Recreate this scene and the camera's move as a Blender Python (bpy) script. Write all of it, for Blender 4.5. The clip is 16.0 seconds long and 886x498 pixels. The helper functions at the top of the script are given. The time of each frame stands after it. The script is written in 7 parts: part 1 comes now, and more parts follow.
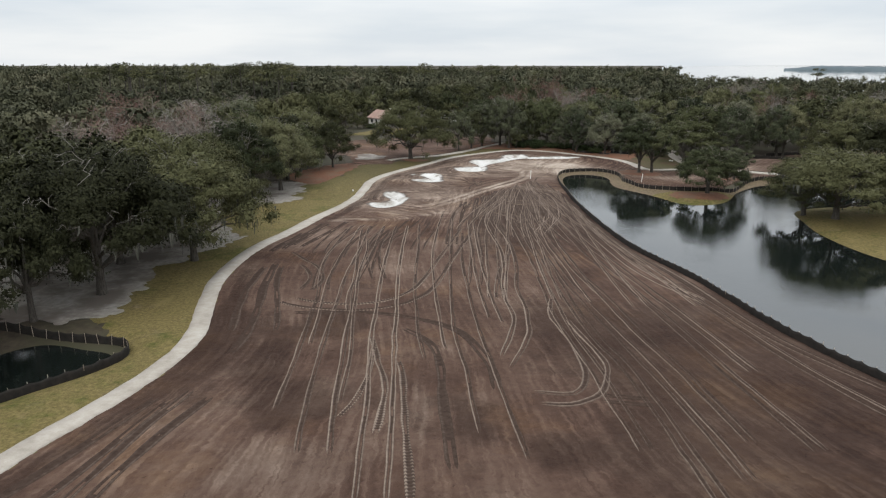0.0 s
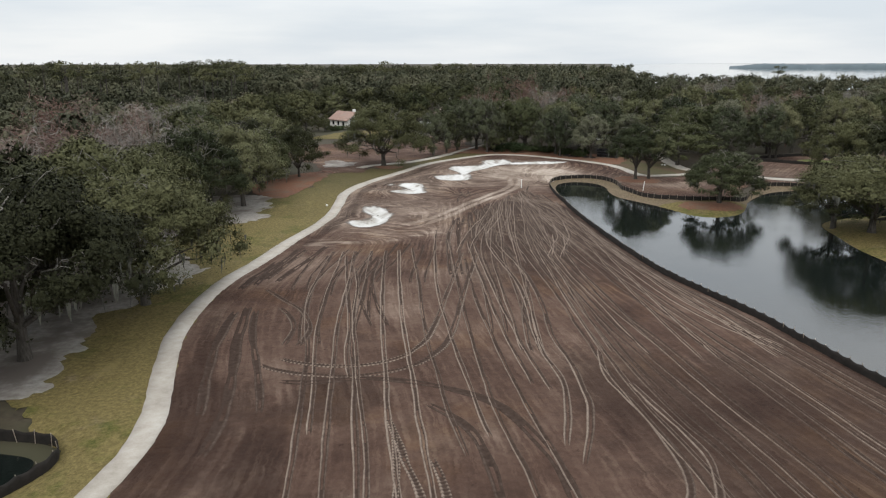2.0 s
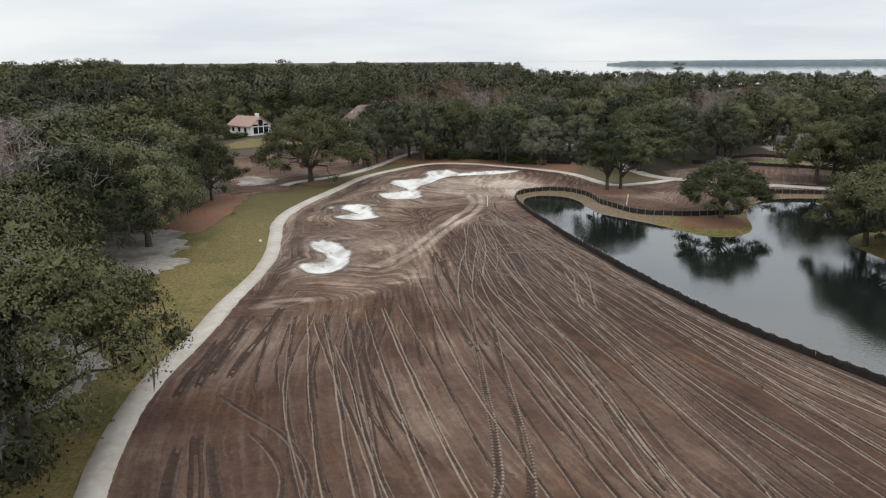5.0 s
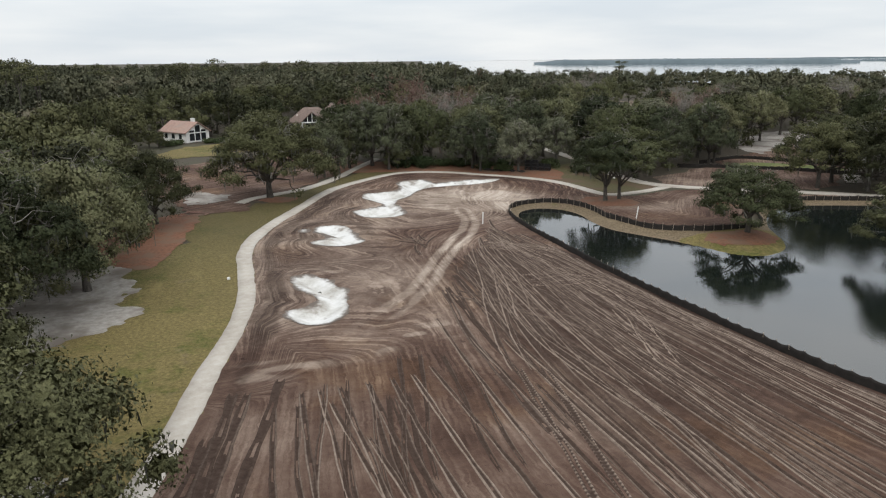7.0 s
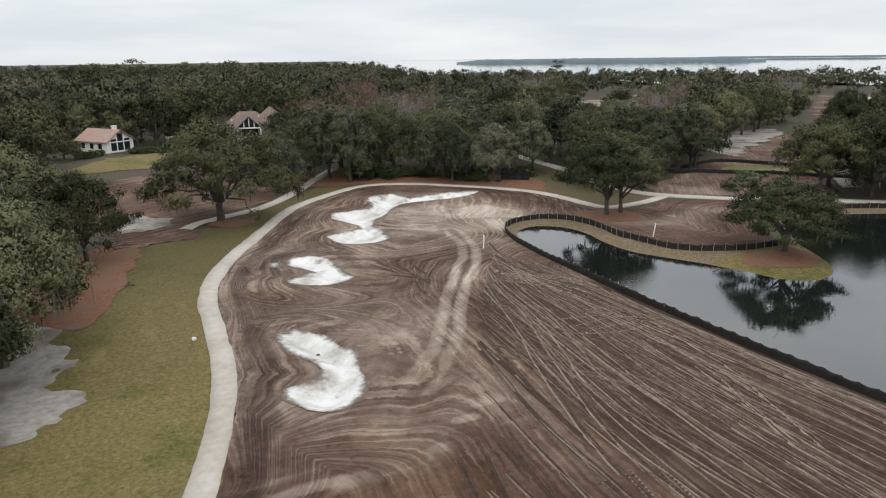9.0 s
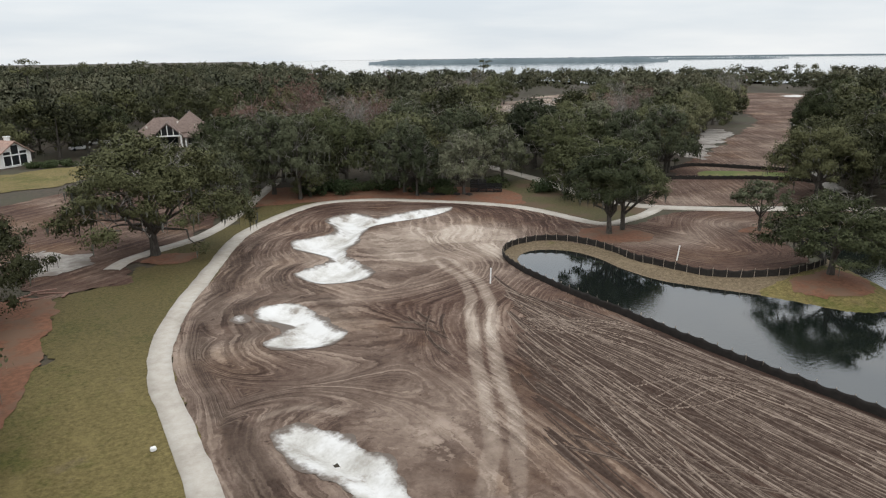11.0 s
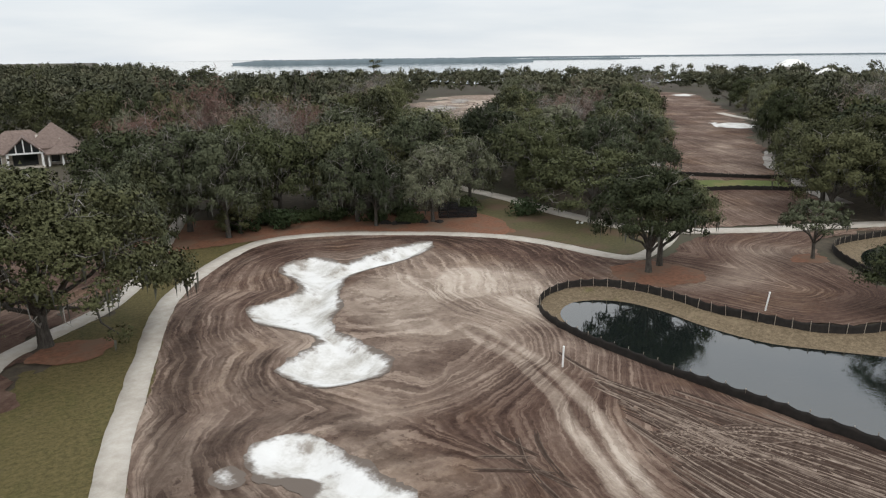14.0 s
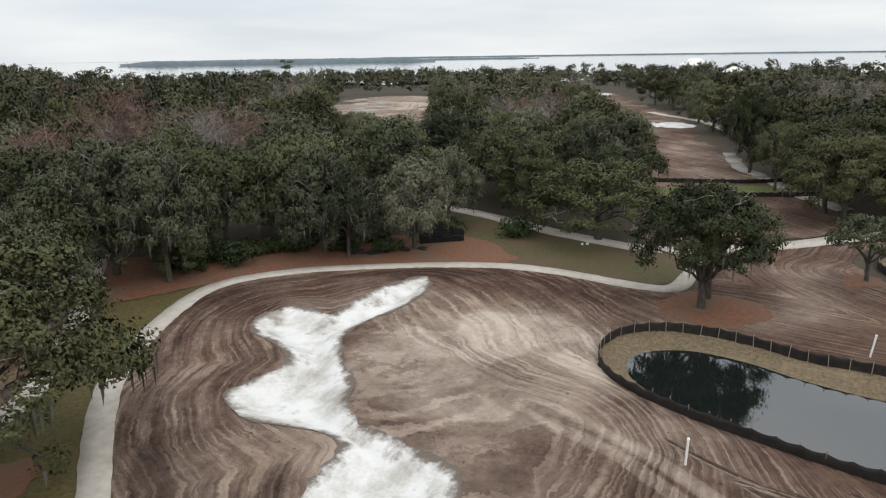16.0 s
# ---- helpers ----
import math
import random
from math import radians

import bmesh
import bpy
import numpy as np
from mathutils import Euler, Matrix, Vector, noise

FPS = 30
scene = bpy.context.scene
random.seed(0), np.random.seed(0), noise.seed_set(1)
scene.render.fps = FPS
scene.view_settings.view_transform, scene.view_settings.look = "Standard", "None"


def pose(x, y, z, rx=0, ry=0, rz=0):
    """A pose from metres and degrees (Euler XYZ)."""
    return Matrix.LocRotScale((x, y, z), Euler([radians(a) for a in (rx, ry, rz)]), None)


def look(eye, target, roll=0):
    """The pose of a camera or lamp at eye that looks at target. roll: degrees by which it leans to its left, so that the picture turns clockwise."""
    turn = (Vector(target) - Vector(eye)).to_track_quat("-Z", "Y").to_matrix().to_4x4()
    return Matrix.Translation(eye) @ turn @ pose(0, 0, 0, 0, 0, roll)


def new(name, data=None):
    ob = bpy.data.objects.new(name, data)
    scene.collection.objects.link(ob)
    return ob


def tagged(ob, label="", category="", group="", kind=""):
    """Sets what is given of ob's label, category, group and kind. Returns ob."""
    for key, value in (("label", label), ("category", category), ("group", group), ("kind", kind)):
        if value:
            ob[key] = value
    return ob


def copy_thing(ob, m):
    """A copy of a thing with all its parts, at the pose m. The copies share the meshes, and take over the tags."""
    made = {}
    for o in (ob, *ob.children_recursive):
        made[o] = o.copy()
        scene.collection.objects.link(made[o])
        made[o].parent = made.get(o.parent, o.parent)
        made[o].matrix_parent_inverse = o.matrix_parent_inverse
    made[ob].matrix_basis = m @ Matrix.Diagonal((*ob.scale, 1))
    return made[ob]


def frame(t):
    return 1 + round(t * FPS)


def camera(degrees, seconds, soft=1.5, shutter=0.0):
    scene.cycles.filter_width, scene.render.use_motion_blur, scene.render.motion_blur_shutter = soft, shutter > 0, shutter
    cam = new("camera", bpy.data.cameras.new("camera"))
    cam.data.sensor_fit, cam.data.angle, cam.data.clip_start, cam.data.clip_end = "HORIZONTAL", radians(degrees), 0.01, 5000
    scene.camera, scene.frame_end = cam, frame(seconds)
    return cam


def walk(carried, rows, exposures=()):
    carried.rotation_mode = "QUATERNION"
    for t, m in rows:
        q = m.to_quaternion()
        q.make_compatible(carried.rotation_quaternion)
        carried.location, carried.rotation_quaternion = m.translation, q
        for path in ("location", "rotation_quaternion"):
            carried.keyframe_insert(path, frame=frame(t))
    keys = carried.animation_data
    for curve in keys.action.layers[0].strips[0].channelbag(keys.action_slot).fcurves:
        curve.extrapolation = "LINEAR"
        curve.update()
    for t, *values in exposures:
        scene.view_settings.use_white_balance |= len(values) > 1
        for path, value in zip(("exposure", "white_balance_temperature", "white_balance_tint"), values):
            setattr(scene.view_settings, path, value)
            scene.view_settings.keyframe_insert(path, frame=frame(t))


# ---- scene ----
cam = camera(64.1, 16.0, soft=1.2)
METRES, EYE, TILT, LEAN, TURN = 130.0, 22.0, -14.8, 0.0, 0.0
ROWS = [
    (0.0, 0.0, 0.0, 0.0, -0.0, 0.0, 0.0),
    (0.5, -0.0093, 0.0268, 0.0068, -0.84, -0.03, 0.22),
    (1.0, -0.0191, 0.0534, 0.0135, -1.76, -0.05, 0.47),
    (1.5, -0.0294, 0.0798, 0.0202, -2.73, -0.08, 0.74),
    (2.0, -0.0401, 0.1067, 0.027, -3.77, -0.16, 1.06),
    (2.5, -0.0508, 0.1337, 0.0338, -5.01, -0.19, 1.41),
    (3.0, -0.061, 0.1612, 0.0406, -6.49, -0.27, 1.85),
    (3.5, -0.0711, 0.189, 0.0474, -8.05, -0.34, 2.32),
    (4.0, -0.0812, 0.2171, 0.0542, -9.61, -0.42, 2.77),
    (6.5, -0.1268, 0.3617, 0.0902, -16.93, -0.98, 4.85),
    (7.0, -0.134, 0.3914, 0.0976, -18.27, -1.1, 5.23),
    (7.5, -0.1404, 0.4212, 0.1052, -19.62, -1.24, 5.59),
    (8.0, -0.1459, 0.4513, 0.1128, -21.15, -1.38, 5.99),
    (8.5, -0.1506, 0.4817, 0.1203, -22.76, -1.54, 6.43),
    (9.0, -0.1544, 0.5123, 0.1282, -24.36, -1.74, 6.83),
    (11.5, -0.1602, 0.6671, 0.1675, -33.04, -2.91, 8.89),
    (12.0, -0.1591, 0.698, 0.1754, -34.72, -3.17, 9.26),
    (12.5, -0.1571, 0.7292, 0.1833, -36.41, -3.43, 9.61),
    (13.0, -0.1548, 0.7582, 0.1906, -38.0, -3.7, 9.89),
    (13.5, -0.1508, 0.7895, 0.1983, -39.8, -4.01, 10.25),
    (14.0, -0.1462, 0.8205, 0.2059, -41.78, -4.35, 10.65),
    (14.5, -0.1405, 0.8513, 0.2136, -43.69, -4.7, 11.06),
    (15.0, -0.1339, 0.8822, 0.2215, -45.62, -5.09, 11.41),
    (15.5, -0.1263, 0.9128, 0.2292, -47.57, -5.49, 11.76),
    (16.0, -0.1179, 0.943, 0.2365, -49.7, -5.9, 12.18),
]
walk(cam, [(t, pose(0, 0, EYE, TILT, LEAN, TURN) @ pose(METRES * x, METRES * y, METRES * z, 90 + pitch, roll, yaw)) for t, x, y, z, yaw, pitch, roll in ROWS])
# ---- world and light: a bright overcast sky with a soft sun behind it ----
world = bpy.data.worlds.new("world")
scene.world = world
world.use_nodes = True
SUN_ELEV, SUN_ROT = radians(48), radians(200)


def build_world():
    nt = world.node_tree
    nt.nodes.clear()
    out = nt.nodes.new("ShaderNodeOutputWorld")
    bg = nt.nodes.new("ShaderNodeBackground")
    sky = nt.nodes.new("ShaderNodeTexSky")
    sky.sky_type, sky.sun_disc = "NISHITA", False
    sky.sun_elevation, sky.sun_rotation = SUN_ELEV, SUN_ROT
    co = nt.nodes.new("ShaderNodeTexCoord")
    mp = nt.nodes.new("ShaderNodeMapping")
    mp.inputs["Scale"].default_value = (1.0, 1.0, 7.0)
    nz = nt.nodes.new("ShaderNodeTexNoise")
    nz.inputs["Scale"].default_value, nz.inputs["Detail"].default_value = 2.6, 6.0
    nz.inputs["Roughness"].default_value = 0.5
    rp = nt.nodes.new("ShaderNodeValToRGB")
    rp.color_ramp.elements[0].position, rp.color_ramp.elements[0].color = 0.36, (7.6, 8.2, 8.8, 1)
    rp.color_ramp.elements[1].position, rp.color_ramp.elements[1].color = 0.66, (9.7, 9.9, 10.0, 1)
    mx = nt.nodes.new("ShaderNodeMix")
    mx.data_type = "RGBA"
    mx.inputs[0].default_value = 0.92
    nt.links.new(co.outputs["Generated"], mp.inputs["Vector"])
    nt.links.new(mp.outputs["Vector"], nz.inputs["Vector"])
    nt.links.new(nz.outputs["Fac"], rp.inputs["Fac"])
    nt.links.new(sky.outputs["Color"], mx.inputs[6])
    nt.links.new(rp.outputs["Color"], mx.inputs[7])
    # an overcast sky brightens towards the zenith
    sp = nt.nodes.new("ShaderNodeSeparateXYZ")
    up = nt.nodes.new("ShaderNodeMapRange")
    up.inputs["From Min"].default_value, up.inputs["From Max"].default_value = 0.06, 1.0
    up.inputs["To Min"].default_value, up.inputs["To Max"].default_value = 0.97, 2.2
    sc = nt.nodes.new("ShaderNodeVectorMath")
    sc.operation = "SCALE"
    nt.links.new(co.outputs["Generated"], sp.inputs[0])
    nt.links.new(sp.outputs[2], up.inputs["Value"])
    nt.links.new(mx.outputs[2], sc.inputs[0])
    nt.links.new(up.outputs["Result"], sc.inputs["Scale"])
    nt.links.new(sc.outputs[0], bg.inputs["Color"])
    bg.inputs["Strength"].default_value = 0.10
    nt.links.new(bg.outputs["Background"], out.inputs["Surface"])


build_world()
sun = new("sun", bpy.data.lights.new("sun", "SUN"))
sun.data.energy, sun.data.angle, sun.data.color = 0.7, radians(30), (1.0, 0.96, 0.9)
# the sky's sun_rotation is counted clockwise from +Y
SUN_DIR = Vector((math.sin(SUN_ROT) * math.cos(SUN_ELEV), math.cos(SUN_ROT) * math.cos(SUN_ELEV), math.sin(SUN_ELEV)))
sun.matrix_world = look(SUN_DIR * 100, (0, 0, 0))


# ---- materials ----
class Nodes:
    """Short hand for one node material."""

    def __init__(self, name, rough=0.9, spec=0.3):
        self.mat = bpy.data.materials.new(name)
        self.mat.use_nodes = True
        self.nt = self.mat.node_tree
        self.p = self.nt.nodes["Principled BSDF"]
        self.p.inputs["Roughness"].default_value = rough
        self.p.inputs["Specular IOR Level"].default_value = spec
        self.geo = self.n("ShaderNodeNewGeometry")
        self.pos = self.geo.outputs["Position"]

    def n(self, kind):
        return self.nt.nodes.new(kind)

    def put(self, sock, v):
        if isinstance(v, bpy.types.NodeSocket):
            self.nt.links.new(v, sock)
        else:
            sock.default_value = v

    def math(self, op, a, b=0.0, clamp=False):
        m = self.n("ShaderNodeMath")
        m.operation, m.use_clamp = op, clamp
        self.put(m.inputs[0], a)
        self.put(m.inputs[1], b)
        return m.outputs[0]

    def noise(self, vec, scale, detail=4.0, rough=0.55):
        t = self.n("ShaderNodeTexNoise")
        self.put(t.inputs["Vector"], vec)
        t.inputs["Scale"].default_value, t.inputs["Detail"].default_value = scale, detail
        t.inputs["Roughness"].default_value = rough
        return t.outputs["Fac"]

    def attr(self, name):
        a = self.n("ShaderNodeAttribute")
        a.attribute_name = name
        return a.outputs["Fac"]

    def vec(self, x, y, z=0.0):
        c = self.n("ShaderNodeCombineXYZ")
        for s, v in zip(c.inputs, (x, y, z)):
            self.put(s, v)
        return c.outputs[0]

    def xyz(self):
        s = self.n("ShaderNodeSeparateXYZ")
        self.put(s.inputs[0], self.pos)
        return s.outputs

    def ramp(self, fac, stops):
        r = self.n("ShaderNodeValToRGB")
        self.put(r.inputs["Fac"], fac)
        e = r.color_ramp.elements
        while len(e) < len(stops):
            e.new(0.5)
        for k, (p, c) in zip(e, stops):
            k.position, k.color = p, (*c, 1)
        return r.outputs["Color"]

    def step(self, fac, lo, hi):
        m = self.n("ShaderNodeMapRange")
        m.interpolation_type = "SMOOTHSTEP"
        self.put(m.inputs["Value"], fac)
        m.inputs["From Min"].default_value, m.inputs["From Max"].default_value = lo, hi
        return m.outputs["Result"]

    def mix(self, fac, a, b, mode="MIX"):
        m = self.n("ShaderNodeMix")
        m.data_type, m.blend_type = "RGBA", mode
        self.put(m.inputs[0], fac)
        for s, v in ((m.inputs[6], a), (m.inputs[7], b)):
            self.put(s, v if isinstance(v, bpy.types.NodeSocket) else (*v, 1))
        return m.outputs[2]

    def color(self, c):
        self.put(self.p.inputs["Base Color"], c if isinstance(c, bpy.types.NodeSocket) else (*c, 1))
        return self

    def bump(self, h, strength=0.4, dist=0.1):
        b = self.n("ShaderNodeBump")
        b.inputs["Strength"].default_value, b.inputs["Distance"].default_value = strength, dist
        self.put(b.inputs["Height"], h)
        self.nt.links.new(b.outputs[0], self.p.inputs["Normal"])
        return self


def grainy(name, c1, c2, scale, rough=0.9, c3=None, big=0.15, bump=0.3, dist=0.03):
    """Two tones in fine grain, with broad drifts towards a third."""
    k = Nodes(name, rough)
    f = k.noise(k.pos, scale, 6.0, 0.65)
    c = k.ramp(f, [(0.3, c1), (0.7, c2)])
    if c3:
        c = k.mix(k.step(k.noise(k.pos, big, 5.0, 0.6), 0.45, 0.62), c, c3)
    k.color(c).bump(f, bump, dist)
    return k.mat


def soil_material():
    """Graded earth: combed along the vehicles' way, with dry pale crests and dark hollows."""
    k = Nodes("graded_soil", 0.95, 0.15)
    x, y, z = k.xyz()
    flow, tan, damp = k.attr("flow"), k.attr("tan"), k.attr("damp")
    slow = k.math("MULTIPLY", y, 0.05)
    slow2 = k.math("MULTIPLY", x, 0.05)
    wob = k.math("MULTIPLY", k.noise(k.pos, 0.35, 3.0), 0.6)
    tear = k.math("MULTIPLY", k.noise(k.pos, 1.7, 5.0, 0.65), 0.55)
    fl = k.math("ADD", flow, k.math("ADD", wob, tear))
    band = k.noise(k.vec(k.math("MULTIPLY", fl, 0.45), slow, slow2), 1.0, 3.0)
    comb = k.noise(k.vec(k.math("MULTIPLY", fl, 2.7), k.math("MULTIPLY", y, 0.10), slow2), 1.0, 4.0, 0.6)
    fine = k.noise(k.vec(k.math("MULTIPLY", fl, 5.0), k.math("MULTIPLY", y, 0.16), k.math("MULTIPLY", x, 0.16)), 1.0, 3.0, 0.6)
    patch = k.noise(k.pos, 0.09, 5.0, 0.6)
    grain = k.noise(k.pos, 2.0, 9.0, 0.72)
    rough = k.attr("comb")
    crest = k.step(comb, 0.49, 0.57)
    # furrow shade is painted in: the comb darkens its own hollows
    v = k.math("ADD", k.math("MULTIPLY", k.math("SUBTRACT", band, 0.5), 0.24), k.math("ADD", k.math("MULTIPLY", k.math("SUBTRACT", comb, 0.5), 0.60), k.math("MULTIPLY", k.math("SUBTRACT", crest, 0.3), 0.18)))
    v = k.math("ADD", v, k.math("MULTIPLY", k.math("SUBTRACT", fine, 0.5), 0.50))
    held = k.math("ADD", 0.35, k.math("MULTIPLY", k.step(k.noise(k.pos, 0.30, 5.0, 0.65), 0.36, 0.62), 0.85))
    lump = k.noise(k.pos, 0.85, 7.0, 0.70)
    v = k.math("MULTIPLY", k.math("MULTIPLY", v, rough), held)
    v = k.math("ADD", v, k.math("MULTIPLY", k.math("SUBTRACT", lump, 0.5), k.math("MULTIPLY", rough, 0.42)))
    v = k.math("ADD", v, k.math("MULTIPLY", k.math("SUBTRACT", grain, 0.5), k.math("ADD", 0.18, k.math("MULTIPLY", rough, 0.26))))
    clod = k.step(k.noise(k.pos, 1.3, 9.0, 0.78), 0.60, 0.66)
    dust = k.step(k.noise(k.vec(k.math("MULTIPLY", x, 1.0), k.math("ADD", k.math("MULTIPLY", y, 1.0), 40.0)), 1.1, 9.0, 0.78), 0.61, 0.68)
    v = k.math("ADD", v, k.math("MULTIPLY", k.math("SUBTRACT", k.math("MULTIPLY", dust, 0.14), k.math("MULTIPLY", clod, 0.42)), rough))
    v = k.math("ADD", v, k.math("MULTIPLY", k.math("SUBTRACT", patch, 0.5), 0.78))
    v = k.math("ADD", k.math("MULTIPLY", v, 1.12), 0.495)
    base = k.ramp(v, [(0.22, (0.035, 0.0188, 0.0134)), (0.42, (0.077, 0.0448, 0.0322)), (0.54, (0.106, 0.0660, 0.0485)), (0.68, (0.154, 0.1025, 0.0760)), (0.88, (0.238, 0.170, 0.129))])
    tn = k.ramp(v, [(0.2, (0.120, 0.084, 0.064)), (0.5, (0.252, 0.194, 0.152)), (0.8, (0.390, 0.312, 0.250))])
    tf = k.step(k.math("ADD", tan, k.math("ADD", k.math("MULTIPLY", k.math("SUBTRACT", patch, 0.5), 0.7), k.math("MULTIPLY", k.math("SUBTRACT", k.math("ADD", comb, fine), 1.0), 0.22))), 0.18, 0.82)
    base = k.mix(k.math("MULTIPLY", k.step(k.noise(k.pos, 0.07, 6.0, 0.65), 0.50, 0.66), 0.55), base, k.mix(1.0, base, (1.22, 1.10, 0.82), "MULTIPLY"))
    c = k.mix(k.math("MULTIPLY", tf, 0.78), base, tn)
    dry = k.ramp(v, [(0.25, (0.19, 0.143, 0.110)), (0.5, (0.335, 0.268, 0.214)), (0.8, (0.46, 0.385, 0.318))])
    c = k.mix(k.step(k.math("ADD", tan, k.math("MULTIPLY", k.math("SUBTRACT", patch, 0.5), 1.2)), 0.88, 1.20), c, dry)
    df = k.step(k.math("ADD", damp, k.math("ADD", k.math("MULTIPLY", k.math("SUBTRACT", patch, 0.5), 0.8), k.math("MULTIPLY", k.math("SUBTRACT", k.noise(k.pos, 0.4, 6.0, 0.7), 0.5), 0.9))), 0.36, 0.72)
    c = k.mix(df, c, k.mix(1.0, c, (0.55, 0.53, 0.52), "MULTIPLY"))
    h = k.math("ADD", k.math("MULTIPLY", k.math("ADD", k.math("MULTIPLY", comb, 1.2), k.math("MULTIPLY", fine, 0.4)), k.math("MULTIPLY", rough, held)), k.math("ADD", k.math("MULTIPLY", lump, 0.9), k.math("MULTIPLY", grain, 0.6)))
    k.color(c).bump(h, 0.9, 0.22)
    return k.mat


def rut_material():
    k = Nodes("tyre_churned_soil", 0.95, 0.1)
    a, crest = k.attr("along"), k.attr("crest")
    cleat = k.math("SINE", k.math("MULTIPLY", a, 19.0))
    g = k.noise(k.pos, 2.6, 6.0, 0.7)
    # dark tone carries soil and painted rut shade, pale tone the dry crests
    dark = k.ramp(g, [(0.3, (0.030, 0.0188, 0.014)), (0.7, (0.064, 0.042, 0.032))])
    pale = k.ramp(g, [(0.3, (0.165, 0.122, 0.094)), (0.55, (0.236, 0.183, 0.146)), (0.75, (0.306, 0.245, 0.198))])
    tread = k.math("MULTIPLY", k.attr("tread"), k.math("MULTIPLY", cleat, 0.22))
    crest = k.math("ADD", crest, k.math("MULTIPLY", tread, k.math("ADD", crest, 0.6)))
    f = k.step(k.math("ADD", crest, k.math("MULTIPLY", k.math("SUBTRACT", g, 0.5), 0.22)), 0.06, 0.92)
    k.color(k.mix(f, dark, pale))
    k.bump(k.math("ADD", g, k.math("MULTIPLY", cleat, 0.07)), 0.5, 0.06)
    return k.mat


def grass_material(name, dry, straw_lo=(0.105, 0.078, 0.030), straw_hi=(0.225, 0.172, 0.080)):
    """Winter turf: green where it is damp, straw where it is worn, in blotches."""
    k = Nodes(name, 0.9, 0.2)
    big, mid, fine = k.noise(k.pos, 0.10, 4.0, 0.6), k.noise(k.pos, 0.55, 6.0, 0.7), k.noise(k.pos, 3.2, 7.0, 0.8)
    green = k.ramp(fine, [(0.38, (0.044, 0.048, 0.010)), (0.64, (0.118, 0.112, 0.028))])
    straw = k.ramp(fine, [(0.36, straw_lo), (0.66, straw_hi)])
    v = k.math("ADD", k.math("MULTIPLY", big, 0.8), k.math("MULTIPLY", mid, 0.6))
    c = k.mix(k.step(v, 0.68 - dry, 0.86 - dry), green, straw)
    worn = k.ramp(fine, [(0.36, (0.11, 0.077, 0.050)), (0.7, (0.235, 0.182, 0.128))])
    c = k.mix(k.math("MULTIPLY", k.step(k.noise(k.pos, 0.23, 6.0, 0.7), 0.58, 0.74), 0.6), c, worn)
    c = k.mix(k.step(k.noise(k.pos, 0.8, 4.0, 0.7), 0.62, 0.74), c, straw_lo)
    x, y, z = k.xyz()
    wisp = k.noise(k.vec(k.math("MULTIPLY", x, 0.55), k.math("MULTIPLY", y, 0.16)), 1.0, 6.0, 0.7)
    c = k.mix(k.math("MULTIPLY", k.step(wisp, 0.54, 0.68), 0.55), c, straw_hi)
    c = k.mix(k.math("MULTIPLY", k.attr("dull"), 0.72), c, k.ramp(fine, [(0.36, (0.040, 0.034, 0.012)), (0.66, (0.092, 0.074, 0.030))]))
    k.color(c).bump(k.math("ADD", fine, mid), 0.6, 0.08)
    return k.mat


def water_material(name, ripple, tint):
    k = Nodes(name, 0.04, 0.5)
    k.p.inputs["IOR"].default_value = 1.8
    x, y, z = k.xyz()
    w = k.noise(k.vec(k.math("MULTIPLY", x, 1.0), k.math("MULTIPLY", y, 1.6)), 2.4, 3.0, 0.5)
    calm = k.step(k.noise(k.pos, 0.045, 3.0), 0.40, 0.62)
    k.color(k.mix(k.noise(k.pos, 0.06, 3.0), tint, tuple(c * 1.5 for c in tint)))
    k.bump(k.math("MULTIPLY", w, calm), ripple, 0.06)
    return k.mat


def leaf_material(name, stops, far=False):
    """Leaves, tinted by tree and spray, with fine sunlit and shaded specks painted in."""
    k = Nodes(name, 0.8, 0.15)
    if far:
        tree = k.attr("tint")
    else:
        info = k.n("ShaderNodeObjectInfo")
        tree = info.outputs["Random"]
    isl = k.geo.outputs["Random Per Island"]
    speck = k.noise(k.pos, 0.5 if far else 1.0, 6.0, 0.75)
    v = k.math("ADD", k.math("MULTIPLY", tree, 0.74), k.math("MULTIPLY", isl, 0.12))
    v = k.math("ADD", v, k.math("MULTIPLY", k.math("SUBTRACT", speck, 0.5), 0.80))
    k.color(k.ramp(v, stops)).bump(k.noise(k.pos, 1.1 if far else 2.2, 4.0, 0.7), 1.0, 0.9 if far else 0.35)
    return k.mat


def bark_material():
    k = Nodes("oak_bark", 0.95, 0.1)
    f = k.noise(k.vec(*(k.math("MULTIPLY", s, m) for s, m in zip(k.xyz(), (6, 6, 1.5)))), 1.0, 5.0, 0.7)
    k.color(k.ramp(f, [(0.3, (0.035, 0.029, 0.024)), (0.7, (0.12, 0.108, 0.094))])).bump(f, 0.6, 0.05)
    return k.mat


def concrete_material():
    k = Nodes("path_concrete", 0.85, 0.3)
    big, mid, fine = k.noise(k.pos, 0.22, 4.0), k.noise(k.pos, 1.4, 5.0, 0.65), k.noise(k.pos, 11.0, 5.0, 0.7)
    v = k.math("ADD", k.math("MULTIPLY", big, 0.4), k.math("ADD", k.math("MULTIPLY", mid, 0.4), k.math("MULTIPLY", fine, 0.2)))
    k.color(k.ramp(v, [(0.32, (0.265, 0.232, 0.190)), (0.5, (0.385, 0.345, 0.295)), (0.68, (0.48, 0.445, 0.395))])).bump(fine, 0.25, 0.01)
    return k.mat


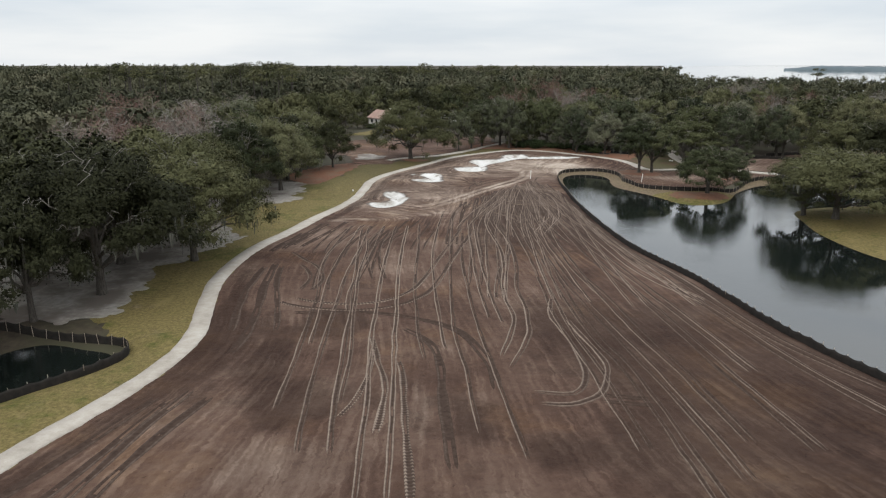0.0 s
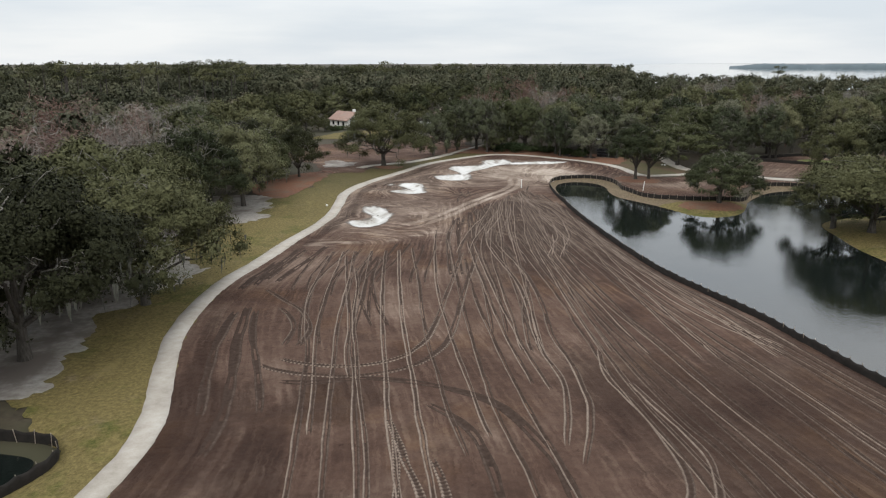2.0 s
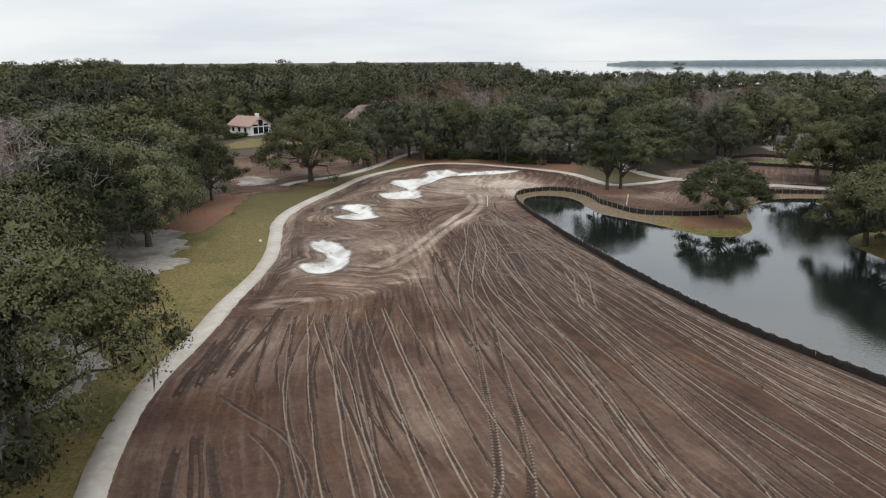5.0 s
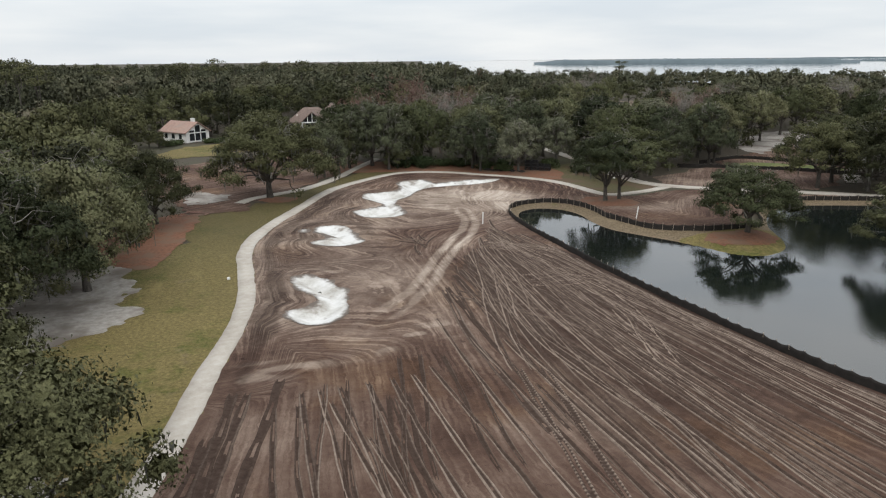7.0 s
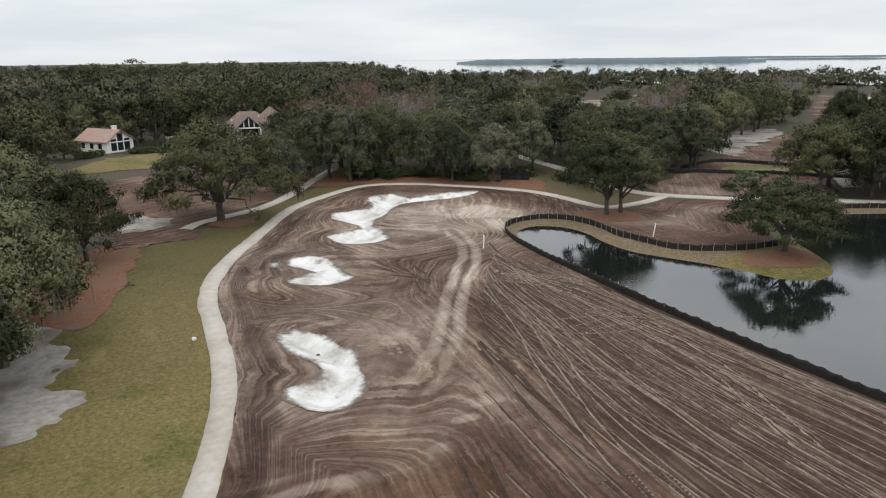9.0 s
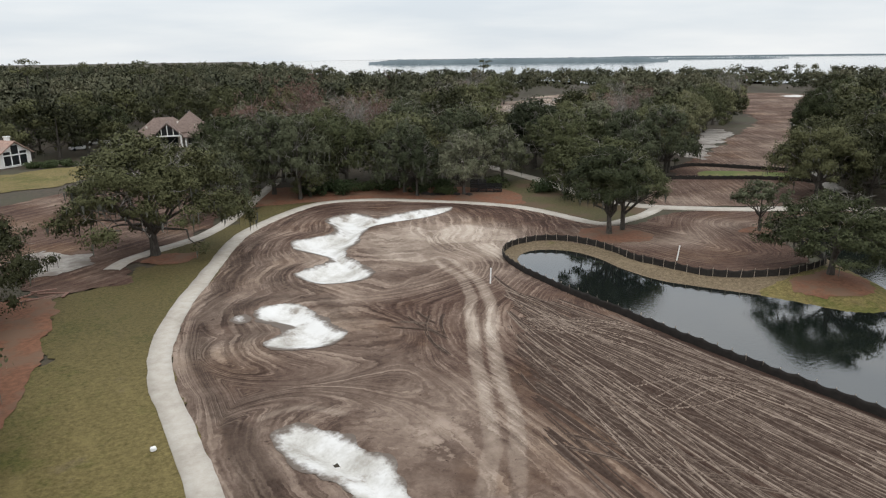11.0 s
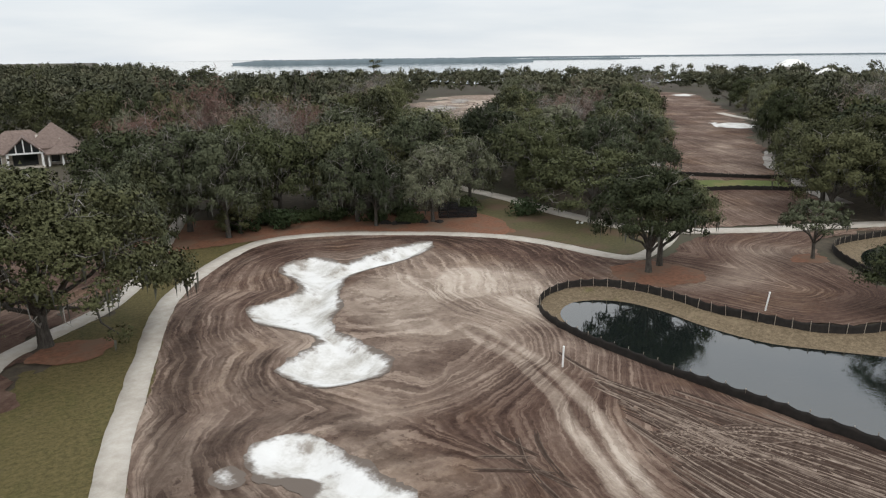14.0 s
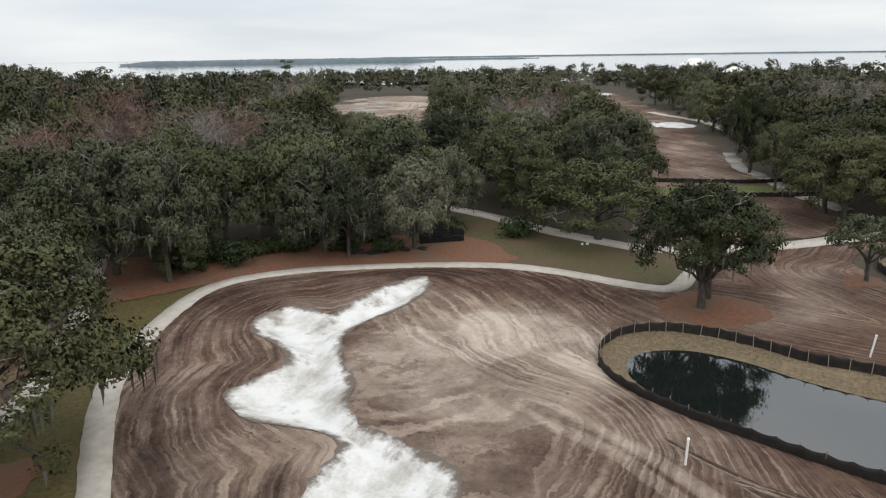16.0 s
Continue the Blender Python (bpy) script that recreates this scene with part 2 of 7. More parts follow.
def sand_material():
    k = Nodes("bunker_sand", 0.9, 0.2)
    sd = k.attr("edge")
    mid, fine = k.noise(k.pos, 0.40, 4.0, 0.55), k.noise(k.pos, 5.0, 4.0, 0.6)
    v = k.math("ADD", k.math("MULTIPLY", mid, 0.8), k.math("MULTIPLY", fine, 0.2))
    white = k.ramp(v, [(0.28, (0.27, 0.245, 0.21)), (0.44, (0.47, 0.45, 0.415)), (0.55, (0.59, 0.575, 0.55)), (0.8, (0.65, 0.64, 0.62))])
    # soil kicked over the rim, thinning towards the middle
    drift = k.math("ADD", k.math("MULTIPLY", k.math("SUBTRACT", k.noise(k.pos, 0.45, 5.0, 0.6), 0.5), 1.5), k.math("MULTIPLY", k.math("SUBTRACT", k.noise(k.pos, 2.2, 5.0, 0.65), 0.5), 1.1))
    dirt = k.step(k.math("ADD", k.math("SUBTRACT", k.math("MULTIPLY", sd, 0.95), 0.30), drift), -0.25, 0.40)
    smear = k.step(k.math("ADD", k.noise(k.pos, 0.5, 6.0, 0.66), k.math("MULTIPLY", sd, -0.03)), 0.50, 0.66)
    white = k.mix(k.math("MULTIPLY", smear, 0.80), white, (0.20, 0.165, 0.135))
    k.color(k.mix(dirt, (0.125, 0.10, 0.082), white)).bump(v, 0.5, 0.18)
    return k.mat


M_SOIL, M_RUT = soil_material(), rut_material()
M_LAWN, M_BANK = grass_material("winter_lawn", 0.15, (0.080, 0.062, 0.020), (0.205, 0.160, 0.064)), grass_material("dry_bank_grass", 0.27, (0.080, 0.058, 0.034), (0.205, 0.155, 0.098))
M_GREEN = grainy("green_lawn", (0.055, 0.075, 0.015), (0.11, 0.125, 0.03), 3.0, c3=(0.13, 0.12, 0.04))
M_FLOOR = grainy("forest_floor", (0.030, 0.023, 0.015), (0.075, 0.058, 0.038), 1.2, c3=(0.05, 0.046, 0.025), big=0.05)
M_MULCH = grainy("pine_straw", (0.105, 0.045, 0.024), (0.195, 0.090, 0.050), 2.5, c3=(0.135, 0.080, 0.05), big=0.3)
M_BARE = grainy("bare_sandy_ground", (0.20, 0.175, 0.15), (0.36, 0.335, 0.30), 1.6, c3=(0.15, 0.125, 0.105), big=0.16)
M_VERGE = grainy("brown_verge_grass", (0.044, 0.041, 0.015), (0.098, 0.080, 0.034), 3.0, c3=(0.090, 0.058, 0.034), big=0.2)
M_SAND, M_CONC, M_BARK = sand_material(), concrete_material(), bark_material()
M_WATER = water_material("pond_water", 0.26, (0.006, 0.008, 0.007))
M_SEA = water_material("sea_water", 0.3, (0.05, 0.065, 0.075))
OAK = [(0.0, (0.0209, 0.0220, 0.0096)), (0.3, (0.0452, 0.0472, 0.0209)), (0.55, (0.0747, 0.0767, 0.0342)), (0.8, (0.1128, 0.1116, 0.0519)), (1.0, (0.1508, 0.1417, 0.0735))]
EDGE = [(0.0, (0.0247, 0.0299, 0.0147)), (0.3, (0.0603, 0.0686, 0.0363)), (0.55, (0.1064, 0.1124, 0.0648)), (0.8, (0.1690, 0.1667, 0.1086)), (1.0, (0.2359, 0.2194, 0.1624))]
OLIVE = [(0.0, (0.0460, 0.0515, 0.0202)), (0.4, (0.1104, 0.1159, 0.0534)), (0.8, (0.1702, 0.1656, 0.0865)), (1.0, (0.2208, 0.2070, 0.1196))]
# far crowns: tones lifted in the colour to stand for distance haze
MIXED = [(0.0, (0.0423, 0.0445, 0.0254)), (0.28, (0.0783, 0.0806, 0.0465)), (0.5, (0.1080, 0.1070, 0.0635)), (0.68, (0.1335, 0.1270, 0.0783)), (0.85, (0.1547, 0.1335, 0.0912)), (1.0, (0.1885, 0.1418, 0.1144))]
WEST_LEAF = [(0.0, (0.0283, 0.0343, 0.0153)), (0.3, (0.0685, 0.0757, 0.0343)), (0.6, (0.1230, 0.1242, 0.0616)), (1.0, (0.2104, 0.1987, 0.1089))]
M_LEAF, M_OLIVE = leaf_material("oak_leaves", OAK), leaf_material("olive_leaves", OLIVE)
M_EDGE, M_WEST = leaf_material("grey_green_leaves", EDGE), leaf_material("yellow_green_leaves", WEST_LEAF)
M_FARLEAF = leaf_material("haze_lifted_leaves", MIXED, far=True)
M_MOSS = grainy("hanging_moss", (0.055, 0.056, 0.043), (0.115, 0.113, 0.093), 1.5)
M_TWIG = grainy("bare_twigs", (0.12, 0.105, 0.092), (0.27, 0.245, 0.22), 0.8, c3=(0.19, 0.125, 0.10), big=0.12)
M_LIMB = grainy("pale_grey_limbs", (0.13, 0.118, 0.100), (0.30, 0.275, 0.245), 1.5)
# blue-grey distance haze is painted into this canopy colour
M_SHORE = grainy("hazed_canopy", (0.085, 0.108, 0.118), (0.120, 0.148, 0.160), 0.02)
M_CARPAINT = grainy("white_car_paint", (0.70, 0.70, 0.70), (0.78, 0.78, 0.77), 0.5, rough=0.3, bump=0.0)
M_REDTWIG = grainy("russet_twigs", (0.10, 0.052, 0.042), (0.20, 0.115, 0.092), 0.9, c3=(0.17, 0.125, 0.105), big=0.15)
M_FABRIC = grainy("black_fence_fabric", (0.012, 0.010, 0.0085), (0.028, 0.023, 0.019), 2.0, rough=0.85, bump=0.4, dist=0.05)
M_STAKE = grainy("pale_timber", (0.20, 0.16, 0.12), (0.36, 0.31, 0.25), 6.0)
M_WHITE = grainy("white_plastic", (0.72, 0.71, 0.68), (0.82, 0.81, 0.79), 3.0, rough=0.5)
M_WALL = grainy("white_house_wall", (0.62, 0.60, 0.56), (0.74, 0.72, 0.69), 1.0)
M_CREAM = grainy("cream_house_wall", (0.42, 0.37, 0.31), (0.52, 0.47, 0.40), 1.0)
M_TILE = grainy("clay_roof_tile", (0.23, 0.145, 0.112), (0.39, 0.262, 0.21), 1.6, c3=(0.28, 0.205, 0.17), big=0.4)
M_SHINGLE = grainy("brown_roof_shingle", (0.115, 0.082, 0.068), (0.215, 0.160, 0.135), 2.2)
M_BLACK = grainy("black_plastic", (0.006, 0.006, 0.007), (0.016, 0.016, 0.017), 3.0, rough=0.45)
M_PANE = Nodes("window_glass", 0.05, 0.6).color((0.015, 0.018, 0.02)).mat
M_SHRUB = leaf_material("shrub_leaves", [(0.0, (0.030, 0.045, 0.018)), (1.0, (0.07, 0.085, 0.035))])
# ---- plan: curves of the ground, metres ----
def spline(pts, closed=False, per=8):
    """Catmull-Rom curve through the points."""
    p = np.array(pts, float)
    n = len(p)
    out = []
    for i in range(n if closed else n - 1):
        if closed:
            a, b, c, d = p[i - 1], p[i], p[(i + 1) % n], p[(i + 2) % n]
        else:
            a, b, c, d = p[max(i - 1, 0)], p[i], p[i + 1], p[min(i + 2, n - 1)]
        t = np.linspace(0, 1, per, endpoint=False)[:, None]
        out.append(0.5 * (2 * b + (c - a) * t + (2 * a - 5 * b + 4 * c - d) * t**2 + (3 * b - a - 3 * c + d) * t**3))
    if not closed:
        out.append(p[-1:])
    return np.concatenate(out)


def resample(line, step):
    seg = np.hypot(*np.diff(line, axis=0).T)
    s = np.concatenate([[0], np.cumsum(seg)])
    n = max(2, int(round(s[-1] / step)) + 1)
    q = np.linspace(0, s[-1], n)
    return np.column_stack([np.interp(q, s, line[:, i]) for i in range(line.shape[1])])


def dist_line(x, y, line, closed=False):
    """Distance of points from a polyline; and, if it is closed, positive inside."""
    x, y = np.asarray(x, float), np.asarray(y, float)
    shape = x.shape
    x, y = x.ravel(), y.ravel()
    best, ins = np.full(x.shape, 1e18), np.zeros(x.shape, bool)
    pts = list(line) + ([line[0]] if closed else [])
    for (ax, ay), (bx, by) in zip(pts[:-1], pts[1:]):
        dx, dy = bx - ax, by - ay
        l2 = dx * dx + dy * dy + 1e-12
        t = np.clip(((x - ax) * dx + (y - ay) * dy) / l2, 0, 1)
        best = np.minimum(best, (x - ax - t * dx) ** 2 + (y - ay - t * dy) ** 2)
        if closed and dy != 0:
            ins ^= ((ay > y) != (by > y)) & (x < dx * (y - ay) / dy + ax)
    d = np.sqrt(best)
    if closed:
        d = np.where(ins, d, -d)
    return d.reshape(shape)


def smooth(v, lo, hi):
    t = np.clip((v - lo) / (hi - lo), 0, 1)
    return t * t * (3 - 2 * t)


def lattice(ix, iy, seed):
    h = (ix * 374761393 + iy * 668265263 + seed * 974711) & 0xFFFFFFFF
    h = ((h ^ (h >> 13)) * 1274126177) & 0xFFFFFFFF
    return ((h ^ (h >> 16)) & 0xFFFF) / 65535.0


def vnoise(x, y, seed=0):
    """Smooth value noise from 0 to 1."""
    xf, yf = np.floor(x), np.floor(y)
    ix, iy = xf.astype(np.int64), yf.astype(np.int64)
    u, v = x - xf, y - yf
    u, v = u * u * (3 - 2 * u), v * v * (3 - 2 * v)
    a, b = lattice(ix, iy, seed), lattice(ix + 1, iy, seed)
    c, d = lattice(ix, iy + 1, seed), lattice(ix + 1, iy + 1, seed)
    return (a * (1 - u) + b * u) * (1 - v) + (c * (1 - u) + d * u) * v


def ragged(x, y, size, amount, seed=0):
    """Uneven edge: a few octaves of noise about zero."""
    return amount * (vnoise(x / size, y / size, seed) - 0.5 + 0.5 * (vnoise(x * 2.7 / size, y * 2.7 / size, seed + 1) - 0.5) + 0.3 * (vnoise(x * 7 / size, y * 7 / size, seed + 2) - 0.5)) * 1.6


PATH = spline([(-33, 12), (-28.5, 24), (-25.4, 34), (-23.8, 39.2), (-22.1, 44.2), (-20.8, 49.8), (-20.7, 55.6), (-22.1, 62.4), (-23.4, 69.6), (-23.6, 77),
               (-22.7, 84.6), (-20.3, 93), (-18.3, 101), (-16.2, 108.6), (-14.8, 116), (-14.2, 124), (-13.9, 130.7), (-13.1, 136.2), (-11.0, 142.6), (-8.6, 148.2), (-5.5, 154),
               (-1.3, 162), (3.6, 170.1), (11.4, 177.6), (19.6, 181.9), (26.3, 180.0), (31.4, 176.3), (36, 171.3), (40.4, 164.8), (42.2, 159), (42.4, 153), (43.4, 148.8), (47, 148.6), (52, 149.6), (56, 151.2)])
ROAD = spline([(112, 112), (95, 124), (80.5, 133.6), (70, 141), (63.6, 145.4), (57.5, 151), (54.8, 156), (54.6, 161), (55.6, 170), (58.3, 182.5), (60, 200), (61, 225)])
SPUR = spline([(-12.6, 162.4), (-10.5, 165.4), (-6.5, 168.3), (-0.5, 172.5), (5, 180), (11, 189.5), (19, 203)])
FENCE = spline([(52, 18), (42, 30), (36, 39), (32, 47), (29.3, 56), (28, 64.4), (27, 71), (25, 79), (23.4, 86), (22.4, 97), (22, 107), (21.8, 117), (22, 125), (22.2, 133),
                (22.9, 140), (24.4, 144.9), (27.3, 147.3), (31, 147.6), (34, 145.2), (35.2, 140.5), (34.6, 135), (35.2, 129.8), (37.2, 125.8), (40.5, 123.4), (44.2, 122.6),
                (48.6, 123), (52, 125), (54.6, 128.5), (57.5, 132.5), (61, 135.2), (65, 135.7), (70, 134.4), (77, 131.5), (86, 127)])
WATER = spline([(53.5, 18.5), (43, 31.5), (37.2, 40.5), (33.2, 48), (30.5, 57), (29.1, 65), (28.1, 72), (26.1, 79.5), (24.5, 86.5), (23.5, 97), (23.1, 107), (22.9, 117), (23.1, 125), (23.4, 132.5),
                (24.1, 139.2), (26, 143.8), (29.3, 145.2), (32.0, 143), (32.6, 139.2), (31.9, 134.8), (32.0, 130), (33.8, 126), (36.0, 121.8), (37.4, 118.2), (38.6, 114.8), (41.2, 113), (45, 113.8),
                (48, 116.6), (50.2, 120.2), (52.4, 123.8), (56, 128), (60, 131.4), (65, 133), (70, 131.8), (78, 128.2), (90, 121), (88, 112), (74, 113), (62, 112), (54.5, 108), (52, 100), (50.6, 92), (51.2, 82), (55, 72), (64, 58), (80, 45), (95, 10), (75, 0)], True, 6)
POND2 = spline([(-33, 54), (-29, 53), (-26.6, 52), (-27.2, 49.8), (-29.6, 46.8), (-32, 44.2), (-34.6, 45.6), (-35.4, 51)], True)
FENCE2 = spline([(-43, 57.4), (-37, 56.2), (-32, 55.2), (-28.5, 54.4), (-25.7, 53.5), (-24.9, 51.3), (-26.3, 48.4), (-29, 45.2), (-32, 41.8), (-36, 39), (-42, 37)])
BUNKER_A = spline([(-10.0, 120.9), (-10.2, 118.4), (-9.5, 115.8), (-8.8, 113.8), (-9.2, 112.4), (-10.4, 111.8), (-11.6, 111.6), (-12.0, 109.8), (-11.4, 107.8), (-10.0, 106.8), (-8.2, 107.1), (-6.6, 109.4), (-5.6, 112.9), (-5.8, 116.3), (-6.7, 119.4), (-8.2, 121.4)], True)
BUNKER_B = spline([(-4.4, 141.6), (-3.6, 142.6), (-2.0, 142.6), (-0.5, 141.6), (0.2, 139.2), (-0.1, 136.8), (0.1, 134.6), (0.2, 132.6), (-1.6, 131.3), (-3.9, 131.5), (-5.9, 133.1), (-6.1, 134.7), (-5.0, 135.4), (-4.2, 135.8), (-4.0, 136.8), (-4.5, 138.4), (-4.9, 139.9)], True)
BUNKER_C = spline([(15.1, 170.9), (16.7, 171.9), (19.4, 171.5), (20.3, 169.6), (20.4, 167.4), (24.2, 168.6), (28.7, 169.2), (32.6, 168.4), (31.6, 166.3), (26.2, 164.3), (20.3, 163.8), (16.9, 162.6), (13.3, 157.8), (10.7, 155.2), (9.7, 153), (9.6, 150.0), (9.1, 146.1), (7.6, 144.5),
                   (5.3, 144.5), (3.2, 145.6), (2.2, 147.8), (2.4, 150.1), (4.6, 151.4), (6.8, 152), (7.3, 153.7), (6.3, 157.0), (5.7, 159.9), (6.8, 162.2), (9.2, 162.8), (12.4, 163), (13.6, 166), (14.0, 169)], True)
FAIRWAY2 = spline([(57.5, 153), (63, 148.5), (71, 143.5), (79, 140), (90, 147), (102, 157), (126, 170), (160, 189), (196, 207), (280, 262), (330, 300), (318, 325), (280, 296), (209, 246), (180, 221), (139, 200), (112, 186), (92, 176), (76, 167), (62, 160)], True)
APRON = spline([(43, 147.5), (38, 147.8), (36, 144), (36.0, 139), (35.6, 134), (36.4, 129.4), (39, 126.2), (44, 124.2), (50, 125.6), (54, 131), (58, 135.5), (64, 138), (74, 135), (79, 133), (68, 140), (60, 146.4), (54, 148), (48, 146.6)], True)
DIRT = spline([(-12, 157), (-9, 166.5), (0, 175), (8, 189), (14, 203), (12, 222), (2, 224), (-10, 216), (-24, 206), (-42, 207), (-46, 196), (-34, 184), (-24, 172), (-19.5, 157)], True)
LAWN = spline([(-36, 10), (-24, 26), (-22.5, 36), (-19, 50), (-21, 71), (-16, 100), (-13, 122), (-12, 137), (-4, 153), (6, 169), (14, 176), (20, 180), (19.5, 184), (12, 187), (5, 178), (-3, 169.6), (-11, 161), (-14, 157.5), (-18.6, 155.5),
               (-20, 148), (-21.6, 138), (-27, 128), (-31, 118), (-34, 107), (-33, 94), (-30.5, 84), (-33, 71), (-32, 62), (-28, 56), (-25.6, 51), (-29, 45), (-36, 38), (-50, 30), (-56, 14)], True)
BARE = spline([(-50, 60), (-42, 58.2), (-34, 58.4), (-31.2, 59.6), (-29.9, 62.5), (-29.6, 66.5), (-31, 71.5), (-31.5, 76), (-29, 81.5), (-27.4, 85.5), (-27.5, 90), (-29.5, 95), (-32.5, 101), (-33, 107),
               (-29.8, 111.4), (-26.2, 112.8), (-24.6, 116), (-25, 122), (-26, 127), (-25, 131.5), (-34, 134), (-42, 124), (-40, 104), (-41, 90), (-52, 84), (-58, 70)], True)
STRAW_W = spline([(-26.5, 131), (-23.4, 130.5), (-21.6, 137), (-19.6, 146), (-18.4, 155), (-22, 158), (-28, 151), (-31, 140)], True)
STRAW_N = spline([(7, 187), (12.4, 184.4), (19.8, 182.2), (26.3, 180.4), (32, 176.4), (36.6, 171.4), (41.2, 164.6), (46, 168), (47, 176), (40, 184), (30, 191), (18, 198), (10, 196)], True)
STRAW_C = spline([(36.4, 143), (37.6, 147.2), (40.4, 148.2), (43.6, 146.6), (44.4, 142.6), (42.4, 140.2), (39, 140)], True)
STRAW_D = spline([(54, 136), (56.2, 137.2), (58.2, 136.2), (57.8, 134.2), (55.6, 133.6)], True)
TIP = spline([(36.6, 121.6), (41, 122.2), (46, 122.6), (50.2, 122.6), (50.6, 120), (48, 116.2), (45, 113.4), (41, 112.6), (38.2, 114.8), (36.8, 118.4)], True)
STRAW_T = spline([(39.4, 120.6), (43, 121.8), (47.6, 121.6), (48.8, 119.8), (46.8, 117), (43.6, 115.4), (40.6, 116.4), (39.2, 118.6)], True)
VERGE = spline([(41.6, 164.6), (42.6, 158), (43.0, 150.4), (48, 149.2), (54, 151), (54.2, 158), (54.6, 170), (56, 180), (48, 178), (44.4, 169)], True)
HOUSE_LAWN = spline([(-31, 221), (-25, 221), (-17, 222), (-8, 226), (-1, 232), (1, 240), (-2, 247), (-7, 247), (-15, 246), (-22, 240), (-27, 230)], True)
CLEARING = spline([(84, 214), (98, 224), (132, 250), (190, 300), (255, 350), (250, 380), (200, 360), (160, 325), (116, 276), (82, 230)], True)

# the earth of the hole lies between the path and the pond's fence
_f = resample(FENCE, 1.0)
_k = int(np.argmin(np.hypot(_f[:, 0] - 35.2, _f[:, 1] - 140.5)))
FAIRWAY = np.concatenate([PATH[:249], [(43, 147.5), (40, 144)], _f[: _k + 1][::-1], [(60, 6), (-36, 6)]])

XL = np.array([(y, x) for x, y in PATH[:176]])
XR = np.array([(y, x) for x, y in _f[: _k - 12]])
HAUL = spline([(-8.4, 103.4), (-5.4, 106.1), (-3.1, 108.5), (-0.1, 112.2), (2.5, 116), (6.4, 123), (10.8, 129.8), (13.6, 134), (16.2, 139.6), (17.6, 147)])


def height(x, y):
    """The lie of the land."""
    h = (0.25 * (vnoise(x / 17, y / 17, 5) - 0.5) + 0.10 * (vnoise(x / 5.5, y / 5.5, 6) - 0.5)) * (1 - smooth(np.hypot(x - 20, y - 100), 85, 125))
    for b, depth in ((BUNKER_A, 0.55), (BUNKER_B, 0.45), (BUNKER_C, 0.7)):
        near = (np.abs(x - b[:, 0].mean()) < 30) & (np.abs(y - b[:, 1].mean()) < 30)
        if near.any():
            d = np.full(np.shape(x), -50.0)
            d[near] = dist_line(x[near], y[near], b, True)
            h = h + 0.30 * smooth(d, -4.5, -0.3) - (depth + 0.3) * smooth(d, -0.3, 2.4)
    for w in (WATER, POND2):
        near = (x > w[:, 0].min() - 12) & (x < w[:, 0].max() + 12) & (y > w[:, 1].min() - 12) & (y < w[:, 1].max() + 12)
        if near.any():
            d = np.full(np.shape(x), -50.0)
            d[near] = dist_line(x[near], y[near], w, True)
            h = np.where(d > -6, np.minimum(h, h * smooth(-d, 0, 6) - 0.62 * (1 - smooth(-d, 0.0, 4.0)) - 0.5 * np.clip(d, 0, 3)), h)
    return h


def mesh_from(name, verts, faces, material, attrs=None, shade=True, normals=None):
    """A mesh from arrays; faces are rows of four (or three) indices, or a list of polygons."""
    me = bpy.data.meshes.new(name)
    if isinstance(faces, np.ndarray):
        k = faces.shape[1]
        me.vertices.add(len(verts))
        me.vertices.foreach_set("co", np.asarray(verts, np.float32).ravel())
        me.loops.add(faces.size)
        me.loops.foreach_set("vertex_index", faces.astype(np.int32).ravel())
        me.polygons.add(len(faces))
        me.polygons.foreach_set("loop_start", np.arange(0, faces.size, k, dtype=np.int32))
        me.polygons.foreach_set("loop_total", np.full(len(faces), k, np.int32))
        me.update(calc_edges=True)
    else:
        me.from_pydata([tuple(v) for v in verts], [], faces)
    for key, val in (attrs or {}).items():
        a = me.attributes.new(key, "FLOAT", "POINT")
        a.data.foreach_set("value", np.asarray(val, np.float32))
    me.materials.append(material)
    if shade:
        me.polygons.foreach_set("use_smooth", np.ones(len(me.polygons), bool))
    if normals is not None:
        me.normals_split_custom_set_from_vertices(normals)
    return me


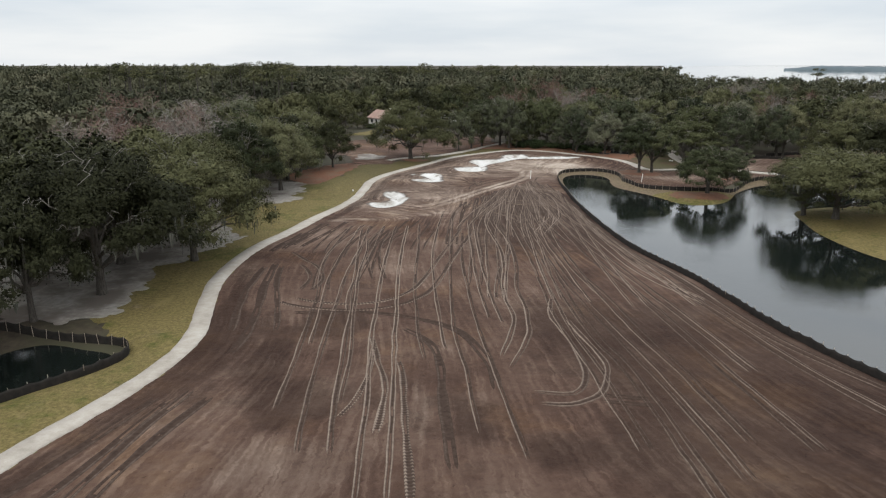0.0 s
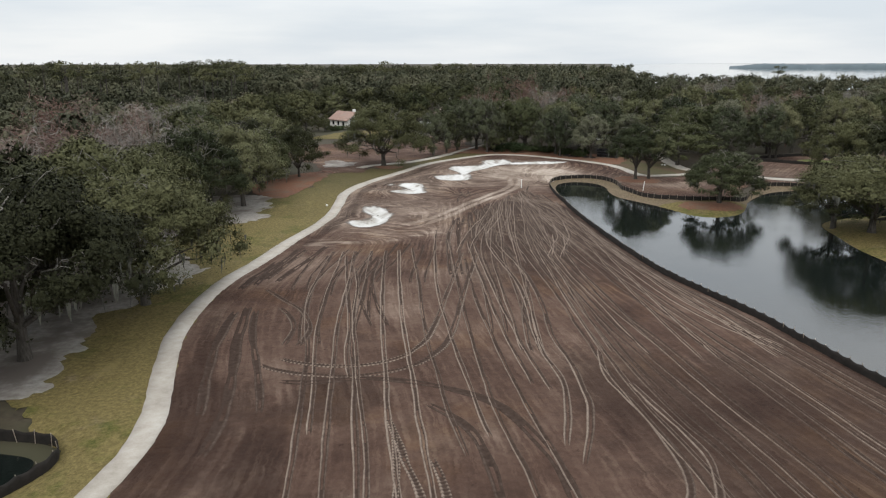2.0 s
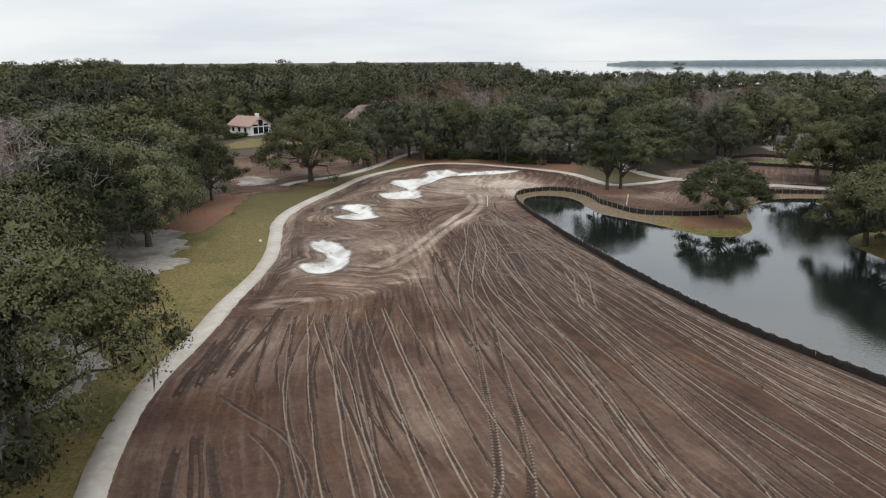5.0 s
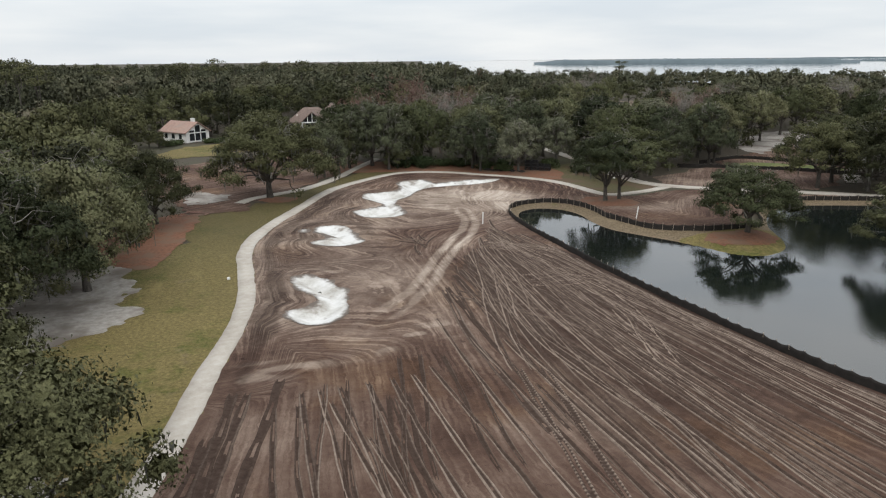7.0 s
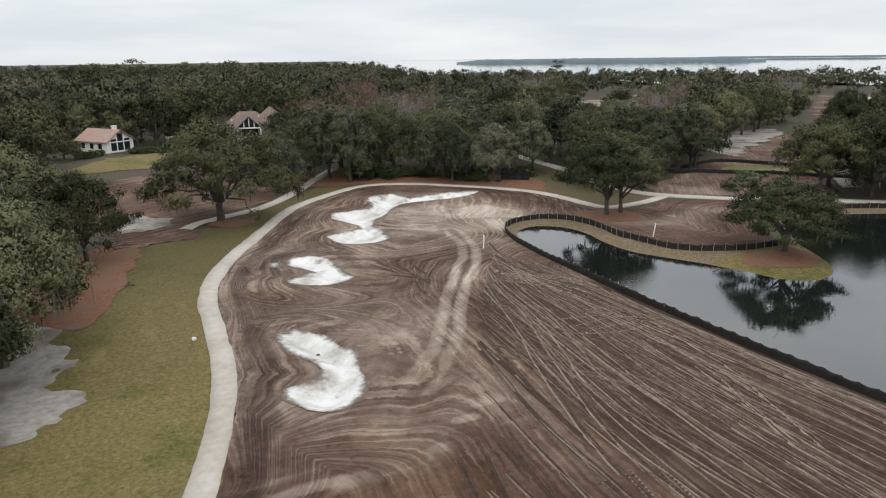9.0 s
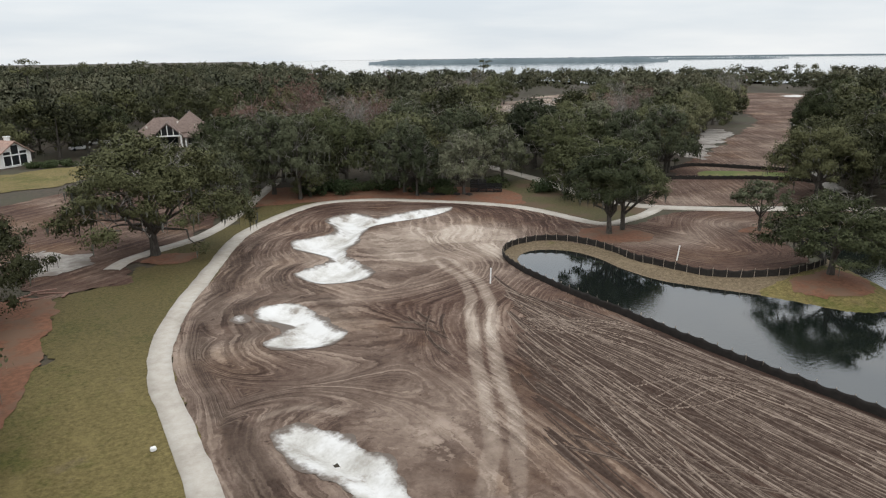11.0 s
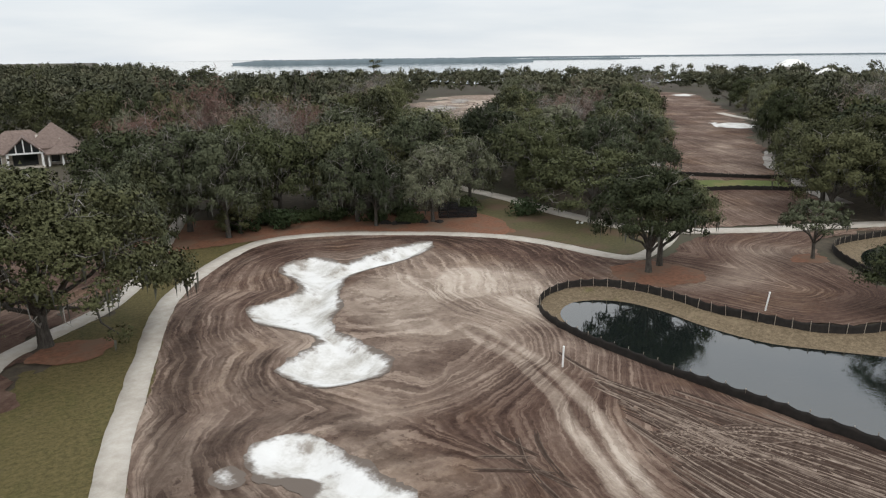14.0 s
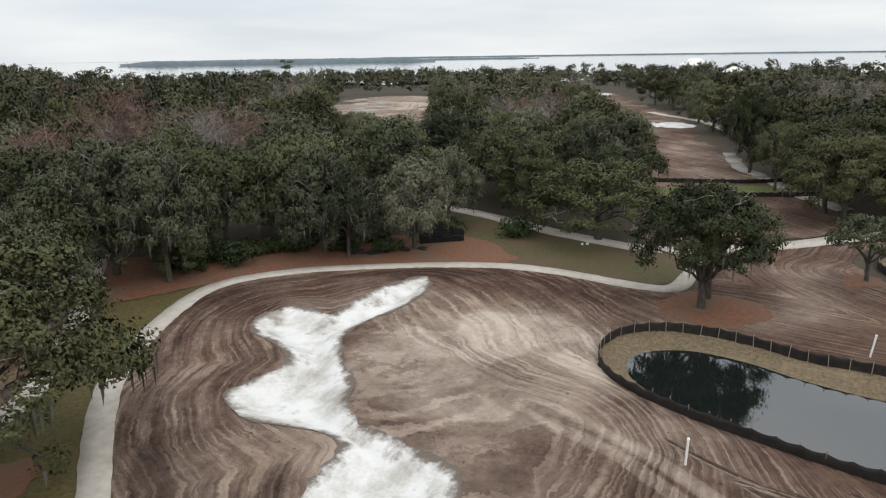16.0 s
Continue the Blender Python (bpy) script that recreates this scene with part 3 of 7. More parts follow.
def zone(name, sdf, box, res, lift, material, attrs=None, label="", category="ground", kind="structure"):
    """A sheet of ground cut out where sdf(x, y) is above nought, draped over the land."""
    x0, y0, x1, y1 = [round(v / res) for v in box]
    gx, gy = np.meshgrid(np.arange(x0, x1 + 1) * res, np.arange(y0, y1 + 1) * res)
    d = sdf(gx, gy)
    nx, flat = gx.shape[1], d.ravel()
    px, py = gx.ravel(), gy.ravel()
    i, j = np.meshgrid(np.arange(gx.shape[1] - 1), np.arange(gx.shape[0] - 1))
    a = (j * nx + i).ravel()
    quads = np.column_stack([a, a + 1, a + nx + 1, a + nx])
    inside = (flat[quads] > 0).sum(1)
    polys = [list(q) for q in quads[inside == 4]]
    extra, seen = [], {}

    def cut(p, q):
        key = (min(p, q), max(p, q))
        if key not in seen:
            t = flat[p] / (flat[p] - flat[q])
            seen[key] = len(px) + len(extra)
            extra.append((px[p] + t * (px[q] - px[p]), py[p] + t * (py[q] - py[p])))
        return seen[key]

    for q in quads[(inside > 0) & (inside < 4)]:
        loop = []
        for p, r in zip(q, np.roll(q, -1)):
            if flat[p] > 0:
                loop.append(int(p))
            if (flat[p] > 0) != (flat[r] > 0):
                loop.append(cut(int(p), int(r)))
        if len(loop) > 2:
            polys.append(loop)
    if extra:
        e = np.array(extra)
        px, py = np.concatenate([px, e[:, 0]]), np.concatenate([py, e[:, 1]])
    used = np.zeros(len(px), bool)
    for p in polys:
        used[p] = True
    idx = np.cumsum(used) - 1
    px, py = px[used], py[used]
    polys = [[int(idx[v]) for v in p] for p in polys]
    vals = {k: f(px, py) for k, f in (attrs or {}).items()}
    ob = new(name, mesh_from(name, np.column_stack([px, py, height(px, py) + (lift(px, py) if callable(lift) else lift)]), polys, material, vals))
    return tagged(ob, label, category, "", kind)


def box_of(line, m=2.0):
    return line[:, 0].min() - m, line[:, 1].min() - m, line[:, 0].max() + m, line[:, 1].max() + m


def inside_of(line, size=2.0, amount=0.8, seed=3):
    return lambda x, y: dist_line(x, y, line, True) + ragged(x, y, size, amount, seed)


# ---- the ground: one sheet out to the horizon ----
def spread(lo, hi, step, reach):
    mid = np.arange(lo, hi + step / 2, step)
    grow = step * 1.16 ** np.arange(1, 60)
    up = hi + np.cumsum(grow)
    dn = lo - np.cumsum(grow)
    return np.concatenate([dn[dn > -reach][::-1], mid, up[up < reach]])


def build_ground():
    gx, gy = np.meshgrid(spread(-70, 110, 1.8, 4600), spread(-10, 240, 1.8, 4600))
    d = np.full(gx.shape, -50.0)
    near = (gx > -75) & (gx < 115) & (gy > -15) & (gy < 245)
    nx_, ny_ = gx[near], gy[near]
    dd = np.full(nx_.shape, -50.0)
    for z in (FAIRWAY, LAWN, BARE, STRAW_W, STRAW_N, APRON, DIRT, VERGE, HOUSE_LAWN):
        dd = np.maximum(dd, dist_line(nx_, ny_, z, True))
    d[near] = dd
    z = height(gx, gy) - 0.16 * smooth(d, 0.8, 2.2) - 0.05
    n = gx.shape[1]
    i, j = np.meshgrid(np.arange(n - 1), np.arange(gx.shape[0] - 1))
    a = (j * n + i).ravel()
    me = mesh_from("ground", np.column_stack([gx.ravel(), gy.ravel(), z.ravel()]), np.column_stack([a, a + 1, a + n + 1, a + n]), M_FLOOR)
    tagged(new("ground", me), "dark woodland floor of earth and leaf litter", "ground", "", "structure")


build_ground()


def lateral(x, y):
    """Metres across the run of the wheel tracks, between the path and the pond."""
    o = np.argsort(XL[:, 0])
    xl = np.interp(y, XL[o, 0], XL[o, 1])
    xr = np.interp(y, XR[:, 0], XR[:, 1])
    return (x - xl) / np.maximum(xr - xl, 8) * 46


def ellipse_line(cx, cy, rx, ry, n=18):
    a = np.linspace(0, 2 * math.pi, n, endpoint=False)
    return np.column_stack([cx + rx * np.cos(a), cy + ry * np.sin(a)])


def sand_dist(x, y):
    d = np.full(np.shape(x), -60.0)
    for b in (BUNKER_A, BUNKER_B, BUNKER_C):
        d = np.maximum(d, dist_line(x, y, b, True))
    return d


def flow_of(x, y):
    s = -sand_dist(x, y)
    p = dist_line(x, y, PATH[98:256])
    w = np.maximum(smooth(y, 122, 146), smooth(-s, -9, -3) * smooth(y, 97, 111))
    w = np.maximum(w, 1 - smooth(p, 1.0, 8))
    swirl = 0.9 * vnoise(x / 14, y / 14, 52) + 0.4 * vnoise(x / 3, y / 3, 53)
    base = lateral(x, y) * (1 - w) + w * (0.55 * s - 0.5 * p + 25 + swirl)
    return base


SPILL = spline([(-9.8, 123.4), (-8.4, 123.6), (-6.9, 123.1), (-5.6, 121.2)])


DUSTY = ((-14.5, 47.5, 3.0, 6.0, 0.22), (-8.5, 35.5, 5.5, 3.5, 0.30), (-6.5, 48, 2.2, 5.0, 0.16), (-1.6, 43, 0.9, 7.0, 0.2), (13, 84, 6, 9, 0.18), (20, 60, 4, 8, 0.14), (-16.2, 118, 0.9, 3.0, 0.5))


def tan_of(x, y):
    d = dist_line(x, y, HAUL) + ragged(x, y, 4.0, 0.22, 67)
    ends = smooth(y, 104, 116)
    lanes = (0.74 * np.exp(-(((d - 0.80) / 0.54) ** 6)) + 0.32 * np.exp(-((d / 1.7) ** 4))) * (0.35 + 0.65 * ends)
    green = 1.2 * smooth(-np.hypot((x - 22.0) / 11.0, (y - 152.5) / 10.5), -1.2, -0.7) * (1 - 0.35 * smooth(vnoise(x / 3.5, y / 5, 66), 0.55, 0.8))
    green = np.maximum(green, (0.16 + 0.34 * smooth(dist_line(x, y, PATH), 4, 11)) * smooth(y, 126, 142))
    green = np.maximum(green, 0.15 + 0.13 * smooth(y, 68, 92) + 0.22 * smooth(y, 102, 114) * (1 - smooth(x, 0, 9)))
    for cx, cy, rx, ry, v in DUSTY:
        green = np.maximum(green, v * np.exp(-((((x - cx) / rx) ** 2 + ((y - cy) / ry) ** 2) ** 2)) + 0.12)
    # pale smears where the haul road comes in from the path
    smear = 0.75 * smooth(vnoise(x / 2.6, y / 0.7, 68), 0.50, 0.72) * np.exp(-(((y - 100.6 - 0.22 * (x + 12)) / 2.6) ** 2)) * (1 - smooth(x, -1, 6))
    arc = np.exp(-(((dist_line(x, y, SPILL) - 0.0) / 0.55) ** 2)) * 0.95
    sweep = np.exp(-(((dist_line(x, y, FENCE) - 4.5) / 2.2) ** 2)) * 0.35 * smooth(y, 60, 90)
    out = lanes
    for g in (green, arc, sweep, smear):
        out = np.maximum(out, g)
    return np.clip(out, 0, 1.15)


CHURNED = ((13, 35, 7, 7), (15, 108, 6, 9), (21.5, 96, 4, 9), (17, 121, 4, 5), (-10.2, 42.5, 2.6, 4.5), (-13.0, 50, 1.6, 6.0), (-9.6, 58, 3.0, 4.0), (3.2, 40.5, 2.4, 3.2), (6.5, 37, 3.0, 2.5), (8.5, 139.5, 2.6, 1.0), (-1, 126, 6, 2.0), (4, 130, 3, 1.2))


def damp_of(x, y):
    s = -sand_dist(x, y)
    ring = np.exp(-(((s - 1.6) / 1.4) ** 2)) * 0.30
    p = dist_line(x, y, PATH)
    churn = 0.12 * np.exp(-(((p - 3.4) / 2.4) ** 2)) * smooth(y, 104, 126) + sum(0.40 * np.exp(-(((x - cx) / rx) ** 2 + ((y - cy) / ry) ** 2) ** 2) for cx, cy, rx, ry in CHURNED)
    return np.clip(ring + churn + 0.5 * np.exp(-(((p - 2.6) / 1.0) ** 2)) + 0.30 * smooth(vnoise(x / 9, y / 14, 8), 0.5, 0.8) + 0.6 * smooth(lateral(x, y), 22, 34) * (1 - smooth(y, 48, 74)) + (0.10 + 0.30 * smooth(y, 36, 52)) * (1 - smooth(y, 58, 80)) + 0.60 * smooth(lateral(x, y), 19, 28) * smooth(y, 70, 84) * (1 - smooth(y, 116, 130)), 0, 1)


def comb_of(x, y):
    return 0.36 + 0.42 * smooth(y + 0.35 * (x - 5), 78, 112) + 0.08 * np.maximum(smooth(y, 134, 146), smooth(y, 101, 107) * (1 - smooth(x, -1, 5)))


SOIL_ATTRS = {"comb": comb_of, "flow": flow_of, "tan": tan_of, "damp": damp_of}
EARTH_MAIN = zone("graded_earth", lambda x, y: np.minimum(dist_line(x, y, FAIRWAY, True), -0.8 + dist_line(x, y, PATH)) + ragged(x, y, 0.8, 0.25, 2), (-36, 8, 62, 182), 0.25, 0.03, M_SOIL, SOIL_ATTRS,
     "bare graded brown earth combed by wheel tracks", "soil")
zone("lawn", inside_of(LAWN, 2.2, 1.6, 4), box_of(LAWN), 0.5, 0.0, M_LAWN, {"dull": lambda x, y: smooth(y + 14 * (vnoise(x / 9, y / 9, 71) - 0.5), 112, 150)}, "strip of yellowing winter grass beside the path", "grass")
zone("bare_ground", inside_of(BARE, 3.0, 1.7, 9), box_of(BARE), 0.5, 0.025, M_BARE, None, "pale bare sandy ground under the oaks", "sand")
for nm, ln, lab in (("pine_straw_bed", STRAW_W, "red-brown pine straw beside the lawn"), ("pine_straw_bed", STRAW_N, "red-brown pine straw between path and woods"),
                    ("pine_straw_bed", STRAW_C, "round bed of red-brown pine straw under two oaks"), ("pine_straw_bed", ellipse_line(-6.6, 163.6, 3.2, 2.2), "brown litter under the large oak"), ("pine_straw_bed", STRAW_D, "small round straw bed under a young tree"), ("pine_straw_bed", STRAW_T, "brown straw mound under the oak on the spit")):
    zone(nm, inside_of(ln, 1.5, 0.7, 12), box_of(ln), 0.5, 0.09 if ln is STRAW_T else 0.05, M_MULCH, None, lab, "mulch")
FLOW2 = {"comb": lambda x, y: 0.6 + 0 * x, "flow": lambda x, y: 1.3 * dist_line(x, y, FENCE[::3]) + 5 * vnoise(x / 7, y / 7, 35), "tan": lambda x, y: 0.12 + 0.34 * vnoise(x / 6, y / 6, 31), "damp": lambda x, y: 0.4 * vnoise(x / 9, y / 9, 30)}
FLOW3 = {"comb": lambda x, y: 0.55 + 0 * x, "flow": lambda x, y: 0.62 * y - 0.78 * x, "tan": lambda x, y: 0.15 + 0.34 * vnoise(x / 14, y / 14, 33), "damp": lambda x, y: 0.5 * vnoise(x / 12, y / 9, 34)}
zone("graded_earth", inside_of(APRON, 2.0, 0.6, 14), box_of(APRON), 0.5, 0.02, M_SOIL, FLOW2, "graded earth between pond fence and road", "soil")
zone("graded_earth", inside_of(FAIRWAY2, 4.0, 2.0, 15), box_of(FAIRWAY2), 1.0, 0.05, M_SOIL, FLOW3, "second graded earth fairway between woods", "soil")
FLOW4 = dict(FLOW3, tan=lambda x, y: 0.05 + 0.35 * vnoise(x / 8, y / 8, 36), damp=lambda x, y: 0.45 * vnoise(x / 9, y / 9, 37), flow=lambda x, y: 0.5 * y - 0.35 * x)
zone("graded_earth", inside_of(DIRT, 4.0, 2.0, 16), box_of(DIRT), 1.0, 0.02, M_SOIL, FLOW4, "open graded earth behind the large oak", "soil")
STRIP = spline([(83, 164.6), (88.4, 168.6), (94.4, 163), (99.6, 156.4), (95, 152.6), (89.6, 158.8)], True)
zone("grass_strip", inside_of(STRIP, 1.5, 0.6, 26), box_of(STRIP), 0.5, 0.09, M_GREEN, None, "green grass strip between two black fences", "grass")
zone("grass_verge", inside_of(VERGE, 2.0, 1.0, 17), box_of(VERGE), 0.5, 0.03, M_VERGE, None, "short brown grass between path and road", "grass")
zone("grass_tip", inside_of(TIP, 1.5, 0.6, 18), box_of(TIP), 0.5, 0.05, M_LAWN, None, "green grass at the tip of the spit", "grass")
zone("house_lawn", inside_of(HOUSE_LAWN, 3.0, 1.5, 19), box_of(HOUSE_LAWN), 1.0, 0.05, M_LAWN, None, "short green house lawn", "grass")
SPOT = ellipse_line(-17.4, 169, 3.0, 4.6)
zone("bare_ground", inside_of(SPOT, 2.0, 2.0, 25), box_of(SPOT), 0.5, 0.08, M_BARE, None, "pale sand spilt on the dark earth", "sand")
SANDY = spline([(99, 179), (107, 182), (116, 188.5), (130, 196.5), (146, 205), (152, 215), (138, 214), (121, 209), (108, 195)], True)
zone("bare_ground", inside_of(SANDY, 3.0, 2.0, 28), box_of(SANDY), 0.7, 0.10, M_BARE, None, "pale bare sandy ground beside the second fairway", "sand")
zone("clearing", inside_of(CLEARING, 12.0, 14.0, 20), box_of(CLEARING), 2.0, 0.03, M_SOIL, dict(FLOW3, tan=lambda x, y: 0.75 + 0.45 * vnoise(x / 18, y / 18, 38)), "graded brown earth of a clearing in the woods", "soil")
for cx, cy, rx, ry, tn in ((152, 300, 13, 6, 0.9), (176, 322, 18, 6, 0.75), (214, 350, 16, 4, 0.7)):
    patch = ellipse_line(0, 0, rx, ry) @ np.array([[math.cos(tn), math.sin(tn)], [-math.sin(tn), math.cos(tn)]]) + [cx, cy]
    zone("bare_ground", inside_of(patch, 4.0, 3.0, 29), box_of(patch), 1.0, 0.12, M_BARE, None, "pale sand in the clearing", "sand")
BANK = np.concatenate([_f[int(np.argmin(np.hypot(_f[:, 0] - 22.2, _f[:, 1] - 133))):], [(88, 116), (76, 112), (60, 112), (44, 110), (30, 120), (24, 130)]])
zone("pond_bank", lambda x, y: np.minimum(dist_line(x, y, BANK, True), 0.8 - dist_line(x, y, WATER, True)) + ragged(x, y, 1.2, 0.15, 21), box_of(BANK), 0.5, 0.02, M_BANK, None, "dry tan grass bank of the pond", "grass")
EAST = np.array([(50, 112), (62, 114), (74, 115), (92, 114), (110, 100), (110, 40), (84, 44), (63, 57), (53, 72), (49, 84), (48, 92), (49.5, 101)], float)
zone("pond_bank", lambda x, y: np.minimum(dist_line(x, y, EAST, True), 0.8 - dist_line(x, y, WATER, True)) + ragged(x, y, 1.5, 0.2, 22), box_of(EAST), 0.5, 0.0, M_LAWN, None, "grassy far bank of the pond", "grass")

POCK = ellipse_line(-5.9, 140.4, 0.7, 1.2)
zone("sand_bunker", inside_of(POCK, 1.0, 0.3, 27), box_of(POCK), 0.25, 0.05, M_SAND, {"edge": lambda x, y: 0.7 * dist_line(x, y, POCK, True) - 0.15}, "small spill of pale sand beside the bunker", "bunker", "structure")
# soil lies thick over one end of the small bunker
for b, w in ((BUNKER_A, 0.0), (BUNKER_B, 2.2), (BUNKER_C, 0.0)):
    zone("sand_bunker", inside_of(b, 1.8, 0.45, 23), box_of(b), 0.25, lambda x, y, b=b: 0.06 + 0.14 * smooth(dist_line(x, y, b, True), 0.1, 1.0), M_SAND, {"edge": lambda x, y, b=b, w=w: dist_line(x, y, b, True) - w * np.exp(-((x - -3.3) / 1.5) ** 2 - ((y - 137.5) / 1.0) ** 2)}, "white sand bunker with soil kicked over its rim", "bunker", "structure")


def ellipse(cx, cy, rx, ry, turn=0.0, n=20):
    a = np.linspace(0, 2 * math.pi, n, endpoint=False)
    u, v = rx * np.cos(a), ry * np.sin(a)
    c, s = math.cos(turn), math.sin(turn)
    return np.column_stack([cx + u * c - v * s, cy + u * s + v * c])


for cx, cy, rx, ry, tn in ((183, 205, 9, 5.5, 0.6), (312, 292, 10, 5, 0.5)):
    b = ellipse(cx, cy, rx, ry, tn)
    zone("sand_bunker", inside_of(b, 3.0, 2.2, 24), box_of(b), 0.5, 0.10 if cx > 100 else 0.08, M_SAND, {"edge": lambda x, y: x * 0 + 1.5}, "far pale sand bunker", "bunker", "structure")


# ---- water ----
def flat_sheet(name, line, z, material, label):
    me = bpy.data.meshes.new(name)
    bm = bmesh.new()
    f = bm.faces.new([bm.verts.new((x, y, z)) for x, y in line])
    bmesh.ops.triangulate(bm, faces=[f])
    bm.normal_update()
    if sum(p.normal.z for p in bm.faces) < 0:
        bmesh.ops.reverse_faces(bm, faces=bm.faces)
    bm.to_mesh(me)
    bm.free()
    me.materials.append(material)
    return tagged(new(name, me), label, "water", "", "structure")


def grown(line, m):
    c = np.roll(line, -1, 0) - np.roll(line, 1, 0)
    n = np.column_stack([c[:, 1], -c[:, 0]]) / np.maximum(np.hypot(*c.T), 1e-9)[:, None]
    area = np.sum(line[:, 0] * np.roll(line[:, 1], -1) - np.roll(line[:, 0], -1) * line[:, 1])
    return line + n * (m if area > 0 else -m)


flat_sheet("water_pond", grown(WATER, 0.35), -0.56, M_WATER, "still dark pond reflecting the grey sky")
flat_sheet("water_ditch", grown(POND2, 0.3), -0.56, M_WATER, "small dark pond behind a black fence")


def polar(az, r):
    return r * math.sin(radians(az)) + 10, r * math.cos(radians(az)) + 70


SEA = [polar(a, 560 + 40 * math.sin(a * 0.9)) for a in range(16, 104, 2)] + [polar(a, 4550) for a in range(104, 14, -3)]
flat_sheet("water_sea", np.array(SEA), 0.5, M_SEA, "wide pale grey water beyond the woods")


# ---- paths ----
def ribbon(name, line, width, thick, material, label, step=0.6, lift=0.06, uneven=0.10, category="path"):
    p = resample(line, step)
    t = np.gradient(p, axis=0)
    n = np.column_stack([-t[:, 1], t[:, 0]]) / np.hypot(*t.T)[:, None]
    k = np.arange(len(p))
    wl = width / 2 + ragged(k * step, k * 0.0, 3.0, uneven, 41)
    wr = width / 2 + ragged(k * step, k * 0.0 + 50, 3.0, uneven, 43)
    rows = [p + n * (wl - 0.0)[:, None], p + n * (wl - 0.04)[:, None], p, p - n * (wr - 0.04)[:, None], p - n * (wr)[:, None]]
    zz = [lift - thick, lift, lift + 0.015, lift, lift - thick]
    v = np.concatenate([np.column_stack([r, height(r[:, 0], r[:, 1]) + z]) for r, z in zip(rows, zz)])
    m = len(p)
    f = [(b * m + i, b * m + i + 1, (b + 1) * m + i + 1, (b + 1) * m + i) for b in range(4) for i in range(m - 1)]
    me = mesh_from(name, v, np.array(f)[:, ::-1], material, None, False)
    return tagged(new(name, me), label, category, "", "structure")


ribbon("path", PATH, 1.72, 0.12, M_CONC, "pale concrete cart path curving round the earthworks", lift=0.09)
ribbon("road", ROAD, 2.5, 0.12, M_CONC, "pale concrete road behind the pond", lift=0.11)
FAR_PATH = spline([(222, 228), (213, 219), (206, 210), (197, 200.5), (184, 191.5), (170, 183), (158, 175)])
ribbon("path_far", FAR_PATH, 3.0, 0.12, M_CONC, "pale concrete path beside the far fairway", 2.0, 0.10)
TRACK2 = spline([(134, 173), (127, 170), (114.7, 164.4), (106, 157.5), (97, 151.6), (88, 143)])
ribbon("path_edge", TRACK2, 2.6, 0.12, M_BARE, "bare sandy track along the second fairway", 1.0, 0.10, 0.5)
ribbon("path_spur", SPUR, 1.7, 0.12, M_CONC, "concrete path branching off under the large oak", lift=0.10)
# ---- parts and things ----
def part(name, me, parent, label="", loc=None):
    ob = new(name, me)
    ob.parent = parent
    if loc is not None:
        ob.matrix_basis = loc
    return tagged(ob, label)


def thing(name, label, category, group="", m=None):
    ob = new(name)
    ob.empty_display_size = 0.3
    if m is not None:
        ob.matrix_basis = m
    return tagged(ob, label, category, group)


def bm_mesh(name, bm, material):
    me = bpy.data.meshes.new(name)
    bmesh.ops.recalc_face_normals(bm, faces=bm.faces)
    bm.to_mesh(me)
    bm.free()
    me.materials.append(material)
    return me


def box_bm(bm, x0, y0, z0, x1, y1, z1, bevel=0.0):
    r = bmesh.ops.create_cube(bm, size=1)
    m = Matrix.Translation(((x0 + x1) / 2, (y0 + y1) / 2, (z0 + z1) / 2)) @ Matrix.Diagonal((x1 - x0, y1 - y0, z1 - z0, 1))
    bmesh.ops.transform(bm, matrix=m, verts=r["verts"])
    if bevel:
        bmesh.ops.bevel(bm, geom=list({e for v in r["verts"] for e in v.link_edges}), offset=bevel, segments=2, affect="EDGES")


def tube(points, radii, sides=7):
    """Tapered tube along points: arrays of vertices and quads."""
    p, n = np.array(points, float), len(points)
    t = np.gradient(p, axis=0)
    t /= np.maximum(np.linalg.norm(t, axis=1), 1e-9)[:, None]
    up = np.where(np.abs(t[:, 2:3]) > 0.9, [[1.0, 0, 0]], [[0, 0, 1.0]])
    a = np.cross(t, up)
    a /= np.linalg.norm(a, axis=1)[:, None]
    b = np.cross(t, a)
    ang = np.linspace(0, 2 * math.pi, sides, endpoint=False)
    v = p[:, None] + np.array(radii)[:, None, None] * (a[:, None] * np.cos(ang)[None, :, None] + b[:, None] * np.sin(ang)[None, :, None])
    i, j = np.meshgrid(np.arange(n - 1), np.arange(sides), indexing="ij")
    k = (j + 1) % sides
    f = np.stack([i * sides + j, (i + 1) * sides + j, (i + 1) * sides + k, i * sides + k], -1).reshape(-1, 4)
    return v.reshape(-1, 3), f


def joined(pieces):
    vs, fs, o = [], [], 0
    for v, f in pieces:
        vs.append(v)
        fs.append(f + o)
        o += len(v)
    return np.concatenate(vs), np.concatenate(fs)


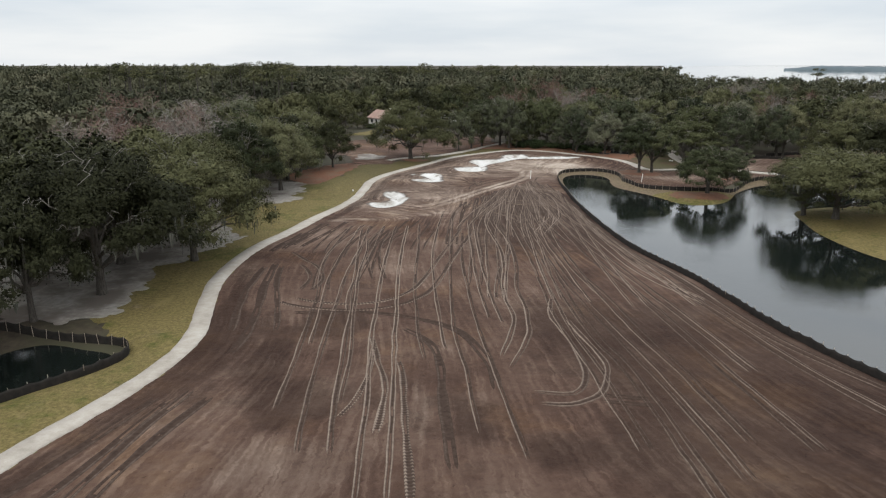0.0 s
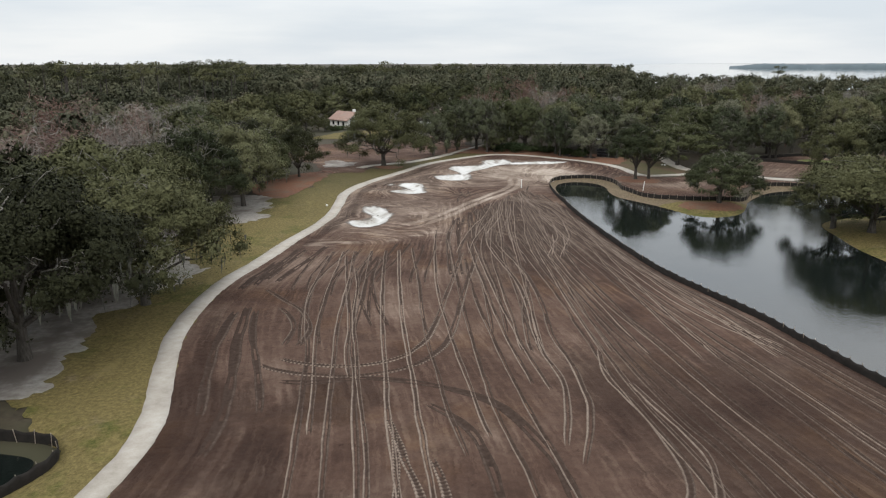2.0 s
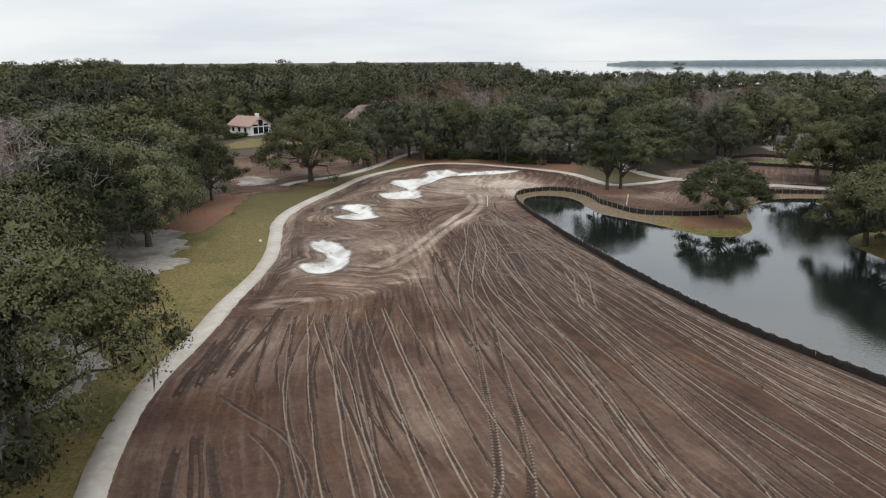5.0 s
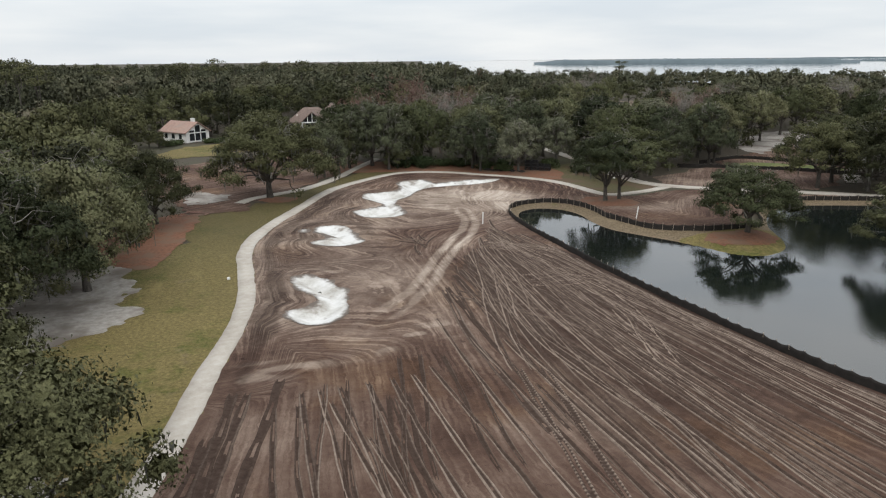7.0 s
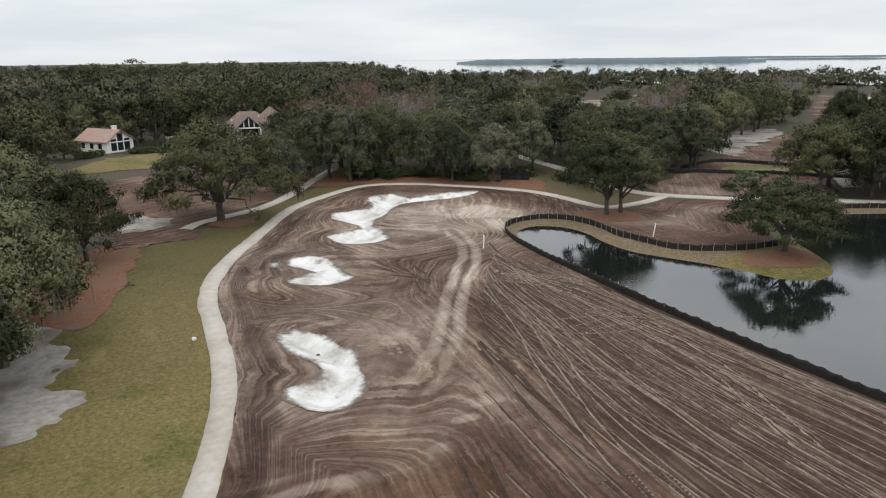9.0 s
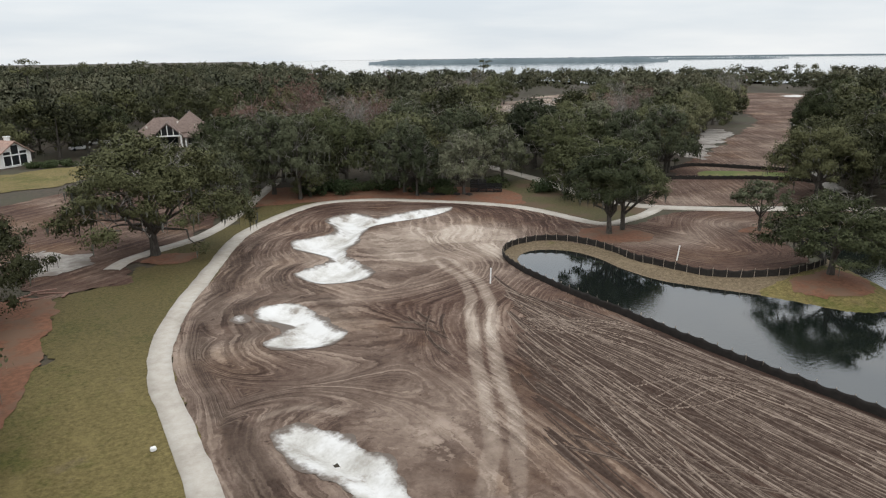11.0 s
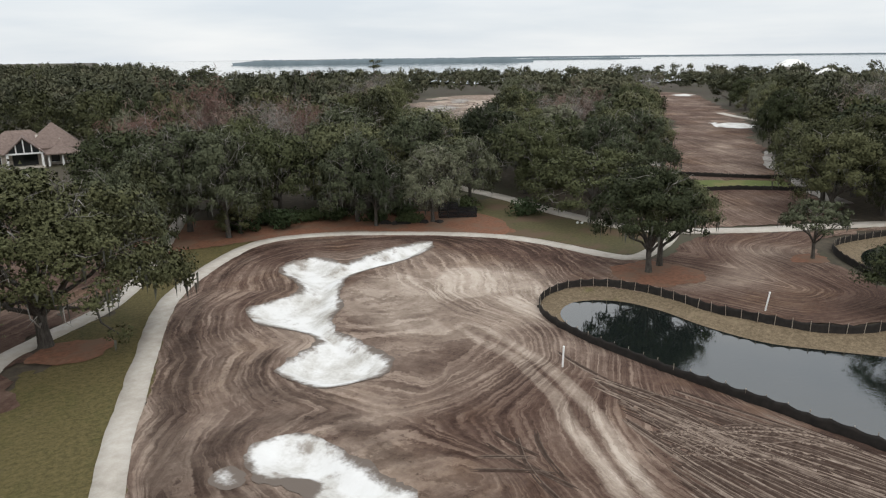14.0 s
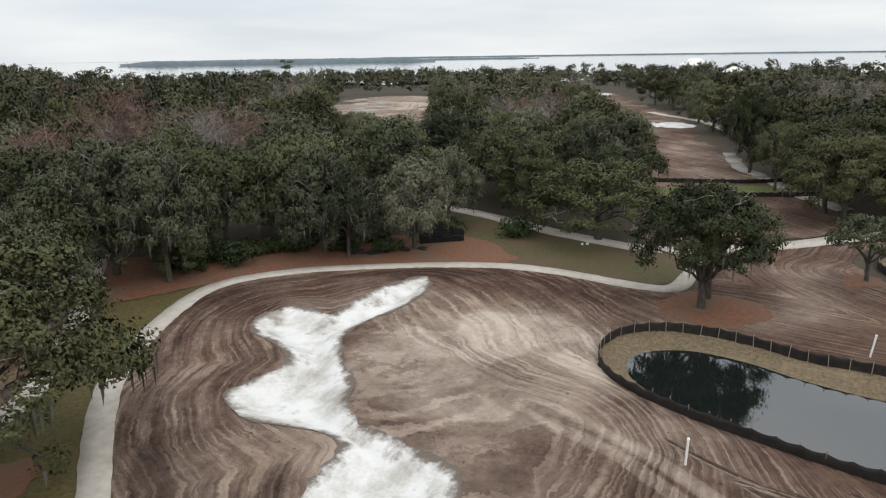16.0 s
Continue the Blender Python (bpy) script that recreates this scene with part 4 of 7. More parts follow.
# ---- wheel tracks pressed into the earth ----
def track_ribbon(line, width, tone=1.0, bank=0.05):
    p = resample(np.asarray(line, float), 0.75)
    t = np.gradient(p, axis=0)
    n = np.column_stack([-t[:, 1], t[:, 0]]) / np.maximum(np.hypot(*t.T), 1e-9)[:, None]
    k = np.arange(len(p)) * 0.75
    p = p + n * ragged(k, k * 0, 6.0, 0.08, int(abs(p[0, 0] * 10)) % 97)[:, None]
    fade = np.clip(np.minimum(k, k[-1] - k) / 2.0, 0.0, 1.0)
    w = width * (0.55 + 0.45 * fade) * (0.8 + 0.4 * vnoise(k / 2.5, k * 0, 7))
    mate = 0.25 + 0.65 * ((p[0, 0] * 7.3 + p[-1, 1] * 3.1) % 1.0)
    rows, zs, pale = (-0.5, -0.31, -0.12, 0.12, 0.31, 0.5), (-0.07, bank, -0.02, -0.02, bank * 0.8, -0.07), (0.34, 0.98, 0.18, 0.08, mate, 0.32)
    out = []
    for r, z in zip(rows, zs):
        q = p + n * (w * r)[:, None]
        out.append(np.column_stack([q, height(q[:, 0], q[:, 1]) - 0.09 + 0.14 * smooth(fade, 0.0, 0.8) + z * np.clip(fade + 0.15, 0, 1) * (0.85 + 0.3 * vnoise(k / 2.2, k * 0 + r, 9))]))
    m = len(p)
    i, b = np.meshgrid(np.arange(m - 1), np.arange(5))
    f = np.stack([b * m + i, b * m + i + 1, (b + 1) * m + i + 1, (b + 1) * m + i], -1).reshape(-1, 4)[:, ::-1]
    return np.concatenate(out), f, np.tile(k, 6), np.repeat(pale, m) * np.tile(0.35 + 0.65 * fade, 6) * np.tile((0.35 + 0.45 * ((p[0, 0] * 5.7 + p[-1, 1] * 1.9) % 1.0) + 0.5 * vnoise(k / 14.0 + p[0, 0], k * 0, 10)) * tone, 6)


def from_lateral(s, y):
    o = np.argsort(XL[:, 0])
    xl, xr = np.interp(y, XL[o, 0], XL[o, 1]), np.interp(y, XR[:, 0], XR[:, 1])
    return np.column_stack([xl + s / 46 * np.maximum(xr - xl, 8), y])


RUNS = []


def run(*pts, width=0.42, mate=0.0, tread=0.0, tone=1.0):
    """A wheel's run over the earth; mate: the gauge at which a second wheel ran beside it."""
    p = spline(pts)
    RUNS.append((p, width, tread, tone))
    if mate:
        t = np.gradient(p, axis=0)
        RUNS.append((p + mate * np.column_stack([-t[:, 1], t[:, 0]]) / np.hypot(*t.T)[:, None], width, tread, tone))


# long runs down the hole, from the path over to the pond
run((-12.4, 97), (-13.4, 87), (-13.6, 79), (-13.0, 72), (-12.1, 64.4), (-11.3, 50), (-11.0, 41), width=0.5)
run((-11.4, 97), (-11.8, 86), (-12.0, 77), (-11.9, 68), (-11.2, 60), (-10.6, 52))
run((-10.0, 97), (-10.1, 85), (-10.3, 77), (-10.3, 70), (-9.8, 56), (-9.2, 44), (-8.5, 35.7), width=0.5)
run((-11.1, 95), (-10.3, 83), (-9.4, 72), (-9.2, 65), (-8.6, 60))
run((-8.1, 97), (-8.3, 85), (-8.6, 76), (-8.9, 68), (-8.2, 58), (-7.3, 44), (-6.5, 35.7), width=0.5)
run((-9.8, 90), (-9.1, 81), (-9.0, 73), (-8.0, 60), (-7.1, 50), (-6.9, 42))
run((-6.4, 97), (-6.6, 85), (-6.5, 70), (-6.0, 57), (-5.2, 44), (-4.5, 31), width=0.5)
run((-4.9, 97), (-4.9, 83), (-4.7, 70), (-4.1, 57), (-3.4, 44), (-2.9, 31), width=0.5)
run((-3.3, 98), (-3.0, 84), (-2.9, 70), (-2.2, 58), (-1.2, 49))
run((0.2, 107), (-0.6, 96), (-1.2, 82), (-0.9, 70), (-0.3, 59), (0.4, 51))
run((1.4, 102), (0.9, 82), (0.8, 69), (0.9, 58), (1.6, 49), (2.4, 38))
run((2.6, 93), (2.2, 78), (2.6, 66), (3.2, 55), (4.0, 46), (5.0, 35))
run((4.4, 100), (4.3, 81), (4.7, 66), (5.2, 57))
run((3.7, 101), (3.5, 84), (3.6, 70), (4.2, 58))
run((5.9, 98), (6.8, 86), (6.9, 78), (6.2, 70), (6.0, 64.4), (6.3, 59.7), (5.7, 55.6), (4.3, 49.8), width=0.55)
run((7.3, 98), (8.3, 86), (8.2, 76), (7.5, 68), (7.7, 62.8), (7.5, 58), (6.9, 54), (4.8, 47.8), width=0.55)
run((9.4, 104), (10.1, 79), (10.0, 68), (10.2, 56), (11.0, 47), (11.6, 36), mate=0.75, tone=0.62)
run((10.9, 104), (11.4, 78), (11.7, 64), (12.4, 54), (13.3, 48.8), (13.9, 40), (14.3, 30), mate=0.7, tone=0.62)
run((11.9, 110), (13.0, 76), (13.9, 64), (15.0, 55), (15.8, 48.8), (16.6, 42), (17.2, 33), mate=-0.7, tone=0.62)
run((13.8, 112), (14.7, 78), (15.9, 66), (16.9, 56), (18.0, 47.8), (19.0, 37), mate=-0.65, tone=0.62)
run((15.0, 116), (16.4, 88), (17.4, 76), (18.6, 67), (19.7, 57), (20.8, 46), (22, 36), mate=0.7, tone=0.62)
run((16.4, 118), (18.0, 90), (19.4, 78), (20.8, 68), (22.1, 58), (23.4, 47), mate=-0.7, tone=0.62)
run((17.4, 120), (19.6, 92), (21.2, 81), (23.1, 70), (24.6, 60), (26.6, 48), (29, 40), mate=0.7, tone=0.62)
run((18.0, 122), (19.6, 104), (21.6, 88), (23.6, 76), (25.2, 66), (27.0, 54), (31, 44), mate=0.8, tone=0.62)
run((18.8, 112), (20.6, 96), (22.4, 85), (24.5, 73), (26.0, 63), mate=0.6, tone=0.62)
# a machine's turns, with the print of its cleats
run((-14.8, 65.7), (-13.3, 64.1), (-9.1, 62.9), (-5.4, 64.1), (-3.6, 66.4), (-2.3, 70), (-0.9, 77), (0.9, 86), (2.7, 95.4), width=0.62, mate=-1.7, tread=1.0, tone=0.6)
run((-14.6, 60.9), (-11.4, 60.3), (-7.4, 60.9), (-3.2, 59.7), (0.8, 56.9), (2.4, 53.6), (3.6, 48.8), (3.7, 44), width=0.85, tone=0.25)
run((-4.1, 57.5), (-1.1, 53.6), (-0.2, 48.8), (0.0, 42.5), (0.7, 34), width=0.8, tone=0.3)
run((-6.2, 56), (-5.0, 50), (-4.1, 45), (-4.2, 38), width=0.6, tread=1.0)
run((-3.7, 51), (-2.9, 47.4), (-2.6, 43), (-2.1, 37), (-1.7, 31), width=0.6, tread=1.0)
run((-5.6, 54.4), (-5.5, 47), (-6.0, 43), (-7.2, 40), width=0.5, tread=1.0)
run((10.7, 66), (9.7, 60), (10.0, 56.9), (10.6, 50), (10.3, 46.8), (9.5, 45), (8.4, 44.4), (5.3, 45), width=0.55)
run((10.9, 60), (11.3, 56.3), (12.3, 50), (11.8, 46.8), (10.9, 44.6), (9.7, 43.5), (8.1, 42.8), (5.5, 43.2), width=0.6)
run((9.7, 43.6), (12.4, 43.1), (15.1, 42.6), width=0.7, mate=0.9, tone=0.2)
run((-18.7, 83), (-16.4, 79.4), (-14.2, 76.1), (-13.0, 73), (-12.6, 70), (-13.4, 66.2), width=0.6, tone=0.7)
run((-16.6, 77.5), (-14.9, 74.4), (-14.0, 71), (-14.4, 66.3), width=0.6, tone=0.7)
# crossings near the head of the pond
run((10.4, 112.4), (14.2, 112.9), (17.0, 112.7), (19.4, 110.4), width=0.7, mate=-1.5, tread=1.0)
run((11.6, 129.2), (14.5, 127.6), (16.4, 126), (18.1, 123.5), (19.6, 120), width=0.7, mate=-1.5, tread=1.0)
run((16.2, 136), (12.3, 125.5), (10.7, 116), (8.7, 109), (6.6, 102.7), (6.0, 95.3), width=0.6, mate=1.3)
run((15.1, 131), (12.6, 118), (11.5, 110), (10.4, 102.8), (9.6, 95), (9.4, 88), width=0.55, mate=1.3)
run((10.8, 127), (8.6, 117), (5.7, 108.2), (3.6, 101.6), (1.8, 93), width=0.55, mate=1.4)
run((13.6, 129), (16.4, 121), (17.0, 112.7), (15.8, 102), (13.9, 96.5), (11.8, 90), width=0.6, mate=1.4)
# wheel tracks that fan out from the head of the pond
run((19.9, 112), (21.2, 85.7), (22.4, 74.1), (23.8, 61.2), mate=0.8, tone=0.9)
run((20.6, 126.1), (18.2, 95.9), (17.6, 76.1), (17.8, 61.4), mate=1.3, tone=0.9)
run((17.1, 122.6), (13.3, 92.5), (13.5, 76.7), (14.2, 62.4), mate=1.3, tone=0.9)
run((13.8, 119.4), (11.6, 94.8), (10.8, 75.9), (10.5, 63.2), mate=0.9, tone=0.9)
run((12.2, 123.4), (9.4, 99.6), (7.7, 81.6), (6.7, 72.1), (5.9, 63.7), width=0.5)
run((9.9, 120.0), (6.2, 95.7), (5.1, 79.3), (4.8, 71.4), (4.5, 63.9), mate=1.3, tone=0.8)
run((7.7, 116.8), (3.9, 96.1), (3.3, 79.6), (2.6, 68.0), mate=1.2, tone=0.8)
run((21.9, 121.8), (20.3, 97.9), (20.8, 82.6), (22.4, 71.8), (25.5, 63.2), mate=-0.9)
run((15.5, 103.6), (14.1, 96.6), (12.5, 90.7), width=0.6, mate=1.3)
run((7.9, 91.4), (8.1, 83.0), (6.3, 74.3), (5.3, 67.6), (5.2, 63.8), width=0.5)
run((13.0, 131.6), (8.6, 117.0), (6.1, 108.0), (4.8, 100.3), width=0.5, mate=1.3)
run((14.0, 132.2), (11.1, 115.7), (9.8, 105.1), (9.1, 97.7), width=0.5, mate=-1.1)
run((13.6, 129.0), (13.6, 116.0), (12.9, 104.6), (12.4, 96.5), width=0.5, mate=1.2)
run((15.1, 130.5), (15.2, 118.4), (16.1, 105.2), (15.8, 94.4), width=0.5, mate=0.8)
run((16.1, 129.9), (17.5, 117.3), (18.8, 105.1), (19.9, 94.4), width=0.5, mate=-0.9)
run((18.3, 131.2), (19.4, 118.1), (20.4, 106.8), (21.4, 96.3), width=0.5, mate=0.8)
run((9.5, 112.0), (14.3, 110.1), (19.0, 110.2), width=0.6, tread=1.0)
run((10.2, 114.7), (16.5, 113.6), (18.7, 114.1), width=0.6, tread=1.0)
run((11.7, 128.9), (16.5, 125.9), (19.8, 122.2), (20.7, 118.7), width=0.65, tread=1.0)
run((10.4, 127.2), (13.5, 125.4), (17.3, 120.5), width=0.65, tread=1.0)
run((19.1, 140.2), (17.4, 133.9), (16.7, 128.2), (15.7, 121.3), width=0.5, mate=-1.2)
run((17.3, 141.8), (13.3, 133.4), (9.9, 126.3), width=0.5, mate=1.3)
run((16.0, 136.6), (16.1, 128.7), (13.9, 122.9), width=0.5, mate=1.0)


def build_tracks():
    rng = np.random.default_rng(11)
    lines = list(RUNS)
    # furrows that follow the edge of the path
    for s in (1.9, 3.1, 4.2, 5.6):
        for y0, y1 in ((18, 46), (49, 78), (80, 100)):
            y = np.arange(y0 + rng.uniform(0, 6), y1, 2.0)
            lines.append((from_lateral(s + 0.5 * np.sin(y / 7 + s), y), rng.uniform(0.6, 1.0), 0.0, 0.4))
    for k in range(24):
        s0 = rng.uniform(19, 43)
        y = np.arange(rng.uniform(84, 106), rng.uniform(118, 136), 1.5)
        q = from_lateral(s0 + (y - y[0]) * rng.uniform(-0.14, 0.06), y)
        pull = smooth(y, 100, 140)[:, None] * rng.uniform(0.1, 0.55)
        q = q * (1 - pull) + np.array([15.5, 138.0]) * pull
        for off in (0, rng.uniform(1.2, 1.6)):
            lines.append((q + [off, 0], rng.uniform(0.38, 0.7), 0.0, rng.uniform(0.2, 0.75)))
    for k in range(7):
        s0 = rng.uniform(7, 20)
        y = np.arange(rng.uniform(66, 84), rng.uniform(94, 101), 1.5)
        q = from_lateral(s0 + (y - y[0]) * rng.uniform(-0.12, 0.12), y)
        for off in (0, rng.uniform(1.2, 1.6)):
            lines.append((q + [off, 0], rng.uniform(0.3, 0.5), 0.0, rng.uniform(0.3, 0.8)))
    # short turns and scuffs where the machines worked to and fro
    for k in range(22):
        x0, y0 = rng.uniform(6, 19), rng.uniform(100, 134)
        a, ln, b = rng.uniform(1.2, 2.6), rng.uniform(6, 14), rng.uniform(-0.09, 0.09)
        c = np.linspace(-0.5, 0.5, 9) * ln
        for off in (0, 1.35):
            lines.append((np.column_stack([x0 + np.cos(a) * c - np.sin(a) * (b * c * c + off), y0 + np.sin(a) * c + np.cos(a) * (b * c * c + off)]), 0.34, 0.0, 0.6))
    for ln, w, tread, tone in lines:
        d = np.minimum(dist_line(ln[:, 0], ln[:, 1], FAIRWAY, True), dist_line(ln[:, 0], ln[:, 1], PATH) - 1.0)
        d = np.minimum(d, -sand_dist(ln[:, 0], ln[:, 1]))
        keep = (d > 0.9) & (dist_line(ln[:, 0], ln[:, 1], HAUL) > 1.9)
        run = np.split(np.arange(len(ln)), np.flatnonzero(np.diff(keep.astype(int))) + 1)
        for r in run:
            if keep[r[0]] and len(r) > 3:
                v, f, a, c = track_ribbon(ln[r], w, tone)
                part("wheel_track", mesh_from("wheel_track", v, f, M_RUT, {"along": a, "crest": c, "tread": np.full(len(v), tread)}), EARTH_MAIN)


build_tracks()


# ---- fences ----
def stake_mesh():
    bm = bmesh.new()
    box_bm(bm, -0.022, -0.022, -0.12, 0.022, 0.022, 1.0, 0.006)
    return bm_mesh("stake", bm, M_STAKE)


STAKE = stake_mesh()


def fence(line, label, high=0.85, spacing=1.25, side=1.0, seed=0):
    rng = np.random.default_rng(seed)
    root = thing("silt_fence", label, "fence")
    p = resample(line, spacing / 4)
    t = np.gradient(p, axis=0)
    n = np.column_stack([-t[:, 1], t[:, 0]]) / np.hypot(*t.T)[:, None]
    k = np.arange(len(p))
    z0 = height(p[:, 0], p[:, 1])
    sag = 0.11 * np.abs(np.sin(k * math.pi / 4)) + 0.12 * vnoise(k / 5.0, k * 0.0, seed)
    bow = 0.17 * np.sin(k * math.pi / 4) ** 2 * (vnoise(k / 3.0, k * 0.0, seed + 3) - 0.3)
    vs = []
    for f_, off in ((-0.1, 0.0), (0.35, 1.0), (0.7, 1.0), (1.0, 0.4)):
        q = p + n * (bow * off)[:, None]
        vs.append(np.column_stack([q, z0 + high * f_ - sag * max(f_, 0)]))
    for f_, off in ((1.0, 0.4), (0.7, 1.0), (0.35, 1.0), (-0.1, 0.0)):
        q = p + n * (bow * off + 0.012)[:, None]
        vs.append(np.column_stack([q, z0 + high * f_ - sag * max(f_, 0)]))
    m = len(p)
    i, b = np.meshgrid(np.arange(m - 1), np.arange(7))
    f = np.stack([b * m + i, b * m + i + 1, (b + 1) * m + i + 1, (b + 1) * m + i], -1).reshape(-1, 4)
    part("fabric", mesh_from("fabric", np.concatenate(vs), f, M_FABRIC), root, "black woven fabric")
    for i in range(0, m, 4):
        lean = pose(0, 0, 0, rng.uniform(-5, 5), rng.uniform(-5, 5), rng.uniform(0, 90))
        x, y = p[i] + n[i] * side * 0.045
        part("stake", STAKE, root, "", Matrix.Translation((x, y, z0[i])) @ lean @ Matrix.Diagonal((1, 1, high * rng.uniform(0.98, 1.12), 1)))
    return root


fence(FENCE, "long black silt fence on timber stakes round the pond", side=-1.0, seed=1)
fence(FENCE2, "black silt fence on timber stakes round the small pond", side=-1.0, seed=2)
fence(spline([(78, 171), (88, 174), (92.5, 172.6), (96.5, 165.4), (101.6, 158), (106, 154)]), "black silt fence across the second fairway", seed=3)
fence(spline([(71, 168.5), (77, 165.6), (82.4, 162.2), (88, 158.6), (92.2, 152.6), (96, 148)]), "black silt fence across the second fairway", seed=4)


# ---- trees ----
def sprays(rng, centre, radius, count, size, heart, span):
    """Small leaf sprays strewn through a clump: three vertices each, with the clump's soft outward normals."""
    d = rng.normal(size=(count, 3))
    d /= np.linalg.norm(d, axis=1)[:, None]
    r = rng.uniform(0.4, 1.0, count) ** 0.6 * np.where(rng.random(count) < 0.22, rng.uniform(1.05, 1.5, count), 1.0)
    c = np.asarray(centre) + d * r[:, None] * np.asarray(radius)
    out = (c - heart) / span
    soft = d * 0.70 + out * 0.50 + rng.normal(size=(count, 3)) * 0.28 + [0, 0, 0.22]
    soft /= np.linalg.norm(soft, axis=1)[:, None]
    nrm = soft + rng.normal(size=(count, 3)) * 0.45
    nrm /= np.linalg.norm(nrm, axis=1)[:, None]
    a = np.cross(nrm, rng.normal(size=(count, 3)))
    a /= np.linalg.norm(a, axis=1)[:, None]
    b = np.cross(nrm, a)
    s = size * rng.uniform(0.6, 1.4, count)[:, None]
    k = rng.uniform(0.55, 0.95, (count, 1))
    v = np.stack([c + a * s, c - a * s * 0.6 + b * s * k, c - a * s * 0.5 - b * s * k], 1).reshape(-1, 3)
    return v, np.repeat(soft, 3, 0)


def cards(rng, centre, radius, count, size, up=0.45, slim=0.6):
    """Slender or leafy blades strewn in an ellipsoid: four vertices each."""
    d = rng.normal(size=(count, 3))
    d /= np.linalg.norm(d, axis=1)[:, None]
    c = np.asarray(centre) + d * (rng.uniform(0.45, 1.0, count) ** 0.6)[:, None] * np.asarray(radius)
    nrm = d * 0.55 + rng.normal(size=(count, 3)) * 0.38 + [0, 0, up]
    nrm /= np.linalg.norm(nrm, axis=1)[:, None]
    a = np.cross(nrm, rng.normal(size=(count, 3)))
    a /= np.linalg.norm(a, axis=1)[:, None]
    b = np.cross(nrm, a)
    s = size * rng.uniform(0.6, 1.35, count)[:, None]
    a, b = a * s, b * s * slim
    return np.stack([c - a, c - b * 0.9 + a * 0.1, c + a, c + b], 1).reshape(-1, 3)


def quads_of(v):
    return np.arange(len(v)).reshape(-1, 4)


def limb_path(rng, start, end, sag, n=6):
    t = np.linspace(0, 1, n)[:, None]
    p = np.asarray(start) * (1 - t) + np.asarray(end) * t
    p[:, 2] += sag * np.sin(math.pi * t[:, 0])
    p[1:-1] += rng.normal(size=(n - 2, 3)) * 0.22
    return p


def crown_of(rng, centres, radii, per, size, heart, span, core=0.68):
    """Clumps of small leaf sprays about hearts of larger ones: vertices, triangles, normals."""
    vs, fs, ns, o = [], [], [], 0
    for c, s in zip(centres, radii):
        r = s * rng.uniform((0.72, 0.72, 0.45), (1.35, 1.35, 0.85))
        v, n = sprays(rng, c, r * core * 0.85, 27, 0.225 * s, heart, span)
        f = np.arange(len(v)).reshape(-1, 3)
        w, m = sprays(rng, c, r, max(3, int(per * rng.uniform(0.7, 1.3) * (s / np.mean(radii)) ** 2)), size, heart, span)
        vs += [v, w]
        ns += [n, m]
        fs += [f + o, np.arange(len(w)).reshape(-1, 3) + o + len(v)]
        o += len(v) + len(w)
    return np.concatenate(vs), np.concatenate(fs), np.concatenate(ns)


